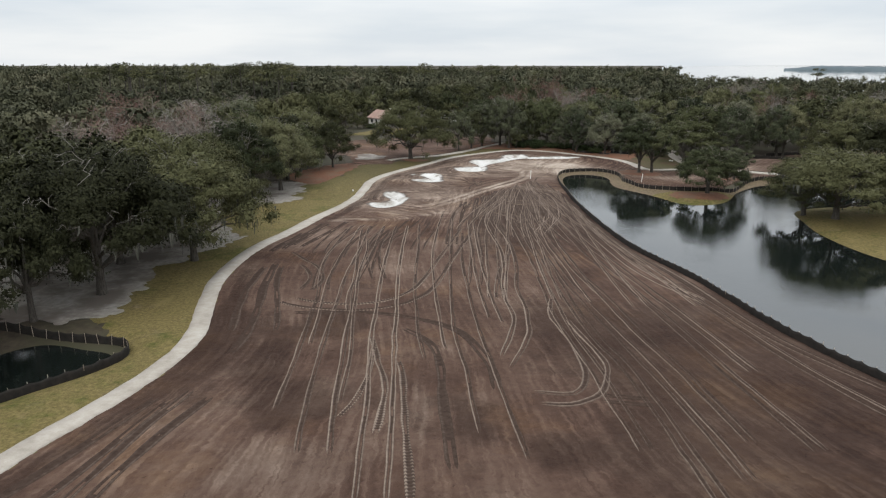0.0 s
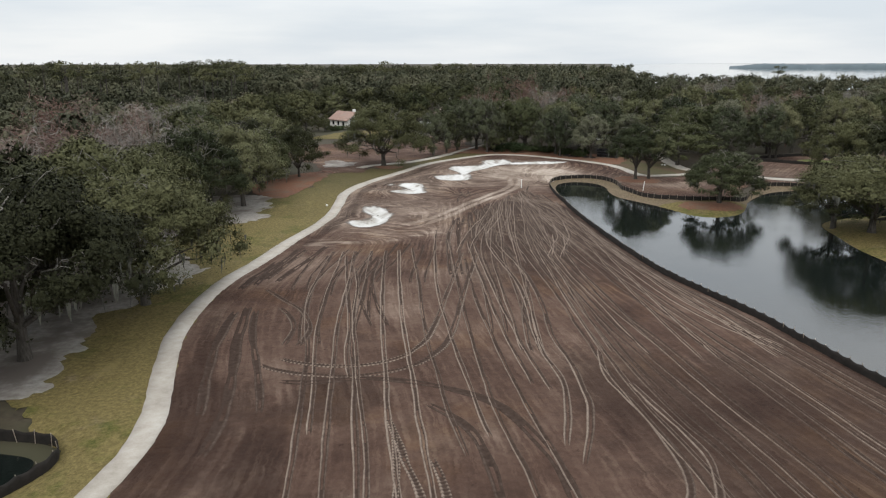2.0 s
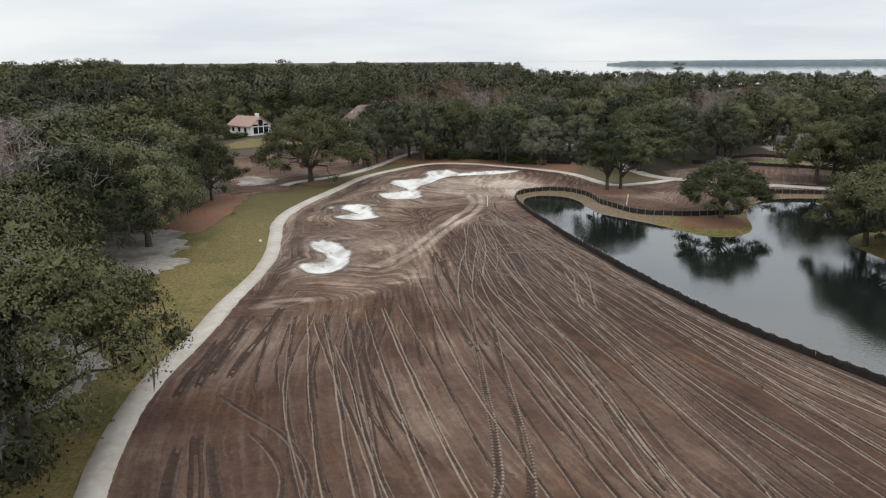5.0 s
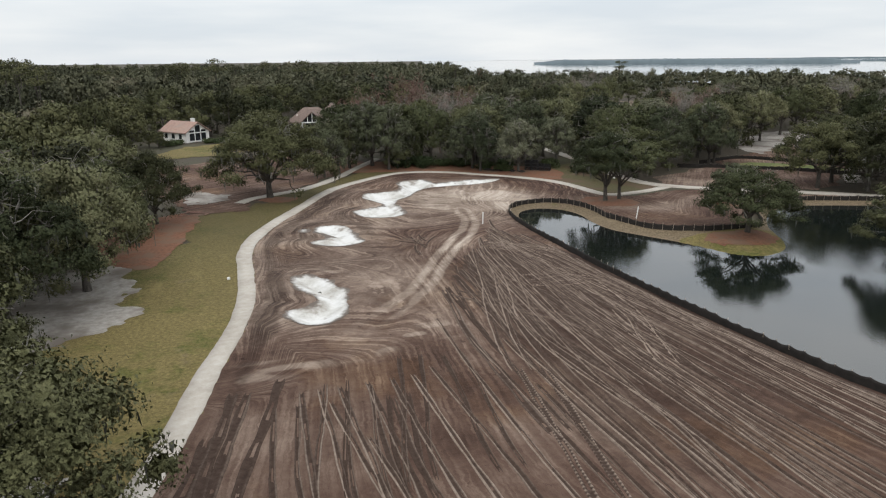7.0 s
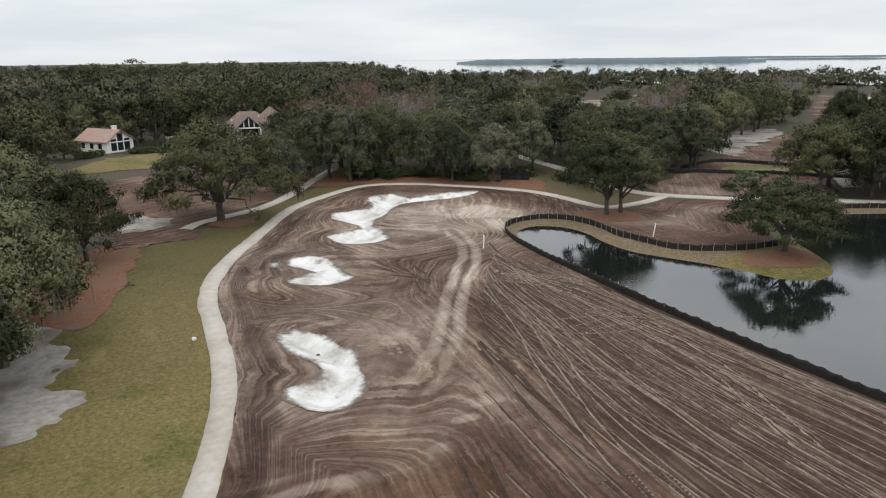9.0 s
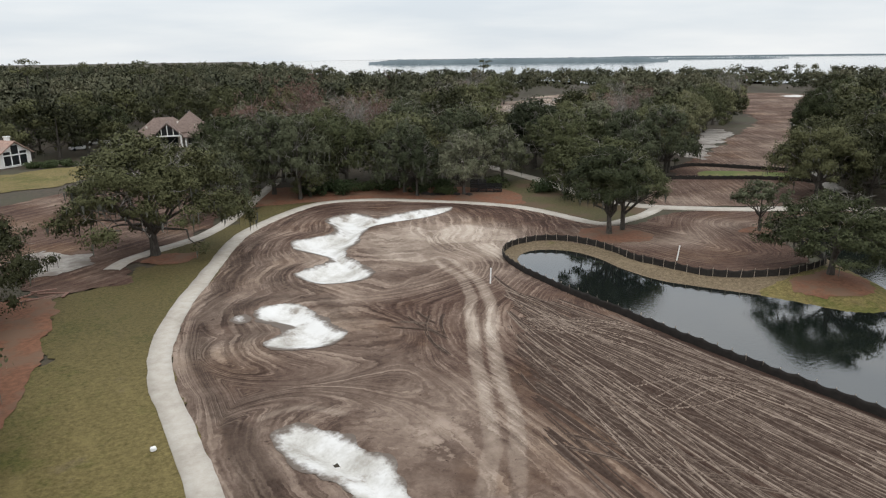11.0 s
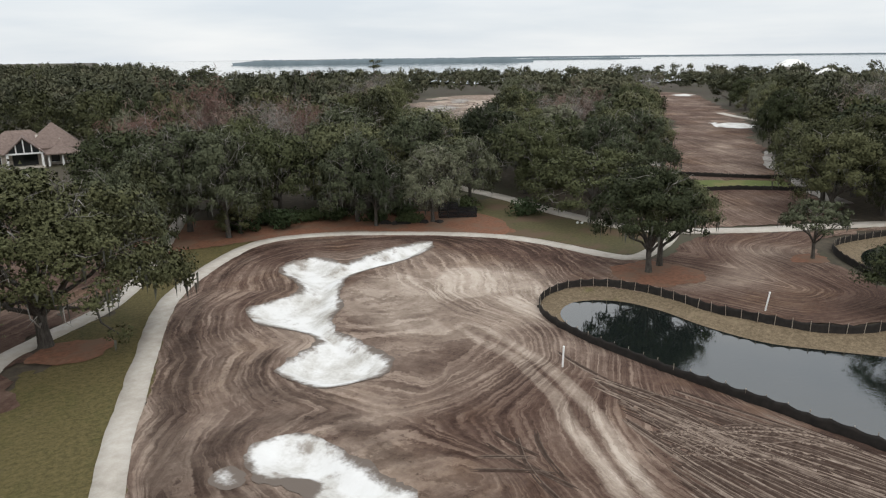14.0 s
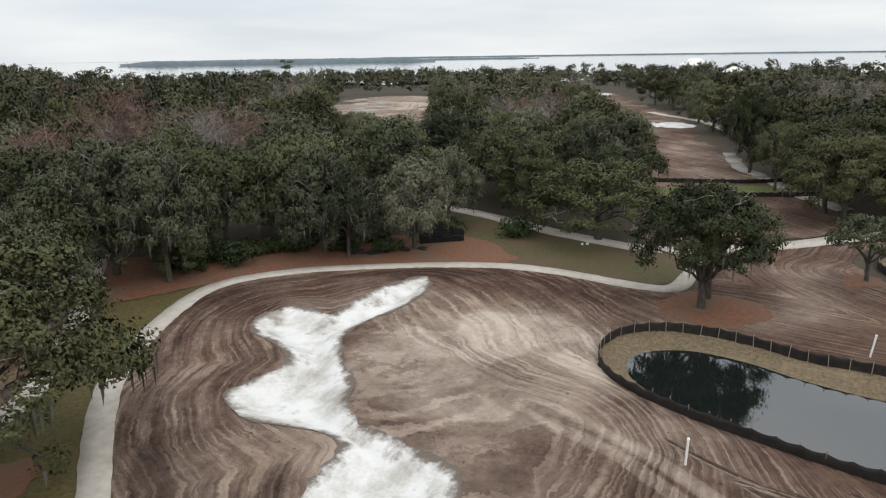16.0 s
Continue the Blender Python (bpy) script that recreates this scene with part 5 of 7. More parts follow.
def oak_meshes(seed, high, reach, clumps, per, size, moss=80, low=0.30, lean=0.0, leaf=None, limbs=9, tight=1.0, show=3):
    """Trunk, crown and moss of a spreading oak."""
    rng = np.random.default_rng(seed)
    fork = high * rng.uniform(0.16, 0.24)
    rad = 0.022 * high + 0.014 * reach
    wood, pale, centres = [], [], []
    tr = np.array([(0, 0, -0.3), (0.02, 0, 0.25), (lean * 0.3, 0.05, fork * 0.55), (lean, 0.1, fork), (lean * 1.6, 0.1, high * 0.45), (lean * 1.8, 0.2, high * 0.72)])
    wood.append(tube(tr, np.array([1.7, 1.25, 1.0, 0.95, 0.5, 0.15]) * rad, 8))
    for k in range(limbs):
        a = k * 2 * math.pi / limbs + rng.uniform(-0.3, 0.3)
        r = reach * rng.uniform(0.6, 1.0)
        end = np.array([math.cos(a) * r, math.sin(a) * r, high * rng.uniform(low + 0.04, 0.72)])
        st = np.array([lean, 0.1, fork * rng.uniform(0.85, 1.5)])
        lp = limb_path(rng, st, end, high * rng.uniform(0.02, 0.10), 6)
        wood.append(tube(lp, np.linspace(0.5, 0.10, 6) * rad, 5))
        centres.append(end)
    # crooked grey limbs that show through the crown
    for k in range(limbs * show):
        a, u = rng.uniform(0, 2 * math.pi), math.sqrt(rng.uniform(0.05, 1))
        z = low + (1.0 - low) * math.sqrt(max(0.0, 1 - u * u * 0.92))
        p1 = np.array([math.cos(a) * u * reach * 1.05, math.sin(a) * u * reach * 1.05, high * z * rng.uniform(0.93, 1.03)])
        p0 = p1 * [0.55, 0.55, 0.8] + rng.normal(size=3) * 0.5
        q = limb_path(rng, p0, p1, 0.4, 6) + np.cumsum(rng.normal(size=(6, 3)) * 0.16, 0)
        pale.append(tube(q, np.array([0.19, 0.17, 0.13, 0.10, 0.06, 0.02]) * rad, 3))
        pale.append(tube(limb_path(rng, q[2], q[2] + rng.normal(size=3) * [1.2, 1.2, 0.5] + [0, 0, 0.5], 0.2, 4), np.array([0.13, 0.10, 0.06, 0.02]) * rad, 3))
    while len(centres) < clumps:
        a, u = rng.uniform(0, 2 * math.pi), math.sqrt(rng.uniform(0, 1))
        z = math.sqrt(max(0.0, 1 - u * u * 0.92))
        edge = 1 + 0.14 * math.sin(3 * a + seed) + 0.10 * math.sin(7 * a + 2 * seed)
        top = low + (0.94 - low) * z * (rng.uniform(0.86, 1.04) if rng.random() < 0.75 else rng.uniform(0.5, 0.85))
        centres.append(np.array([math.cos(a) * u * reach * edge, math.sin(a) * u * reach * edge, high * top]))
    radii = [rng.uniform(0.6, 1.4) * reach * 0.145 * tight for _ in centres]
    v, f, nm = crown_of(rng, centres, radii, per, size, np.array([0, 0, high * 0.42]), np.array([reach, reach, high * 0.5]), 0.54)
    wv, wf = joined(wood)
    pv, pf = joined(pale)
    trunk = mesh_from("trunk", np.concatenate([wv, pv]), np.concatenate([wf, pf + len(wv)]), M_BARK)
    trunk.materials.append(M_LIMB)
    trunk.polygons.foreach_set("material_index", np.concatenate([np.zeros(len(wf), np.int32), np.ones(len(pf), np.int32)]))
    crown = mesh_from("crown", v, f, leaf or M_LEAF, None, True, nm)
    ms = None
    if moss:
        out = []
        lowest = [(c, r) for c, r in zip(centres, radii) if c[2] < high * 0.66]
        for k in range(moss):
            c, r = lowest[rng.integers(len(lowest))]
            a0, rr = rng.uniform(0, 6.28), r * rng.uniform(0.5, 1.0)
            x, y, z = c[0] + math.cos(a0) * rr, c[1] + math.sin(a0) * rr, c[2] - r * 0.2
            ln, w, a = rng.uniform(0.5, 1.5), rng.uniform(0.06, 0.16), rng.uniform(0, math.pi)
            dx, dy = math.cos(a) * w, math.sin(a) * w
            out += [(x - dx, y - dy, z), (x - dx * 0.5, y - dy * 0.5, z - ln * 0.6), (x + rng.normal() * 0.08, y, z - ln), (x + dx, y + dy, z - 0.05)]
        out = np.array(out)
        ms = mesh_from("moss", out, quads_of(out), M_MOSS, None, False)
    return trunk, crown, ms


def bare_meshes(seed, high, reach, twig=None):
    """A leafless winter tree: limbs and a haze of fine twigs."""
    rng = np.random.default_rng(seed)
    wood = [tube([(0, 0, -0.3), (0, 0, high * 0.3), (0.2, 0.1, high * 0.6), (0.2, 0.2, high * 0.95)], np.array([1.5, 1, 0.6, 0.1]) * 0.02 * high, 7)]
    tips = []
    for k in range(14):
        a, r = rng.uniform(0, 6.28), reach * rng.uniform(0.4, 1.0)
        lp = limb_path(rng, (0.1, 0.1, high * rng.uniform(0.22, 0.6)), (math.cos(a) * r, math.sin(a) * r, high * rng.uniform(0.55, 1.0)), 0.3, 6)
        wood.append(tube(lp, np.linspace(0.5, 0.08, 6) * 0.02 * high, 5))
        for q in range(7):
            i = rng.integers(2, 6)
            e = lp[i] + rng.normal(size=3) * reach * 0.2 + [0, 0, 0.7]
            wood.append(tube(limb_path(rng, lp[i], e, 0.1, 4), np.linspace(0.13, 0.03, 4) * 0.02 * high, 3))
            tips.append(e)
    tw = np.concatenate([cards(rng, c, (1.1, 1.1, 0.9), 16, 0.55, 0.1, 0.07) for c in tips])
    wv, wf = joined(wood)
    return mesh_from("trunk", wv, wf, M_TWIG), mesh_from("crown", tw, quads_of(tw), twig or M_TWIG, None, False), None


def make_tree(name, meshes, label, group, m, crown_name="crown"):
    root = thing(name, label, "tree", group, m)
    part("trunk", meshes[0], root, "grey-brown bark")
    part(crown_name, meshes[1], root)
    if meshes[2]:
        tagged(part("moss", meshes[2], root, "grey hanging moss"), kind="stuff")
    return root


OAKS = [oak_meshes(s, 12.0, r, c, 150, 0.135, 170, lw, tight=1.2) for s, r, c, lw in ((1, 7.5, 118, 0.20), (2, 6.5, 106, 0.24), (3, 8.2, 124, 0.20), (4, 6.0, 100, 0.24))]
OPEN = [oak_meshes(61, 12.0, 7.4, 190, 190, 0.115, 260, 0.07, limbs=13, tight=0.98, show=7)]
STRAWS = [oak_meshes(91 + s, 12.0, 6.4, 120, 140, 0.13, 140, 0.33, leaf=M_WEST, show=3, tight=1.1) for s in range(2)]
HERO = oak_meshes(71, 12.0, 7.6, 150, 330, 0.095, 240, 0.24, tight=1.15)
WESTS = [oak_meshes(75 + s, 12.0, r, 135, 190, 0.12, 120, 0.10, leaf=M_WEST, show=4, tight=1.2) for s, r in enumerate((7.0, 6.4))]
EDGES = [oak_meshes(10 + s, 12.0, r, 104, 105, 0.16, 190, lw, leaf=M_WEST if s == 2 else M_EDGE, show=5, tight=1.2) for s, (r, lw) in enumerate(((6.8, 0.12), (6.0, 0.16), (7.4, 0.10), (5.6, 0.16)))]
MIDS = [oak_meshes(20 + s, 12.0, r, 58, 50, 0.25, 24, 0.10, limbs=5, show=1, tight=1.3, leaf=(M_LEAF, M_EDGE, M_LEAF, M_WEST)[s]) for s, r in enumerate((7.0, 6.0, 7.6, 6.4))]
OLIVES = [oak_meshes(40 + s, 11.0, r, 115, 125, 0.14, 60, 0.16, leaf=M_OLIVE, tight=1.2) for s, r in enumerate((5.2, 6.0))]
YOUNG = oak_meshes(47, 12.0, 6.2, 70, 60, 0.22, 40, 0.40, leaf=M_EDGE, limbs=7, tight=0.95, show=2)
BARES = [bare_meshes(50 + s, 12.0, 5.0) for s in range(2)]
RUSSETS = [bare_meshes(55 + s, 12.0, 5.4, M_REDTWIG) for s in range(2)]
TREES = []


def plant(kind, x, y, high, wide, turn, label, group="", name="oak_tree"):
    """kind: trunk, crown and moss meshes built 12 m high; high and wide scale it."""
    z = float(height(np.array([x]), np.array([y]))[0]) - 0.08
    m = Matrix.Translation((x, y, z)) @ pose(0, 0, 0, 0, 0, turn) @ Matrix.Diagonal((wide, wide, high / 12.0, 1))
    TREES.append((x, y, wide * 6))
    return make_tree(name, kind, label, group, m)


# single trees that stand apart
plant(OPEN[0], -7.6, 166.0, 13.4, 1.2, 40, "large spreading live oak beside the path, hung with moss")
plant(STRAWS[0], 40.3, 144.8, 10.6, 0.82, 10, "oak with a bare lower trunk in a straw bed", "oaks in the straw bed")
plant(STRAWS[1], 43.0, 145.2, 10.2, 0.76, 80, "leaning oak with a bare lower trunk in a straw bed", "oaks in the straw bed")
plant(WESTS[1], 45.6, 120.6, 8.4, 0.86, 200, "low broad dark oak on the tip of the spit")
plant(YOUNG, 56.2, 135.5, 6.6, 0.52, 0, "small thin young oak in a straw disc", name="young_oak")
plant(OLIVES[1], 55.2, 161.8, 10.5, 1.2, 20, "yellow-green broad tree beside the road", name="olive_green_tree")
plant(HERO, 57.0, 100.5, 10.5, 1.2, 120, "broad dark oak overhanging the far bank of the pond")
plant(OAKS[3], 54.6, 105, 7.5, 0.95, 60, "low dark oak overhanging the far bank of the pond")
plant(OAKS[0], 68, 104, 9, 0.9, 20, "dark oak on the far bank of the pond")
plant(STRAWS[0], 110.8, 162.0, 14.5, 0.62, 33, "tall oak with a bare trunk beside the second fairway", "oaks beside the second fairway")
plant(STRAWS[1], 113.4, 162.6, 14.5, 0.7, 130, "tall oak with a bare trunk beside the second fairway", "oaks beside the second fairway")
plant(STRAWS[0], 96.8, 154.2, 10.5, 0.52, 230, "slim oak with a bare trunk beside the second fairway", "oaks beside the second fairway")
for x, y, h, w in ((107.6, 190.5, 13, 0.8), (117.5, 197.5, 13, 0.85), (133, 207, 13.5, 0.9), (82.5, 172, 12.5, 0.7)):
    plant(STRAWS[int(x) % 2], x, y, h, w, x * 7, "oak with a bare trunk on sandy ground beside the second fairway", "oaks on the sandy ground")
for x, y in ((228, 214), (243, 224), (258, 236), (282, 250), (300, 262)):
    plant(STRAWS[int(x) % 2], x, y, 11, 0.8, x, "oak standing on the lawn beside the far path", "oaks beside the far path")
plant(BARES[1], 136, 158, 14, 1.1, 0, "leafless grey tree above the woods", name="bare_tree")
plant(BARES[0], 150, 152, 14, 1.1, 90, "leafless grey tree above the woods", name="bare_tree")
plant(BARES[0], 66, 92, 9, 1.0, 0, "leafless grey tree on the far bank", name="bare_tree")
WEST = "oaks along the west edge"
for kx, (x, y, h, w, tn) in enumerate([(-33.5, 66.1, 14.5, 1.15, 0), (-36.5, 77, 13.5, 1.1, 70), (-28.6, 78.5, 12.5, 1.0, 150), (-33.4, 88, 13.5, 1.1, 220), (-43, 70, 14, 1.1, 33), (-46, 84, 14, 1.2, 99), (-41, 99, 13, 1.2, 10),
                                        (-28.9, 124.6, 13.2, 0.95, 20), (-34, 117, 13, 1.0, 310), (-30, 136, 11, 0.8, 80), (-23.8, 152.5, 9.8, 0.60, 130), (-29.5, 146, 10.5, 0.7, 200), (-35, 129, 12.5, 1.0, 260),
                                        (-38, 143, 12, 1.0, 5), (-34, 157, 11, 0.95, 45), (-36, 58.5, 11, 0.75, 45), (-47, 60, 14, 1.1, 0), (-38.4, 47.5, 9, 0.9, 0), (-44, 48, 11, 0.9, 10), (-40, 36, 11, 0.9, 0), (-52, 40, 13, 1.1, 80), (-36, 105, 12, 0.95, 0)]):
    plant(HERO if kx in (0, 2, 3) else WESTS[kx % 2] if kx in (7, 8, 9, 11, 12) else MIDS[(0, 2)[kx % 2]] if kx in (5, 13, 14, 18, 19, 20) else OAKS[kx % 4], x, y, h, w, tn, "broad dark live oak with a low moss-hung crown", WEST)
plant(BARES[1], -39.5, 116, 14.5, 1.15, 0, "leafless pale grey tree among the oaks", name="bare_tree")
plant(BARES[0], -52, 101, 13.5, 1.2, 50, "leafless pale grey tree among the oaks", name="bare_tree")
plant(BARES[0], -46, 122, 13, 1.0, 50, "leafless brown-grey tree among the oaks", name="bare_tree")
for kx, (x, y, h, w) in enumerate(((20, 216, 14.5, 1.0), (33, 224, 15, 1.1), (44, 212, 14.5, 0.85), (97, 194, 12.5, 0.8), (-56, 122, 13.5, 1.2), (-62, 140, 14, 1.2), (-50, 134, 13.5, 1.1))):
    plant(RUSSETS[kx % 2], x, y, h, w, 50 * kx, "leafless russet-brown tree above the woods", "russet bare trees", "bare_tree")
NORTH = "oaks behind the green"
for kx, (x, y, h, w, tn) in enumerate([(4.0, 183, 10.5, 0.60, 0), (17.3, 186.5, 13.0, 0.8, 60), (15.5, 193, 13.5, 0.9, 120), (19.3, 187.4, 6.0, 0.5, 10), (28, 193, 12.5, 0.85, 200), (33.6, 183.2, 11.5, 0.75, 250), (33.8, 179.6, 10.0, 0.62, 300),
                                        (40.2, 176, 10.2, 0.72, 35), (23, 199, 13.5, 0.95, 80), (37, 190, 13, 0.9, 140), (46, 186, 13.0, 0.95, 190), (50, 179, 10, 0.7, 20), (43, 199, 14, 1.0, 60), (30, 206, 14, 1.0, 0), (11, 202, 13, 0.85, 0), (21.6, 190.6, 9.5, 0.6, 75), (10.5, 191.5, 11.5, 0.75, 40), (7.5, 187.5, 10, 0.6, 160),
                                        (59.4, 173, 12, 0.8, 0), (63, 180, 12.5, 0.85, 0), (67, 165.8, 10, 0.62, 60), (71, 172, 12, 0.8, 10), (80.5, 171, 12.5, 0.85, 80), (84, 179, 13, 0.9, 60), (54, 193, 13.5, 0.95, 0), (66, 190, 13.5, 1.0, 40), (76, 184, 13, 0.9, 0), (95, 187, 13, 0.9, 0), (112, 197, 13, 0.9, 77)]):
    plant(MIDS[0] if kx in (15, 17) else (EDGES + OLIVES[:1])[(kx * 3) % 5], x, y, h, w, tn, "moss-hung live oak at the edge of the woods", NORTH)
EASTG = "oaks east of the pond"
for kx, (x, y, h, w, tn) in enumerate([(78.5, 141.6, 11.5, 0.85, 0), (85, 145, 12, 0.9, 70), (84, 137, 11, 0.8, 140), (94, 144, 12.5, 0.95, 210), (101, 150, 10.5, 0.7, 280), (104, 153.5, 10, 0.6, 20), (92, 134, 12, 0.9, 33), (103, 141, 13, 1.0, 0), (114, 158, 13, 0.95, 0), (128, 165, 13, 0.9, 0), (86, 107, 11, 0.9, 50), (78, 100, 11, 0.95, 0), (100, 118, 12, 1.0, 0)]):
    plant(OAKS[kx % 4] if kx < 4 else MIDS[(0, 2)[kx % 2]], x, y, h, w, tn, "dark live oak at the edge of the woods", EASTG)


HOME = "dark trees round the houses"
for kx, (x, y, h, w) in enumerate(((-33, 243, 7.5, 0.62), (-29.5, 247, 4.6, 0.45), (-27.2, 243.5, 4.2, 0.36), (-38, 234, 9, 0.8), (-43, 222, 10, 0.9), (-36, 268, 13, 1.0), (-26, 275, 14, 1.05), (-14, 268, 13.5, 1.0), (-9, 262, 12.5, 0.9), (-3, 266, 12, 0.85),
                                   (-2, 280, 14, 1.0), (8, 289, 14.5, 1.05), (22, 288, 15, 1.05), (34, 279, 15, 1.1), (32, 264, 14, 0.9), (-48, 238, 12, 1.0), (-40, 252, 12, 1.0), (3, 262, 8, 0.55), (27, 256, 11, 0.7), (19, 240, 5, 0.6), (20, 229, 8.5, 0.75), (25, 246, 8, 0.6))):
    plant(MIDS[(0, 2)[kx % 2]], x, y, h, w, 77 * kx, "dense dark evergreen tree beside a house", HOME, "evergreen_tree")


# ---- woods: filled in behind the single trees ----
def woods_clear(x, y):
    """How far a spot lies outside all the open ground."""
    d = np.full(x.shape, 60.0)
    for ln, m in ((FAIRWAY, 4), (LAWN, 5), (WATER, 7), (POND2, 3), (APRON, 4), (DIRT, 4), (HOUSE_LAWN, 4), (FAIRWAY2, 4), (CLEARING, 2), (VERGE, 3), (STRAW_N, 2), (STRAW_W, 2)):
        bx = box_of(ln, 60)
        near = (x > bx[0]) & (x < bx[2]) & (y > bx[1]) & (y < bx[3])
        if near.any():
            d[near] = np.minimum(d[near], -dist_line(x[near], y[near], ln[::2], True) - m)
    d = np.minimum(d, dist_line(x, y, ROAD[::4]) - 5)
    for hx, hy, r in HOUSES:
        d = np.minimum(d, np.hypot(x - hx, y - hy) - r)
    return d


HOUSES = [(-24, 217, 10), (15, 234, 9), (-23, 258, 9), (17, 274, 14), (-18, 248, 9), (15, 257, 15)]


def in_view(x, y, m=14):
    """Spots that the flight looks over, or that stand close to the open ground."""
    a = (y > -m) & (x > -0.64 * y - m - 8) & (x < 0.64 * y + m)
    b = (y - 69 > 0.62 * (x + 20) - m) & (x > -20)
    c = (y - 127 > 0.12 * (x + 15) - m) & (x > -15)
    return a | b | c | (np.hypot(x - 20, y - 95) < 95)


def scatter(rng, n, r0, r1, a0, a1, gap):
    """Spots at least gap apart in a sector about the walk, thinned on a grid."""
    a, r = np.radians(rng.uniform(a0, a1, n)), np.sqrt(rng.uniform(r0 * r0, r1 * r1, n))
    x, y = r * np.sin(a) + 0, r * np.cos(a) + 70
    grid, keep = {}, []
    for i, (px, py) in enumerate(zip(x, y)):
        gx, gy = int(px // gap), int(py // gap)
        if any((px - qx) ** 2 + (py - qy) ** 2 < gap * gap for u in (-1, 0, 1) for v in (-1, 0, 1) for qx, qy in grid.get((gx + u, gy + v), ())):
            continue
        grid.setdefault((gx, gy), []).append((px, py))
        keep.append(i)
    return x[keep], y[keep]


def build_woods():
    rng = np.random.default_rng(5)
    x, y = scatter(rng, 14000, 20, 330, -75, 118, 7.6)
    d = woods_clear(x, y)
    single = np.array(TREES)
    ds = np.min(np.hypot(x[:, None] - single[None, :, 0], y[:, None] - single[None, :, 1]), 1)
    ok = (d > 0) & (ds > 5.0) & in_view(x, y)
    x, y, d = x[ok], y[ok], d[ok]
    # nearest to the open ground first: those are trees of their own
    order = np.argsort(d + 0.10 * np.hypot(x - 10, y - 110))
    mids = order[:150]
    for i in mids:
        u = rng.random()
        if u < 0.13:
            plant(BARES[int(rng.integers(2))], x[i], y[i], rng.uniform(10, 14), rng.uniform(0.8, 1.2), rng.uniform(0, 360), "leafless winter tree in the woods", "trees of the woods", "bare_tree")
        else:
            kd = OLIVES[int(rng.integers(2))] if u < 0.25 else MIDS[int(rng.integers(4))]
            plant(kd, x[i], y[i], rng.uniform(10.5, 14.5), rng.uniform(0.75, 1.05), rng.uniform(0, 360), "dark evergreen oak in the woods", "trees of the woods", "woodland_tree")
    rest = order[150:]
    forest("woods", x[rest], y[rest], rng, 10, 36, 0.33, 6.8)
    x2, y2 = scatter(rng, 9000, 330, 760, -52, 100, 9.5)
    ok = in_view(x2, y2) & (woods_clear(x2, y2) > 0) & ((np.degrees(np.arctan2(x2 - 10, y2 - 70)) < 19) | (np.hypot(x2 - 10, y2 - 70) < 545))
    forest("far_woods", x2[ok], y2[ok], rng, 6, 13, 0.66, 7.2)
    x3, y3 = scatter(rng, 1500, 760, 1400, -52, 19, 20.0)
    x3, y3 = x3[in_view(x3, y3)], y3[in_view(x3, y3)]
    forest("farthest_woods", x3, y3, rng, 5, 4, 1.6, 11.0, 1.04)


def forest(name, x, y, rng, pads, per, size, reach, stature=1.0):
    """Many tree crowns as one mesh, each with its own tint and height."""
    vs, fs, ts, ns, o = [], [], [], [], 0
    templates = []
    for k in range(14):
        cs, rs = [np.array([0, 0, 12 * 0.46])], [reach * 0.55]
        for j in range(pads - 1):
            a, u = rng.uniform(0, 6.28), math.sqrt(rng.uniform(0.05, 1))
            z = 0.24 + 0.66 * math.sqrt(max(0, 1 - u * u * 0.95)) * rng.uniform(0.82, 1.05)
            cs.append(np.array([math.cos(a) * u * reach * 0.8, math.sin(a) * u * reach * 0.8, z * 12]))
            rs.append(reach * rng.uniform(0.26, 0.42))
        templates.append(crown_of(rng, cs, rs, per, size, np.array([0, 0, 5.0]), np.array([reach, reach, 6.0]), 0.77))
    tint = np.clip(-0.04 + 0.60 * vnoise(x / 38, y / 38, 61) + rng.normal(0.08, 0.24, len(x)), 0, 1)
    az = np.degrees(np.arctan2(x - 10, y - 70))
    west = 1 - smooth(az, -16, -8)
    far = smooth(np.hypot(x - 10, y - 70), 240, 420) * (1 - smooth(az, 14, 26)) * (0.55 + 0.45 * west)
    grove = 0.40 * smooth(vnoise(x / 75, y / 75, 64), 0.55, 0.85) * (1 - smooth(az, 12, 30)) + far * (0.10 + 0.34 * vnoise(x / 50, y / 50, 63))
    tall = rng.uniform(0.74, 1.20, len(x)) * (0.90 + 0.22 * vnoise(x / 60, y / 60, 62)) * stature * (1 + grove)
    tall = np.minimum(tall, rng.uniform(1.12, 1.42, len(x)) + 0.20 * west)
    for i in range(len(x)):
        t, f, nm = templates[int(rng.integers(14))]
        a, s = rng.uniform(0, 6.28), rng.uniform(0.75, 1.25)
        c, n = math.cos(a) * s, math.sin(a) * s
        vs.append(np.column_stack([x[i] + t[:, 0] * c - t[:, 1] * n, y[i] + t[:, 0] * n + t[:, 1] * c, t[:, 2] * tall[i]]))
        ca, sa = math.cos(a), math.sin(a)
        ns.append(np.column_stack([nm[:, 0] * ca - nm[:, 1] * sa, nm[:, 0] * sa + nm[:, 1] * ca, nm[:, 2]]))
        fs.append(f + o)
        o += len(t)
        ts.append(np.full(len(t), tint[i]))
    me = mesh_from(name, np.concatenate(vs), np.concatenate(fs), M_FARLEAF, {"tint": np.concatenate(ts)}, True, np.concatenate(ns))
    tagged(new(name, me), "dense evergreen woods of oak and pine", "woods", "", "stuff")


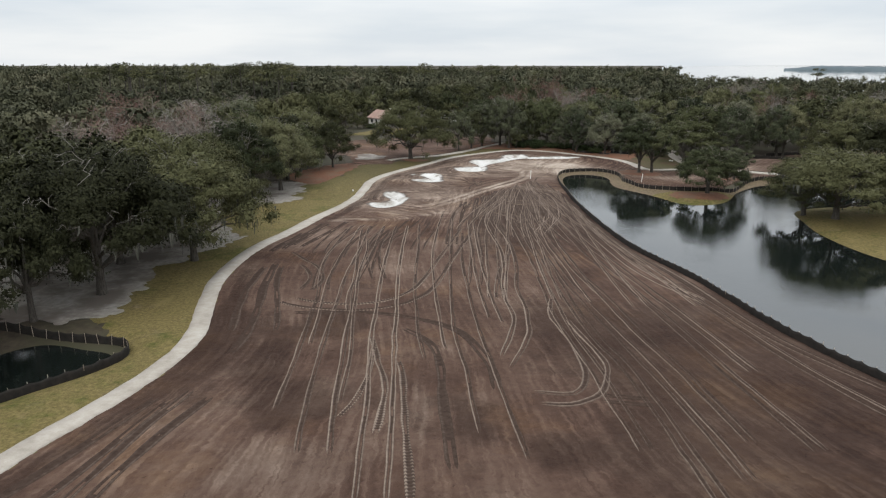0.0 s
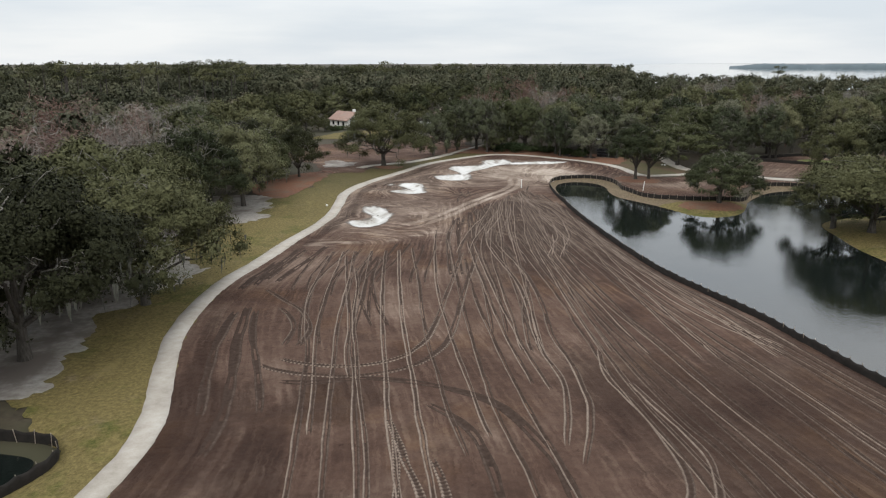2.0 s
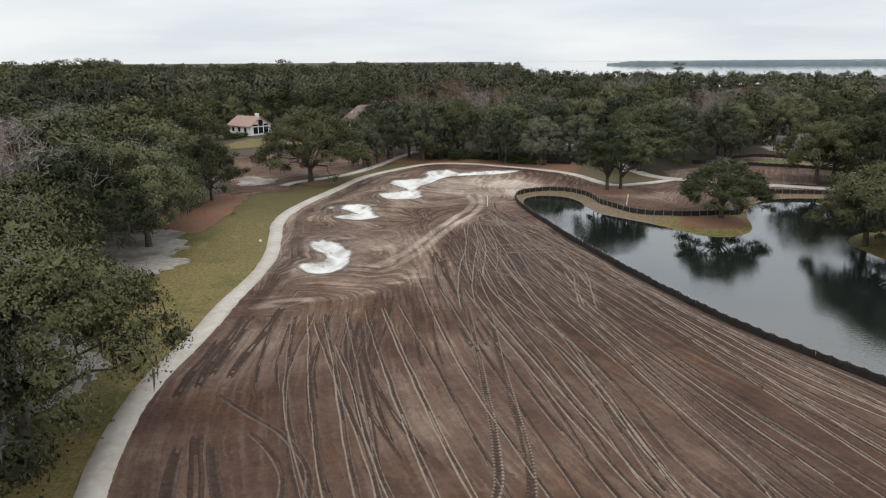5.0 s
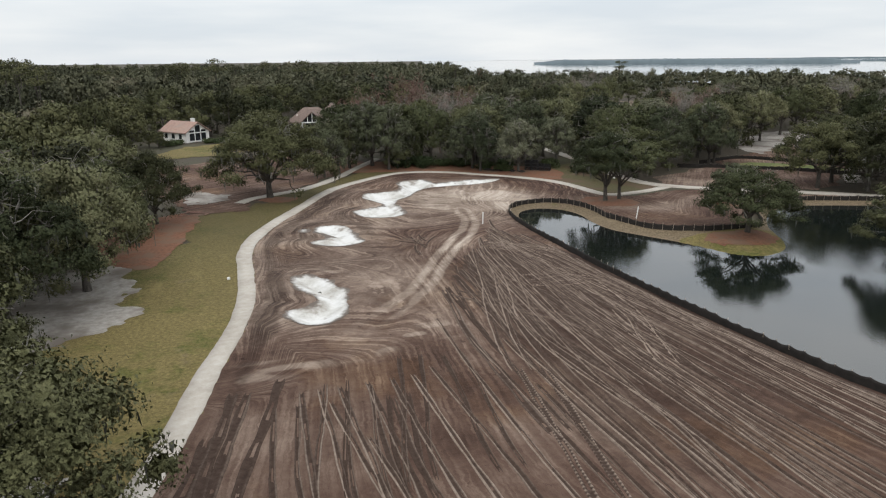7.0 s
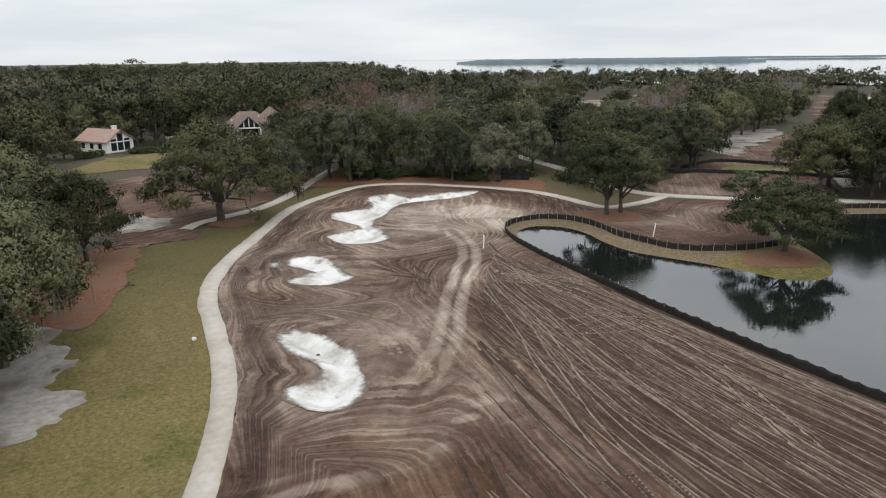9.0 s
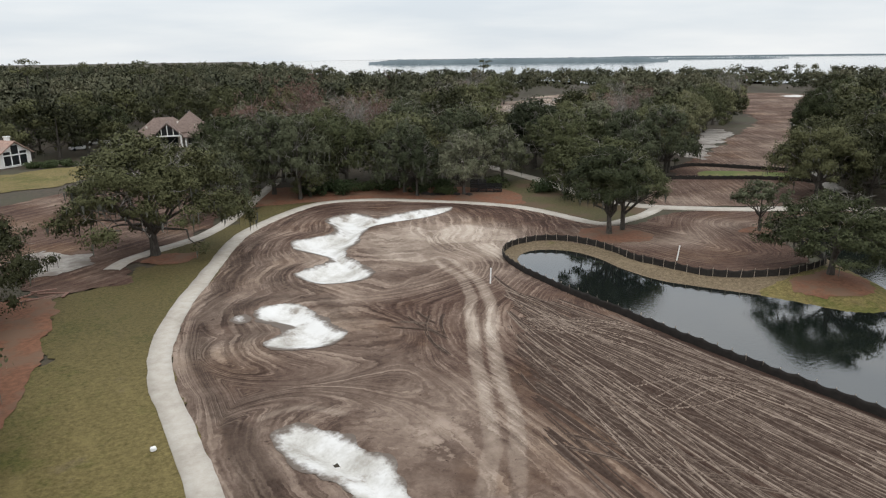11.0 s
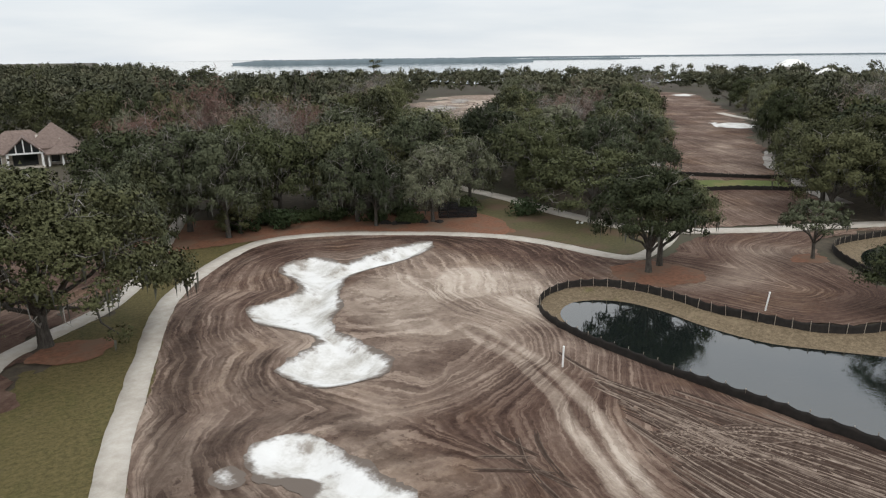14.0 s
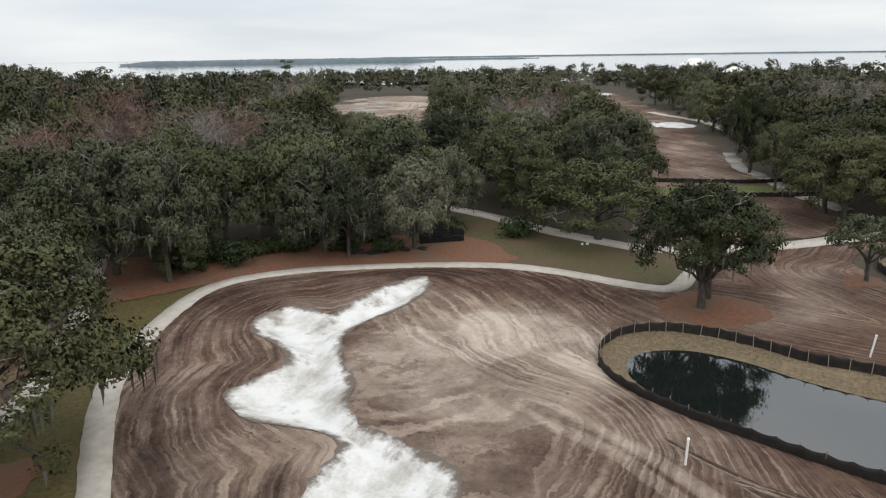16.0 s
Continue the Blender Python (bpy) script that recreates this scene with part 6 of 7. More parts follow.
def pine_meshes(seed):
    """A tall pine: bare mast and a flat, gappy top."""
    rng = np.random.default_rng(seed)
    wood = [tube([(0, 0, 0), (0.1, 0, 8), (0.3, 0.1, 16), (0.2, 0, 20.5)], [0.3, 0.24, 0.17, 0.05], 6)]
    c = []
    for k in range(11):
        a, r, z = rng.uniform(0, 6.28), rng.uniform(0.8, 3.6), rng.uniform(16.5, 21.0)
        e = (math.cos(a) * r, math.sin(a) * r, z)
        wood.append(tube([(0.2, 0, z - 1.2), e], [0.08, 0.03], 4))
        c.append(cards(rng, e, (1.6, 1.6, 0.7), 44, 0.34))
    c = np.concatenate(c)
    v, f = joined(wood)
    return mesh_from("trunk", v, f, M_BARK), mesh_from("crown", c, quads_of(c), M_LEAF, None, False), None


def build_pines():
    rng = np.random.default_rng(8)
    kinds = [pine_meshes(90 + k) for k in range(3)]
    for k in range(64):
        west = k >= 26
        a, r = (radians(rng.uniform(-33, -14) if k < 50 else rng.uniform(-33, 6)), rng.uniform(210, 330)) if west else (radians(rng.uniform(-36, 84)), rng.uniform(230, 470))
        x, y = r * math.sin(a), r * math.cos(a) + 70
        if woods_clear(np.array([x]), np.array([y]))[0] < 0:
            continue
        m = Matrix.Translation((x, y, -0.1)) @ pose(0, 0, 0, 0, 0, rng.uniform(0, 360)) @ Matrix.Diagonal((1, 1, rng.uniform(0.88, 1.06) if west else rng.uniform(0.72, 1.0), 1))
        make_tree("pine_tree", kinds[k % 3], "tall pine with a flat top above the woods", "tall pines", m)


def wooded_ridge(name, az0, az1, r0, r1, high, label, step=0.12):
    """A low wooded shore: an uneven ridge of canopy far over the water."""
    az = np.arange(az0, az1, step)
    rows = []
    for j, (t, h) in enumerate(((0.0, 0.0), (0.03, 0.7), (0.25, 0.95), (0.6, 1.0), (1.0, 0.9))):
        r = r0 + (r1 - r0) * t
        ends = smooth(np.minimum(az - az0, az1 - az), 0, 2.5)
        z = high * h * (0.35 + 0.65 * ends) * (0.78 + 0.30 * vnoise(az * 4, az * 0 + j, 81) + 0.22 * vnoise(az * 0.6, az * 0, 82)) + 0.3
        a = np.radians(az)
        rows.append(np.column_stack([r * np.sin(a) + 10, r * np.cos(a) + 70, z]))
    m = len(az)
    i, b = np.meshgrid(np.arange(m - 1), np.arange(4))
    q = np.stack([b * m + i, b * m + i + 1, (b + 1) * m + i + 1, (b + 1) * m + i], -1).reshape(-1, 4)[:, ::-1]
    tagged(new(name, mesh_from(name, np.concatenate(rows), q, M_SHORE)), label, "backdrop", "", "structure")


build_woods()
build_pines()
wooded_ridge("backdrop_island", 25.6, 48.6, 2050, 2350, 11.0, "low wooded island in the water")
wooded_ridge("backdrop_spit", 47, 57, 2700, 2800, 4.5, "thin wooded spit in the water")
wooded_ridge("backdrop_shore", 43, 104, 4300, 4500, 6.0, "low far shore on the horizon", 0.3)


# ---- houses ----
def prism_bm(bm, x0, x1, y0, y1, z0, z1, over=0.5):
    """Gabled roof slab with its ridge along x."""
    ym = (y0 + y1) / 2
    pts = []
    for xx in (x0 - over, x1 + over):
        for yy, zz in ((y0 - over, z0 - 0.15), (ym, z1), (y1 + over, z0 - 0.15), (y1 + over, z0 - 0.37), (ym, z1 - 0.25), (y0 - over, z0 - 0.37)):
            pts.append(bm.verts.new((xx, yy, zz)))
    a, b = pts[:6], pts[6:]
    for i in range(6):
        j = (i + 1) % 6
        bm.faces.new((a[i], a[j], b[j], b[i]))
    for s in (a, b):
        bm.faces.new((s[0], s[1], s[4], s[5]))
        bm.faces.new((s[1], s[2], s[3], s[4]))


def gable_wall_bm(bm, x0, x1, y0, y1, z0, z1):
    """Walls of a gabled house: a five-sided prism along x."""
    ym = (y0 + y1) / 2
    a = [bm.verts.new((x0, y, z)) for y, z in ((y0, 0), (y1, 0), (y1, z0), (ym, z1), (y0, z0))]
    b = [bm.verts.new((x1, y, z)) for y, z in ((y0, 0), (y1, 0), (y1, z0), (ym, z1), (y0, z0))]
    bm.faces.new(a)
    bm.faces.new(b[::-1])
    for i in range(5):
        bm.faces.new((a[i], b[i], b[(i + 1) % 5], a[(i + 1) % 5]))


def house(label, m, L, W, eave, ridge, wall_mat, roof_mat, bays, wing=None):
    root = thing("house", label, "house", "", m)
    bm = bmesh.new()
    gable_wall_bm(bm, 0, L, 0, W, eave, ridge - 0.3)
    part("wall", bm_mesh("wall", bm, wall_mat), root)
    bm = bmesh.new()
    prism_bm(bm, 0, L, 0, W, eave, ridge)
    part("roof", bm_mesh("roof", bm, roof_mat), root)
    # tall glazed gable end, panes between posts
    w = W / (bays + 1)
    for k in range(bays):
        y0, y1 = w * (k + 0.5) + 0.12, w * (k + 1.5) - 0.12
        mid = abs((y0 + y1) / 2 - W / 2)
        top = eave + (ridge - eave) * (1 - mid / (W / 2)) - 0.9
        win = part("window", None, root)
        for z0, z1 in ((0.4, 2.3), (2.6, top)):
            if z1 - z0 < 0.4:
                continue
            bm = bmesh.new()
            box_bm(bm, L - 0.05, y0, z0, L + 0.02, y1, z1)
            part("pane", bm_mesh("pane", bm, M_PANE), win)
        bm = bmesh.new()
        for z in (0.3, 2.38, max(2.7, top)):
            box_bm(bm, L - 0.05, y0 - 0.1, z, L + 0.07, y1 + 0.1, z + 0.12)
        for yy in (y0 - 0.1, y1):
            box_bm(bm, L - 0.05, yy, 0.42, L + 0.07, yy + 0.1, max(2.7, top))
        part("frame", bm_mesh("frame", bm, M_WHITE), win)
    for k in range(3):
        x0 = L * (0.15 + 0.28 * k)
        win = part("window", None, root)
        bm = bmesh.new()
        box_bm(bm, x0, -0.03, 0.9, x0 + 1.3, 0.05, 2.2)
        part("pane", bm_mesh("pane", bm, M_PANE), win)
        bm = bmesh.new()
        for z in (0.8, 2.2):
            box_bm(bm, x0 - 0.1, -0.07, z, x0 + 1.4, 0.05, z + 0.1)
        for xx in (x0 - 0.1, x0 + 1.3):
            box_bm(bm, xx, -0.07, 0.9, xx + 0.1, 0.05, 2.2)
        part("frame", bm_mesh("frame", bm, M_WHITE), win)
    bm = bmesh.new()
    box_bm(bm, L * 0.72, W * 0.55, eave, L * 0.72 + 0.9, W * 0.55 + 0.8, ridge + 0.7, 0.03)
    box_bm(bm, L * 0.72 - 0.1, W * 0.55 - 0.1, ridge + 0.55, L * 0.72 + 1.0, W * 0.55 + 0.9, ridge + 0.75, 0.03)
    part("chimney", bm_mesh("chimney", bm, M_WHITE if wall_mat == M_WALL else M_CREAM), root)
    if wing:
        wx, wl, ww, we, wr = wing
        at = Matrix.Translation((wx + ww, -wl + W * 0.5, 0)) @ pose(0, 0, 0, 0, 0, 90)
        bm = bmesh.new()
        gable_wall_bm(bm, 0, wl, 0, ww, we, wr - 0.3)
        part("wing_wall", bm_mesh("wing_wall", bm, wall_mat), root, "", at)
        bm = bmesh.new()
        prism_bm(bm, 0, wl, 0, ww, we, wr)
        part("wing_roof", bm_mesh("wing_roof", bm, roof_mat), root, "", at)
        for k in range(3):
            y0 = ww * (0.14 + 0.25 * k)
            y1 = y0 + ww * 0.21
            top = we + (wr - we) * (1 - abs((y0 + y1) / 2 - ww / 2) / (ww / 2)) - 1.0
            win = part("window", None, root, "", at)
            for z0, z1 in ((0.5, 2.4), (2.75, top)):
                bm = bmesh.new()
                box_bm(bm, -0.03, y0, z0, 0.05, y1, z1)
                part("pane", bm_mesh("pane", bm, M_PANE), win)
            bm = bmesh.new()
            for z in (0.38, 2.5, top):
                box_bm(bm, -0.08, y0 - 0.12, z, 0.05, y1 + 0.12, z + 0.14)
            for yy in (y0 - 0.12, y1):
                box_bm(bm, -0.08, yy, 0.5, 0.05, yy + 0.12, top)
            part("frame", bm_mesh("frame", bm, M_WHITE), win)
        bm = bmesh.new()
        for k in range(5):
            box_bm(bm, L * 0.58 + k * 1.6, -2.2, 0.0, L * 0.58 + k * 1.6 + 0.3, -1.9, 2.7, 0.03)
        box_bm(bm, L * 0.56, -2.4, 2.7, L, 0.0, 2.95, 0.03)
        part("porch", bm_mesh("porch", bm, M_CREAM), root)
    return root


house("white house with a clay-tile gable roof and glazed end", pose(-27.0, 260.5, 0, 0, 0, -52), 10.5, 7.4, 2.8, 5.3, M_WALL, M_TILE, 3)


def hip_bm(bm, x0, x1, y0, y1, z0, z1, over=0.6, short=None):
    """Hipped roof with a thin eave: ridge along x, drawn in at both ends."""
    x0, x1, y0, y1 = x0 - over, x1 + over, y0 - over, y1 + over
    ym = (y0 + y1) / 2
    inset = (y1 - y0) / 2 if short is None else short
    low = [bm.verts.new((x, y, z0 - 0.2)) for x, y in ((x0, y0), (x1, y0), (x1, y1), (x0, y1))]
    mid = [bm.verts.new((x, y, z0)) for x, y in ((x0, y0), (x1, y0), (x1, y1), (x0, y1))]
    a, b = bm.verts.new((x0 + inset, ym, z1)), bm.verts.new((max(x1 - inset, x0 + inset + 0.3), ym, z1))
    bm.faces.new(low[::-1])
    for i in range(4):
        bm.faces.new((low[i], low[(i + 1) % 4], mid[(i + 1) % 4], mid[i]))
    bm.faces.new((mid[0], mid[1], b, a))
    bm.faces.new((mid[1], mid[2], b))
    bm.faces.new((mid[2], mid[3], a, b))
    bm.faces.new((mid[3], mid[0], a))


def wedge_bm(bm, pts, y0, y1):
    """A flat outline in x and z, given depth along y."""
    a, b = [bm.verts.new((x, y0, z)) for x, z in pts], [bm.verts.new((x, y1, z)) for x, z in pts]
    bm.faces.new(a)
    bm.faces.new(b[::-1])
    for i in range(len(pts)):
        k = (i + 1) % len(pts)
        bm.faces.new((a[i], b[i], b[k], a[k]))


def hipped_house(m):
    root = thing("house", "cream house with brown hipped roofs and a glazed gable", "house", "", m)

    def boxes(name, mat, parent, *bs, label=""):
        bm = bmesh.new()
        for b in bs:
            box_bm(bm, *b)
        return part(name, bm_mesh(name, bm, mat), parent, label)

    boxes("wall", M_CREAM, root, (0, 0, 0, 11, 9, 2.8))
    boxes("tower_wall", M_CREAM, root, (11, 0.4, 0, 17.6, 9.6, 3.5))
    for x0, x1, y0, y1, z0, z1, nm in ((0, 13.5, 0, 9, 2.8, 6.9, "roof"), (8.2, 17.6, 0.4, 9.6, 3.5, 8.1, "tower_roof")):
        bm = bmesh.new()
        hip_bm(bm, x0, x1, y0, y1, z0, z1)
        part(nm, bm_mesh(nm, bm, M_SHINGLE), root)
    # front gable over a deep porch
    at = Matrix.Translation((10.6, -2.6, 0)) @ pose(0, 0, 0, 0, 0, 90)
    bm = bmesh.new()
    prism_bm(bm, 0, 6.6, 0, 6.4, 3.0, 6.1, 0.35)
    part("gable_roof", bm_mesh("gable_roof", bm, M_SHINGLE), root, "", at)
    boxes("porch_beam", M_WHITE, root, (4.2, -2.6, 2.7, 10.6, -2.3, 3.0))
    boxes("porch_floor", M_CREAM, root, (4.0, -3.4, 0.0, 10.8, 0.0, 0.2))
    for x in (4.2, 10.2):
        boxes("porch_column", M_WHITE, root, (x, -2.6, 0.2, x + 0.4, -2.2, 2.7))
    # dark sheet added to stand for the shade of the open porch
    boxes("porch_shade_pane", M_PANE, root, (5.2, -0.08, 0.25, 9.6, 0.02, 2.5))
    for k in range(4):
        x0, x1 = 4.75 + k * 1.36, 4.75 + k * 1.36 + 1.16
        top = [3.12 + 2.9 * (1 - abs(x - 7.4) / 3.2) * 0.86 for x in (x0, x1)]
        win = part("window", None, root)
        bm = bmesh.new()
        wedge_bm(bm, [(x0, 3.05), (x1, 3.05), (x1, max(3.15, top[1])), (x0, max(3.15, top[0]))], -2.45, -2.4)
        part("pane", bm_mesh("pane", bm, M_PANE), win)
        boxes("frame", M_WHITE, win, (x1, -2.55, 3.0, x1 + 0.2, -2.3, max(3.2, top[1] + 0.1)))
    for x in (0.7, 2.2):
        win = part("window", None, root)
        boxes("pane", M_PANE, win, (x, -0.05, 0.3, x + 1.0, 0.02, 2.3))
        boxes("frame", M_WHITE, win, (x - 0.12, -0.09, 0.2, x, 0.01, 2.4), (x + 1.0, -0.09, 0.2, x + 1.12, 0.01, 2.4))
    # low roof over an arcade
    bm = bmesh.new()
    hip_bm(bm, 11.2, 16.8, -2.2, 0.9, 2.5, 3.7)
    part("arcade_roof", bm_mesh("arcade_roof", bm, M_SHINGLE), root)
    for x in (11.3, 13.8, 16.2):
        boxes("arcade_column", M_WHITE, root, (x, -2.1, 0.0, x + 0.34, -1.76, 2.5))
    # small dormer in the higher roof
    bm = bmesh.new()
    prism_bm(bm, 0, 2.4, 0, 1.8, 0.0, 1.0, 0.15)
    part("dormer", bm_mesh("dormer", bm, M_CREAM), root, "", Matrix.Translation((14.8, 1.6, 4.2)) @ pose(0, 0, 0, 0, 0, 90))
    for x, z in ((12.0, 0.6), (14.8, 0.6)):
        win = part("window", None, root)
        boxes("pane", M_PANE, win, (x, 0.34, z, x + 1.5, 0.42, z + 1.4))
        boxes("frame", M_WHITE, win, (x - 0.12, 0.30, z - 0.12, x + 1.62, 0.41, z), (x - 0.12, 0.30, z + 1.4, x + 1.62, 0.41, z + 1.52))
    for x, y in ((2.6, 1.7), (9.9, 2.8)):
        z = 2.8 + (y + 0.6) / 5.1 * 4.1 + 0.12
        bm = bmesh.new()
        box_bm(bm, -0.22, -0.4, -0.06, 0.22, 0.4, 0.06, 0.02)
        part("skylight", bm_mesh("skylight", bm, M_CONC), root, "", Matrix.Translation((x, y, z)) @ pose(0, 0, 0, 38.8, 0, 0))
    boxes("patio_wall", M_WHITE, root, (-4.5, -3.8, 0, 0.5, -3.5, 0.9), (0.2, -3.5, 0, 0.5, 0, 0.9))
    return root


hipped_house(pose(8.5, 272, 0, 0, 0, -13))


def car(x, y, turn):
    """A pale saloon car: shaped body, glazed cabin, four wheels."""
    root = thing("parked_car", "white car parked among the trees", "car", "parked cars", Matrix.Translation((x, y, float(height(np.array([x]), np.array([y]))[0]))) @ pose(0, 0, 0, 0, 0, turn))
    bm = bmesh.new()
    wedge_bm(bm, [(-2.2, 0.35), (2.2, 0.35), (2.25, 0.7), (1.9, 0.86), (0.9, 0.95), (-1.7, 0.98), (-2.2, 0.85)], -0.88, 0.88)
    part("body", bm_mesh("body", bm, M_CARPAINT), root)
    bm = bmesh.new()
    wedge_bm(bm, [(-1.6, 0.96), (0.85, 0.94), (0.15, 1.40), (-1.05, 1.42)], -0.74, 0.74)
    part("cabin", bm_mesh("cabin", bm, M_PANE), root)
    bm = bmesh.new()
    wedge_bm(bm, [(-1.1, 1.42), (0.2, 1.40), (0.1, 1.47), (-0.95, 1.48)], -0.72, 0.72)
    part("roof", bm_mesh("roof", bm, M_CARPAINT), root)
    for wx in (-1.35, 1.35):
        for wy in (-0.80, 0.80):
            v, f = tube([(wx, wy - 0.1, 0.33), (wx, wy - 0.09, 0.33), (wx, wy + 0.09, 0.33), (wx, wy + 0.1, 0.33)], [0.05, 0.33, 0.33, 0.05], 12)
            part("wheel", mesh_from("wheel", v, f, M_BLACK), root)


car(53.2, 211.6, 30)
car(-3.6, 277, 10)
car(1.5, 286, -20)


def shore_house(x, y, turn, L, W, eave, ridge):
    """A large pale-roofed house above the far trees."""
    root = thing("far_house", "large house with a pale roof beyond the woods", "house", "far houses", Matrix.Translation((x, y, 0)) @ pose(0, 0, 0, 0, 0, turn))
    bm = bmesh.new()
    box_bm(bm, 0, 0, -0.2, L, W, eave)
    part("wall", bm_mesh("wall", bm, M_CREAM), root)
    bm = bmesh.new()
    hip_bm(bm, 0, L, 0, W, eave, ridge)
    part("roof", bm_mesh("roof", bm, M_WALL), root)


shore_house(512, 330, -60, 20, 13, 10.0, 15.0)
shore_house(400, 262, -60, 12, 9, 8.0, 11.5)
shore_house(410, 196, -70, 12, 9, 8.5, 12.0)


# ---- small things on the ground ----
def pipe(x, y, high, lean, label):
    root = thing("marker_pipe", label, "pipe", "white marker pipes", Matrix.Translation((x, y, float(height(np.array([x]), np.array([y]))[0]))) @ pose(0, 0, 0, lean, lean * 0.6, 0))
    v, f = tube([(0, 0, -0.3), (0, 0, 0.4), (0, 0, high)], [0.065, 0.065, 0.065], 14)
    part("tube", mesh_from("tube", v, f, M_WHITE), root)
    v, f = tube([(0, 0, high - 0.06), (0, 0, high), (0, 0, high + 0.01), (0, 0, high + 0.012)], [0.078, 0.078, 0.07, 0.001], 14)
    part("cap", mesh_from("cap", v, f, M_WHITE), root)


pipe(17.1, 137.2, 1.55, 1.5, "white plastic marker pipe standing in bare earth")
pipe(37.4, 132.2, 1.65, 6, "white plastic marker pipe leaning beside the fence")


def shrub(x, y, r, h, label, seed, mat=None):
    rng = np.random.default_rng(seed)
    v = np.concatenate([cards(rng, (rng.normal() * r * 0.45, rng.normal() * r * 0.45, h * rng.uniform(0.3, 0.7)), (r * 0.55, r * 0.55, h * 0.42), 60, 0.2) for _ in range(16)])
    v[:, 2] = np.maximum(v[:, 2], 0.0)
    root = thing("shrub", label, "shrub", "", Matrix.Translation((x, y, float(height(np.array([x]), np.array([y]))[0]))))
    part("foliage", mesh_from("foliage", v, quads_of(v), mat or M_SHRUB, None, False), root)
    w, f = joined([tube([(0, 0, -0.1), (rng.normal() * 0.2, rng.normal() * 0.2, h * 0.6)], [0.05, 0.02], 5) for _ in range(5)])
    part("stem", mesh_from("stem", w, f, M_BARK), root)


shrub(51.2, 170.4, 2.5, 2.0, "rounded dark green shrub beside the road", 71)
for k, (x, y, r, h) in enumerate([(35.8, 181.5, 1.6, 1.6), (32, 186, 1.8, 1.7), (25, 190, 2.2, 2.0), (21.5, 192, 2.0, 1.8), (38, 178, 1.3, 1.4), (29, 188, 1.8, 1.6), (48, 178, 1.8, 1.7), (-14.5, 250, 1.5, 1.2), (-12, 249, 1.6, 1.4), (-9, 249, 1.6, 1.4), (-25, 246, 1.9, 1.8), (-22.8, 249.5, 1.5, 1.3), (-4, 253, 1.5, 1.2), (8, 256, 1.6, 1.5), (14, 258, 1.6, 1.3), (24, 187, 2.2, 2.4), (20.6, 189, 1.8, 2.0), (40, 182, 1.8, 1.8)]):
    shrub(x, y, r, h, "dark green shrub at the edge of the woods", 72 + k)


def crate(x, y, z, turn, seed):
    """A black slatted plastic tray."""
    root = thing("plastic_crate", "black slatted plastic crate stacked at the wood's edge", "crate", "stacked black crates", Matrix.Translation((x, y, z)) @ pose(0, 0, 0, 0, 0, turn))
    bm = bmesh.new()
    box_bm(bm, -0.6, -0.5, 0.0, 0.6, 0.5, 0.06, 0.01)
    part("base", bm_mesh("base", bm, M_BLACK), root)
    for sx, sy in ((-1, -1), (1, -1), (1, 1), (-1, 1)):
        bm = bmesh.new()
        box_bm(bm, sx * 0.57 - 0.04, sy * 0.47 - 0.04, 0.06, sx * 0.57 + 0.04, sy * 0.47 + 0.04, 0.62, 0.01)
        part("post", bm_mesh("post", bm, M_BLACK), root)
    for z0 in (0.14, 0.32, 0.5):
        for x0, y0, x1, y1 in ((-0.58, -0.5, 0.58, -0.47), (-0.58, 0.47, 0.58, 0.5), (-0.6, -0.46, -0.57, 0.46), (0.57, -0.46, 0.6, 0.46)):
            bm = bmesh.new()
            box_bm(bm, x0, y0, z0, x1, y1, z0 + 0.12)
            part("slat", bm_mesh("slat", bm, M_BLACK), root)
    return root


def stack():
    rng = np.random.default_rng(6)
    first = crate(42.6, 176.6, -0.02, -38, 0)
    for col, lev in [(c, l) for c in range(4) for l in range((3, 3, 2, 2)[c])][1:]:
        x, y = 42.6 + col * 0.98, 176.6 - col * 0.78
        z = float(height(np.array([x]), np.array([y]))[0]) + lev * 0.64
        copy_thing(first, Matrix.Translation((x, y, z)) @ pose(0, 0, 0, 0, 0, -38 + rng.uniform(-5, 5)))


stack()


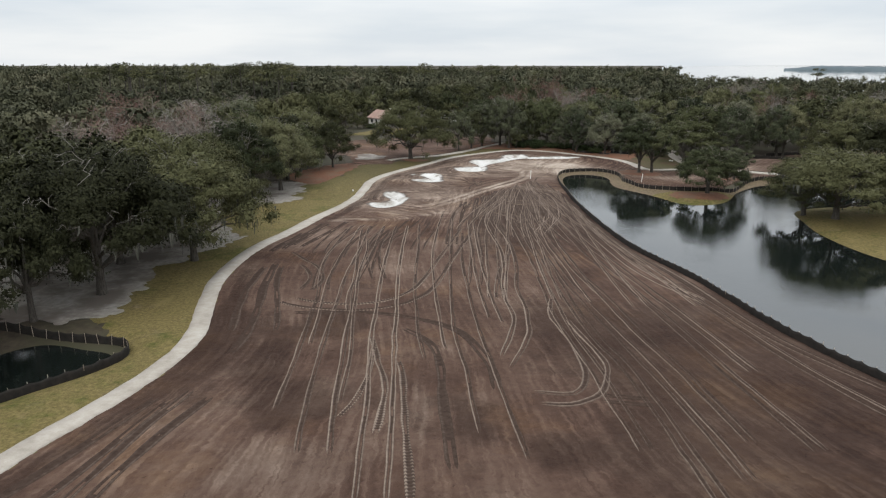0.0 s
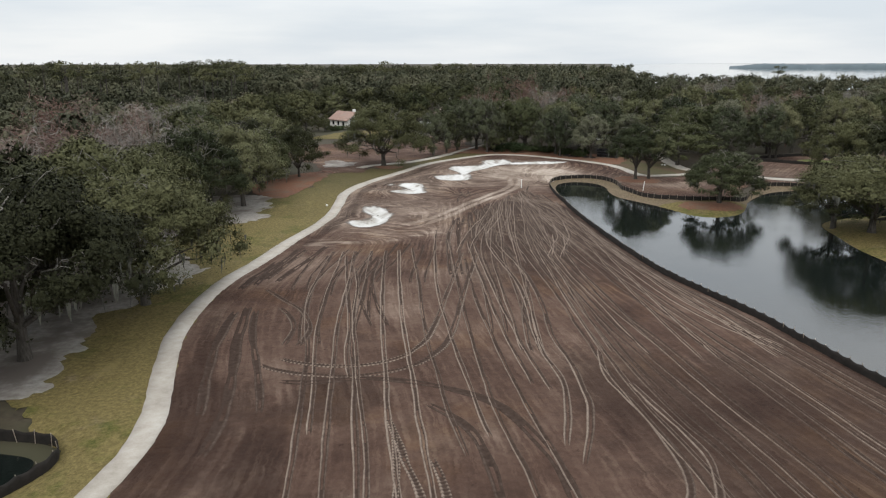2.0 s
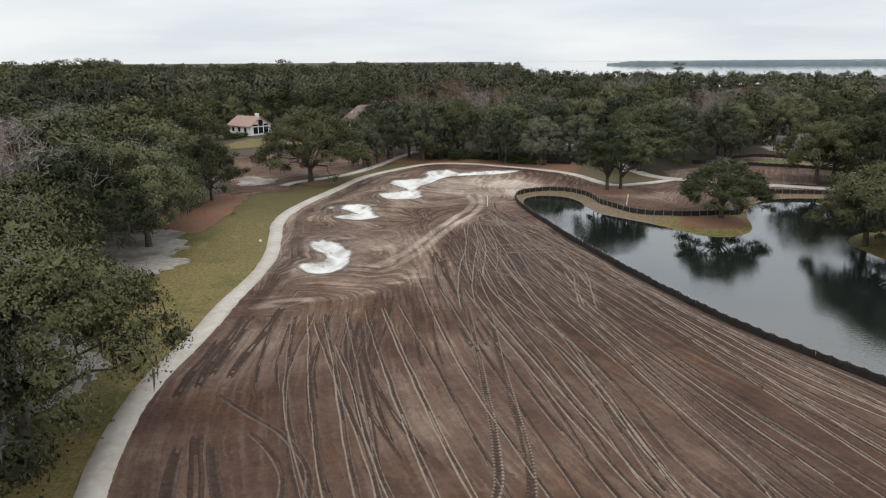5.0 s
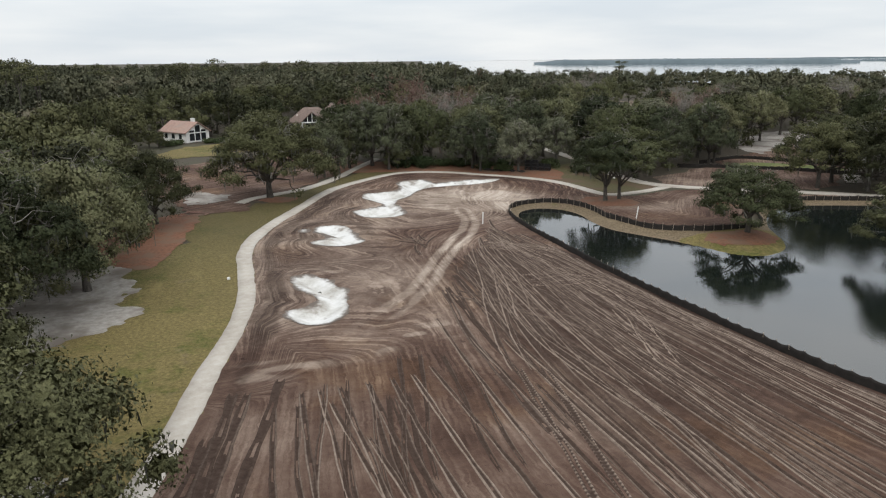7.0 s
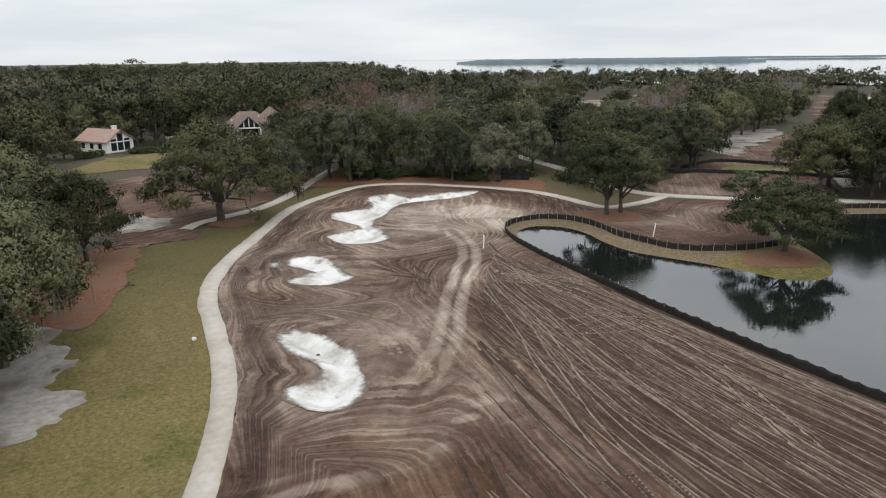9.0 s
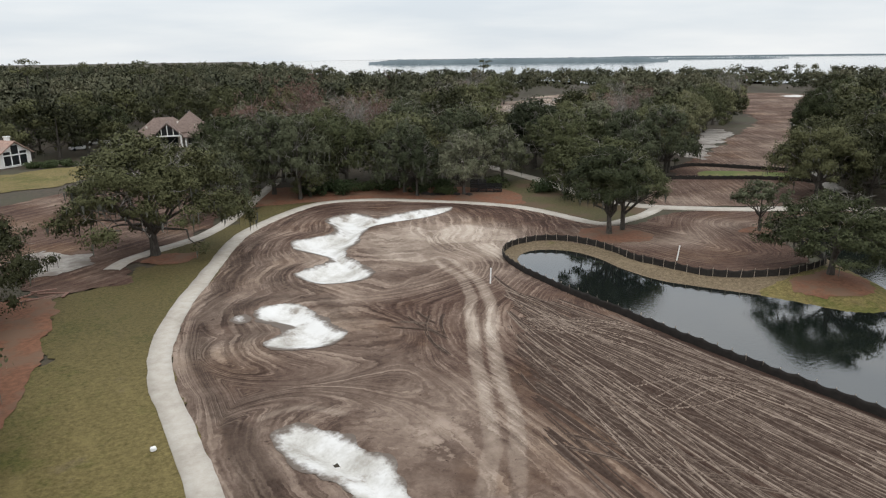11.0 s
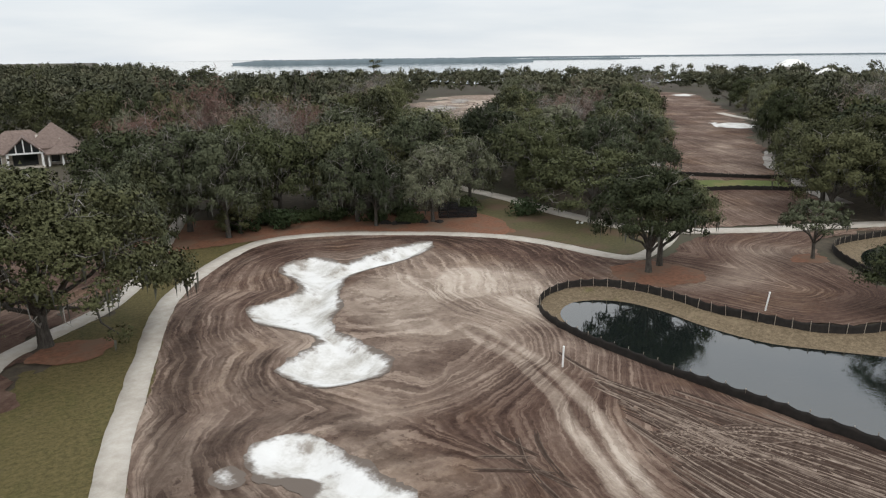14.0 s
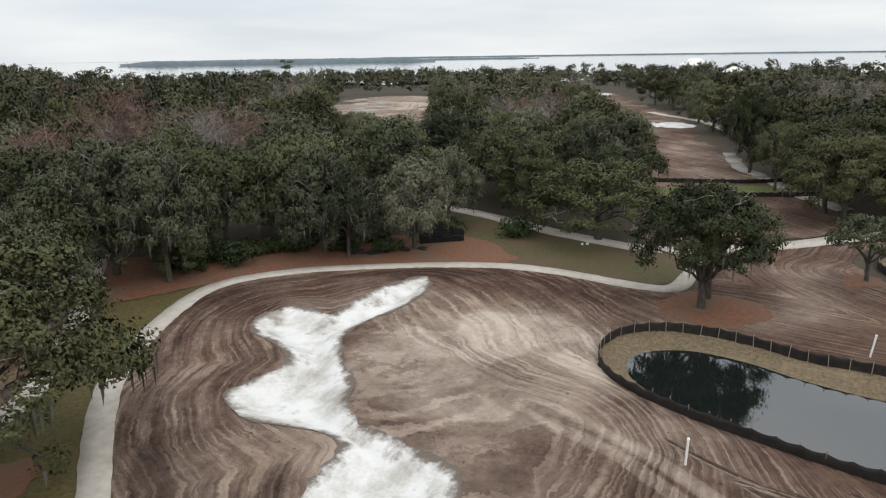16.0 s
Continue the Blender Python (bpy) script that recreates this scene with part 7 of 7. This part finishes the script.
def heap(x, y, r, h, seed):
    """Black sheeting thrown down in folds."""
    rng = np.random.default_rng(seed)
    n, m = 26, 7
    v = []
    for j in range(m):
        for i in range(n):
            a, t = i * 2 * math.pi / n, j / (m - 1)
            rr = r * (1 - t) * (1 + 0.25 * math.sin(3 * a + seed) + 0.10 * math.sin(8 * a)) + 0.02
            v.append((math.cos(a) * rr, math.sin(a) * rr, h * math.sin(t * 1.5) * (0.7 + 0.5 * rng.random()) - 0.03 * (j == 0)))
    f = [(j * n + i, j * n + (i + 1) % n, (j + 1) * n + (i + 1) % n, (j + 1) * n + i) for j in range(m - 1) for i in range(n)]
    me = mesh_from("black_sheeting", np.array(v), np.array(f), M_FABRIC)
    ob = new("black_sheeting", me)
    ob.location = (x, y, float(height(np.array([x]), np.array([y]))[0]))
    tagged(ob, "heap of folded black fabric beside the path", "fabric", "heaps of black fabric")


for k, (x, y, r, h) in enumerate(((37.0, 178.6, 1.3, 0.5), (35.6, 179.8, 0.9, 0.4), (39.2, 176.6, 0.8, 0.35), (40.6, 175.2, 0.7, 0.3))):
    heap(x, y, r, h, 30 + k)


def plank(x, y, turn, ln, seed):
    bm = bmesh.new()
    box_bm(bm, -ln / 2, -0.12, 0.0, ln / 2, 0.12, 0.09, 0.012)
    me = bm_mesh("timber_offcut", bm, M_OFFCUT)
    ob = new("timber_offcut", me)
    ob.matrix_basis = Matrix.Translation((x, y, float(height(np.array([x]), np.array([y]))[0]) + 0.03)) @ pose(0, 0, 0, 2, 3, turn)
    tagged(ob, "reddish broken timber lying on bare earth", "timber", "timber offcuts")


M_OFFCUT = grainy("reddish_timber", (0.14, 0.075, 0.055), (0.26, 0.15, 0.115), 4.0)
for k, (x, y, tn, ln) in enumerate(((-19.6, 156.4, 15, 3.2), (-18.4, 157.4, -20, 2.4), (-20.6, 157.8, 40, 2.0), (-17.4, 156.2, 70, 1.6), (-19.0, 158.6, 5, 2.2))):
    plank(x, y, tn, ln, k)


def marker(x, y):
    bm = bmesh.new()
    box_bm(bm, -0.16, -0.12, 0.0, 0.16, 0.12, 0.24, 0.04)
    ob = new("drain_cover", bm_mesh("drain_cover", bm, M_WHITE))
    ob.location = (x, y, float(height(np.array([x]), np.array([y]))[0]) + 0.02)
    tagged(ob, "small white plastic box beside the path", "box", "small white boxes")


marker(-15.9, 123.6)
marker(52.0, 162.0)
marker(52.4, 161.6)
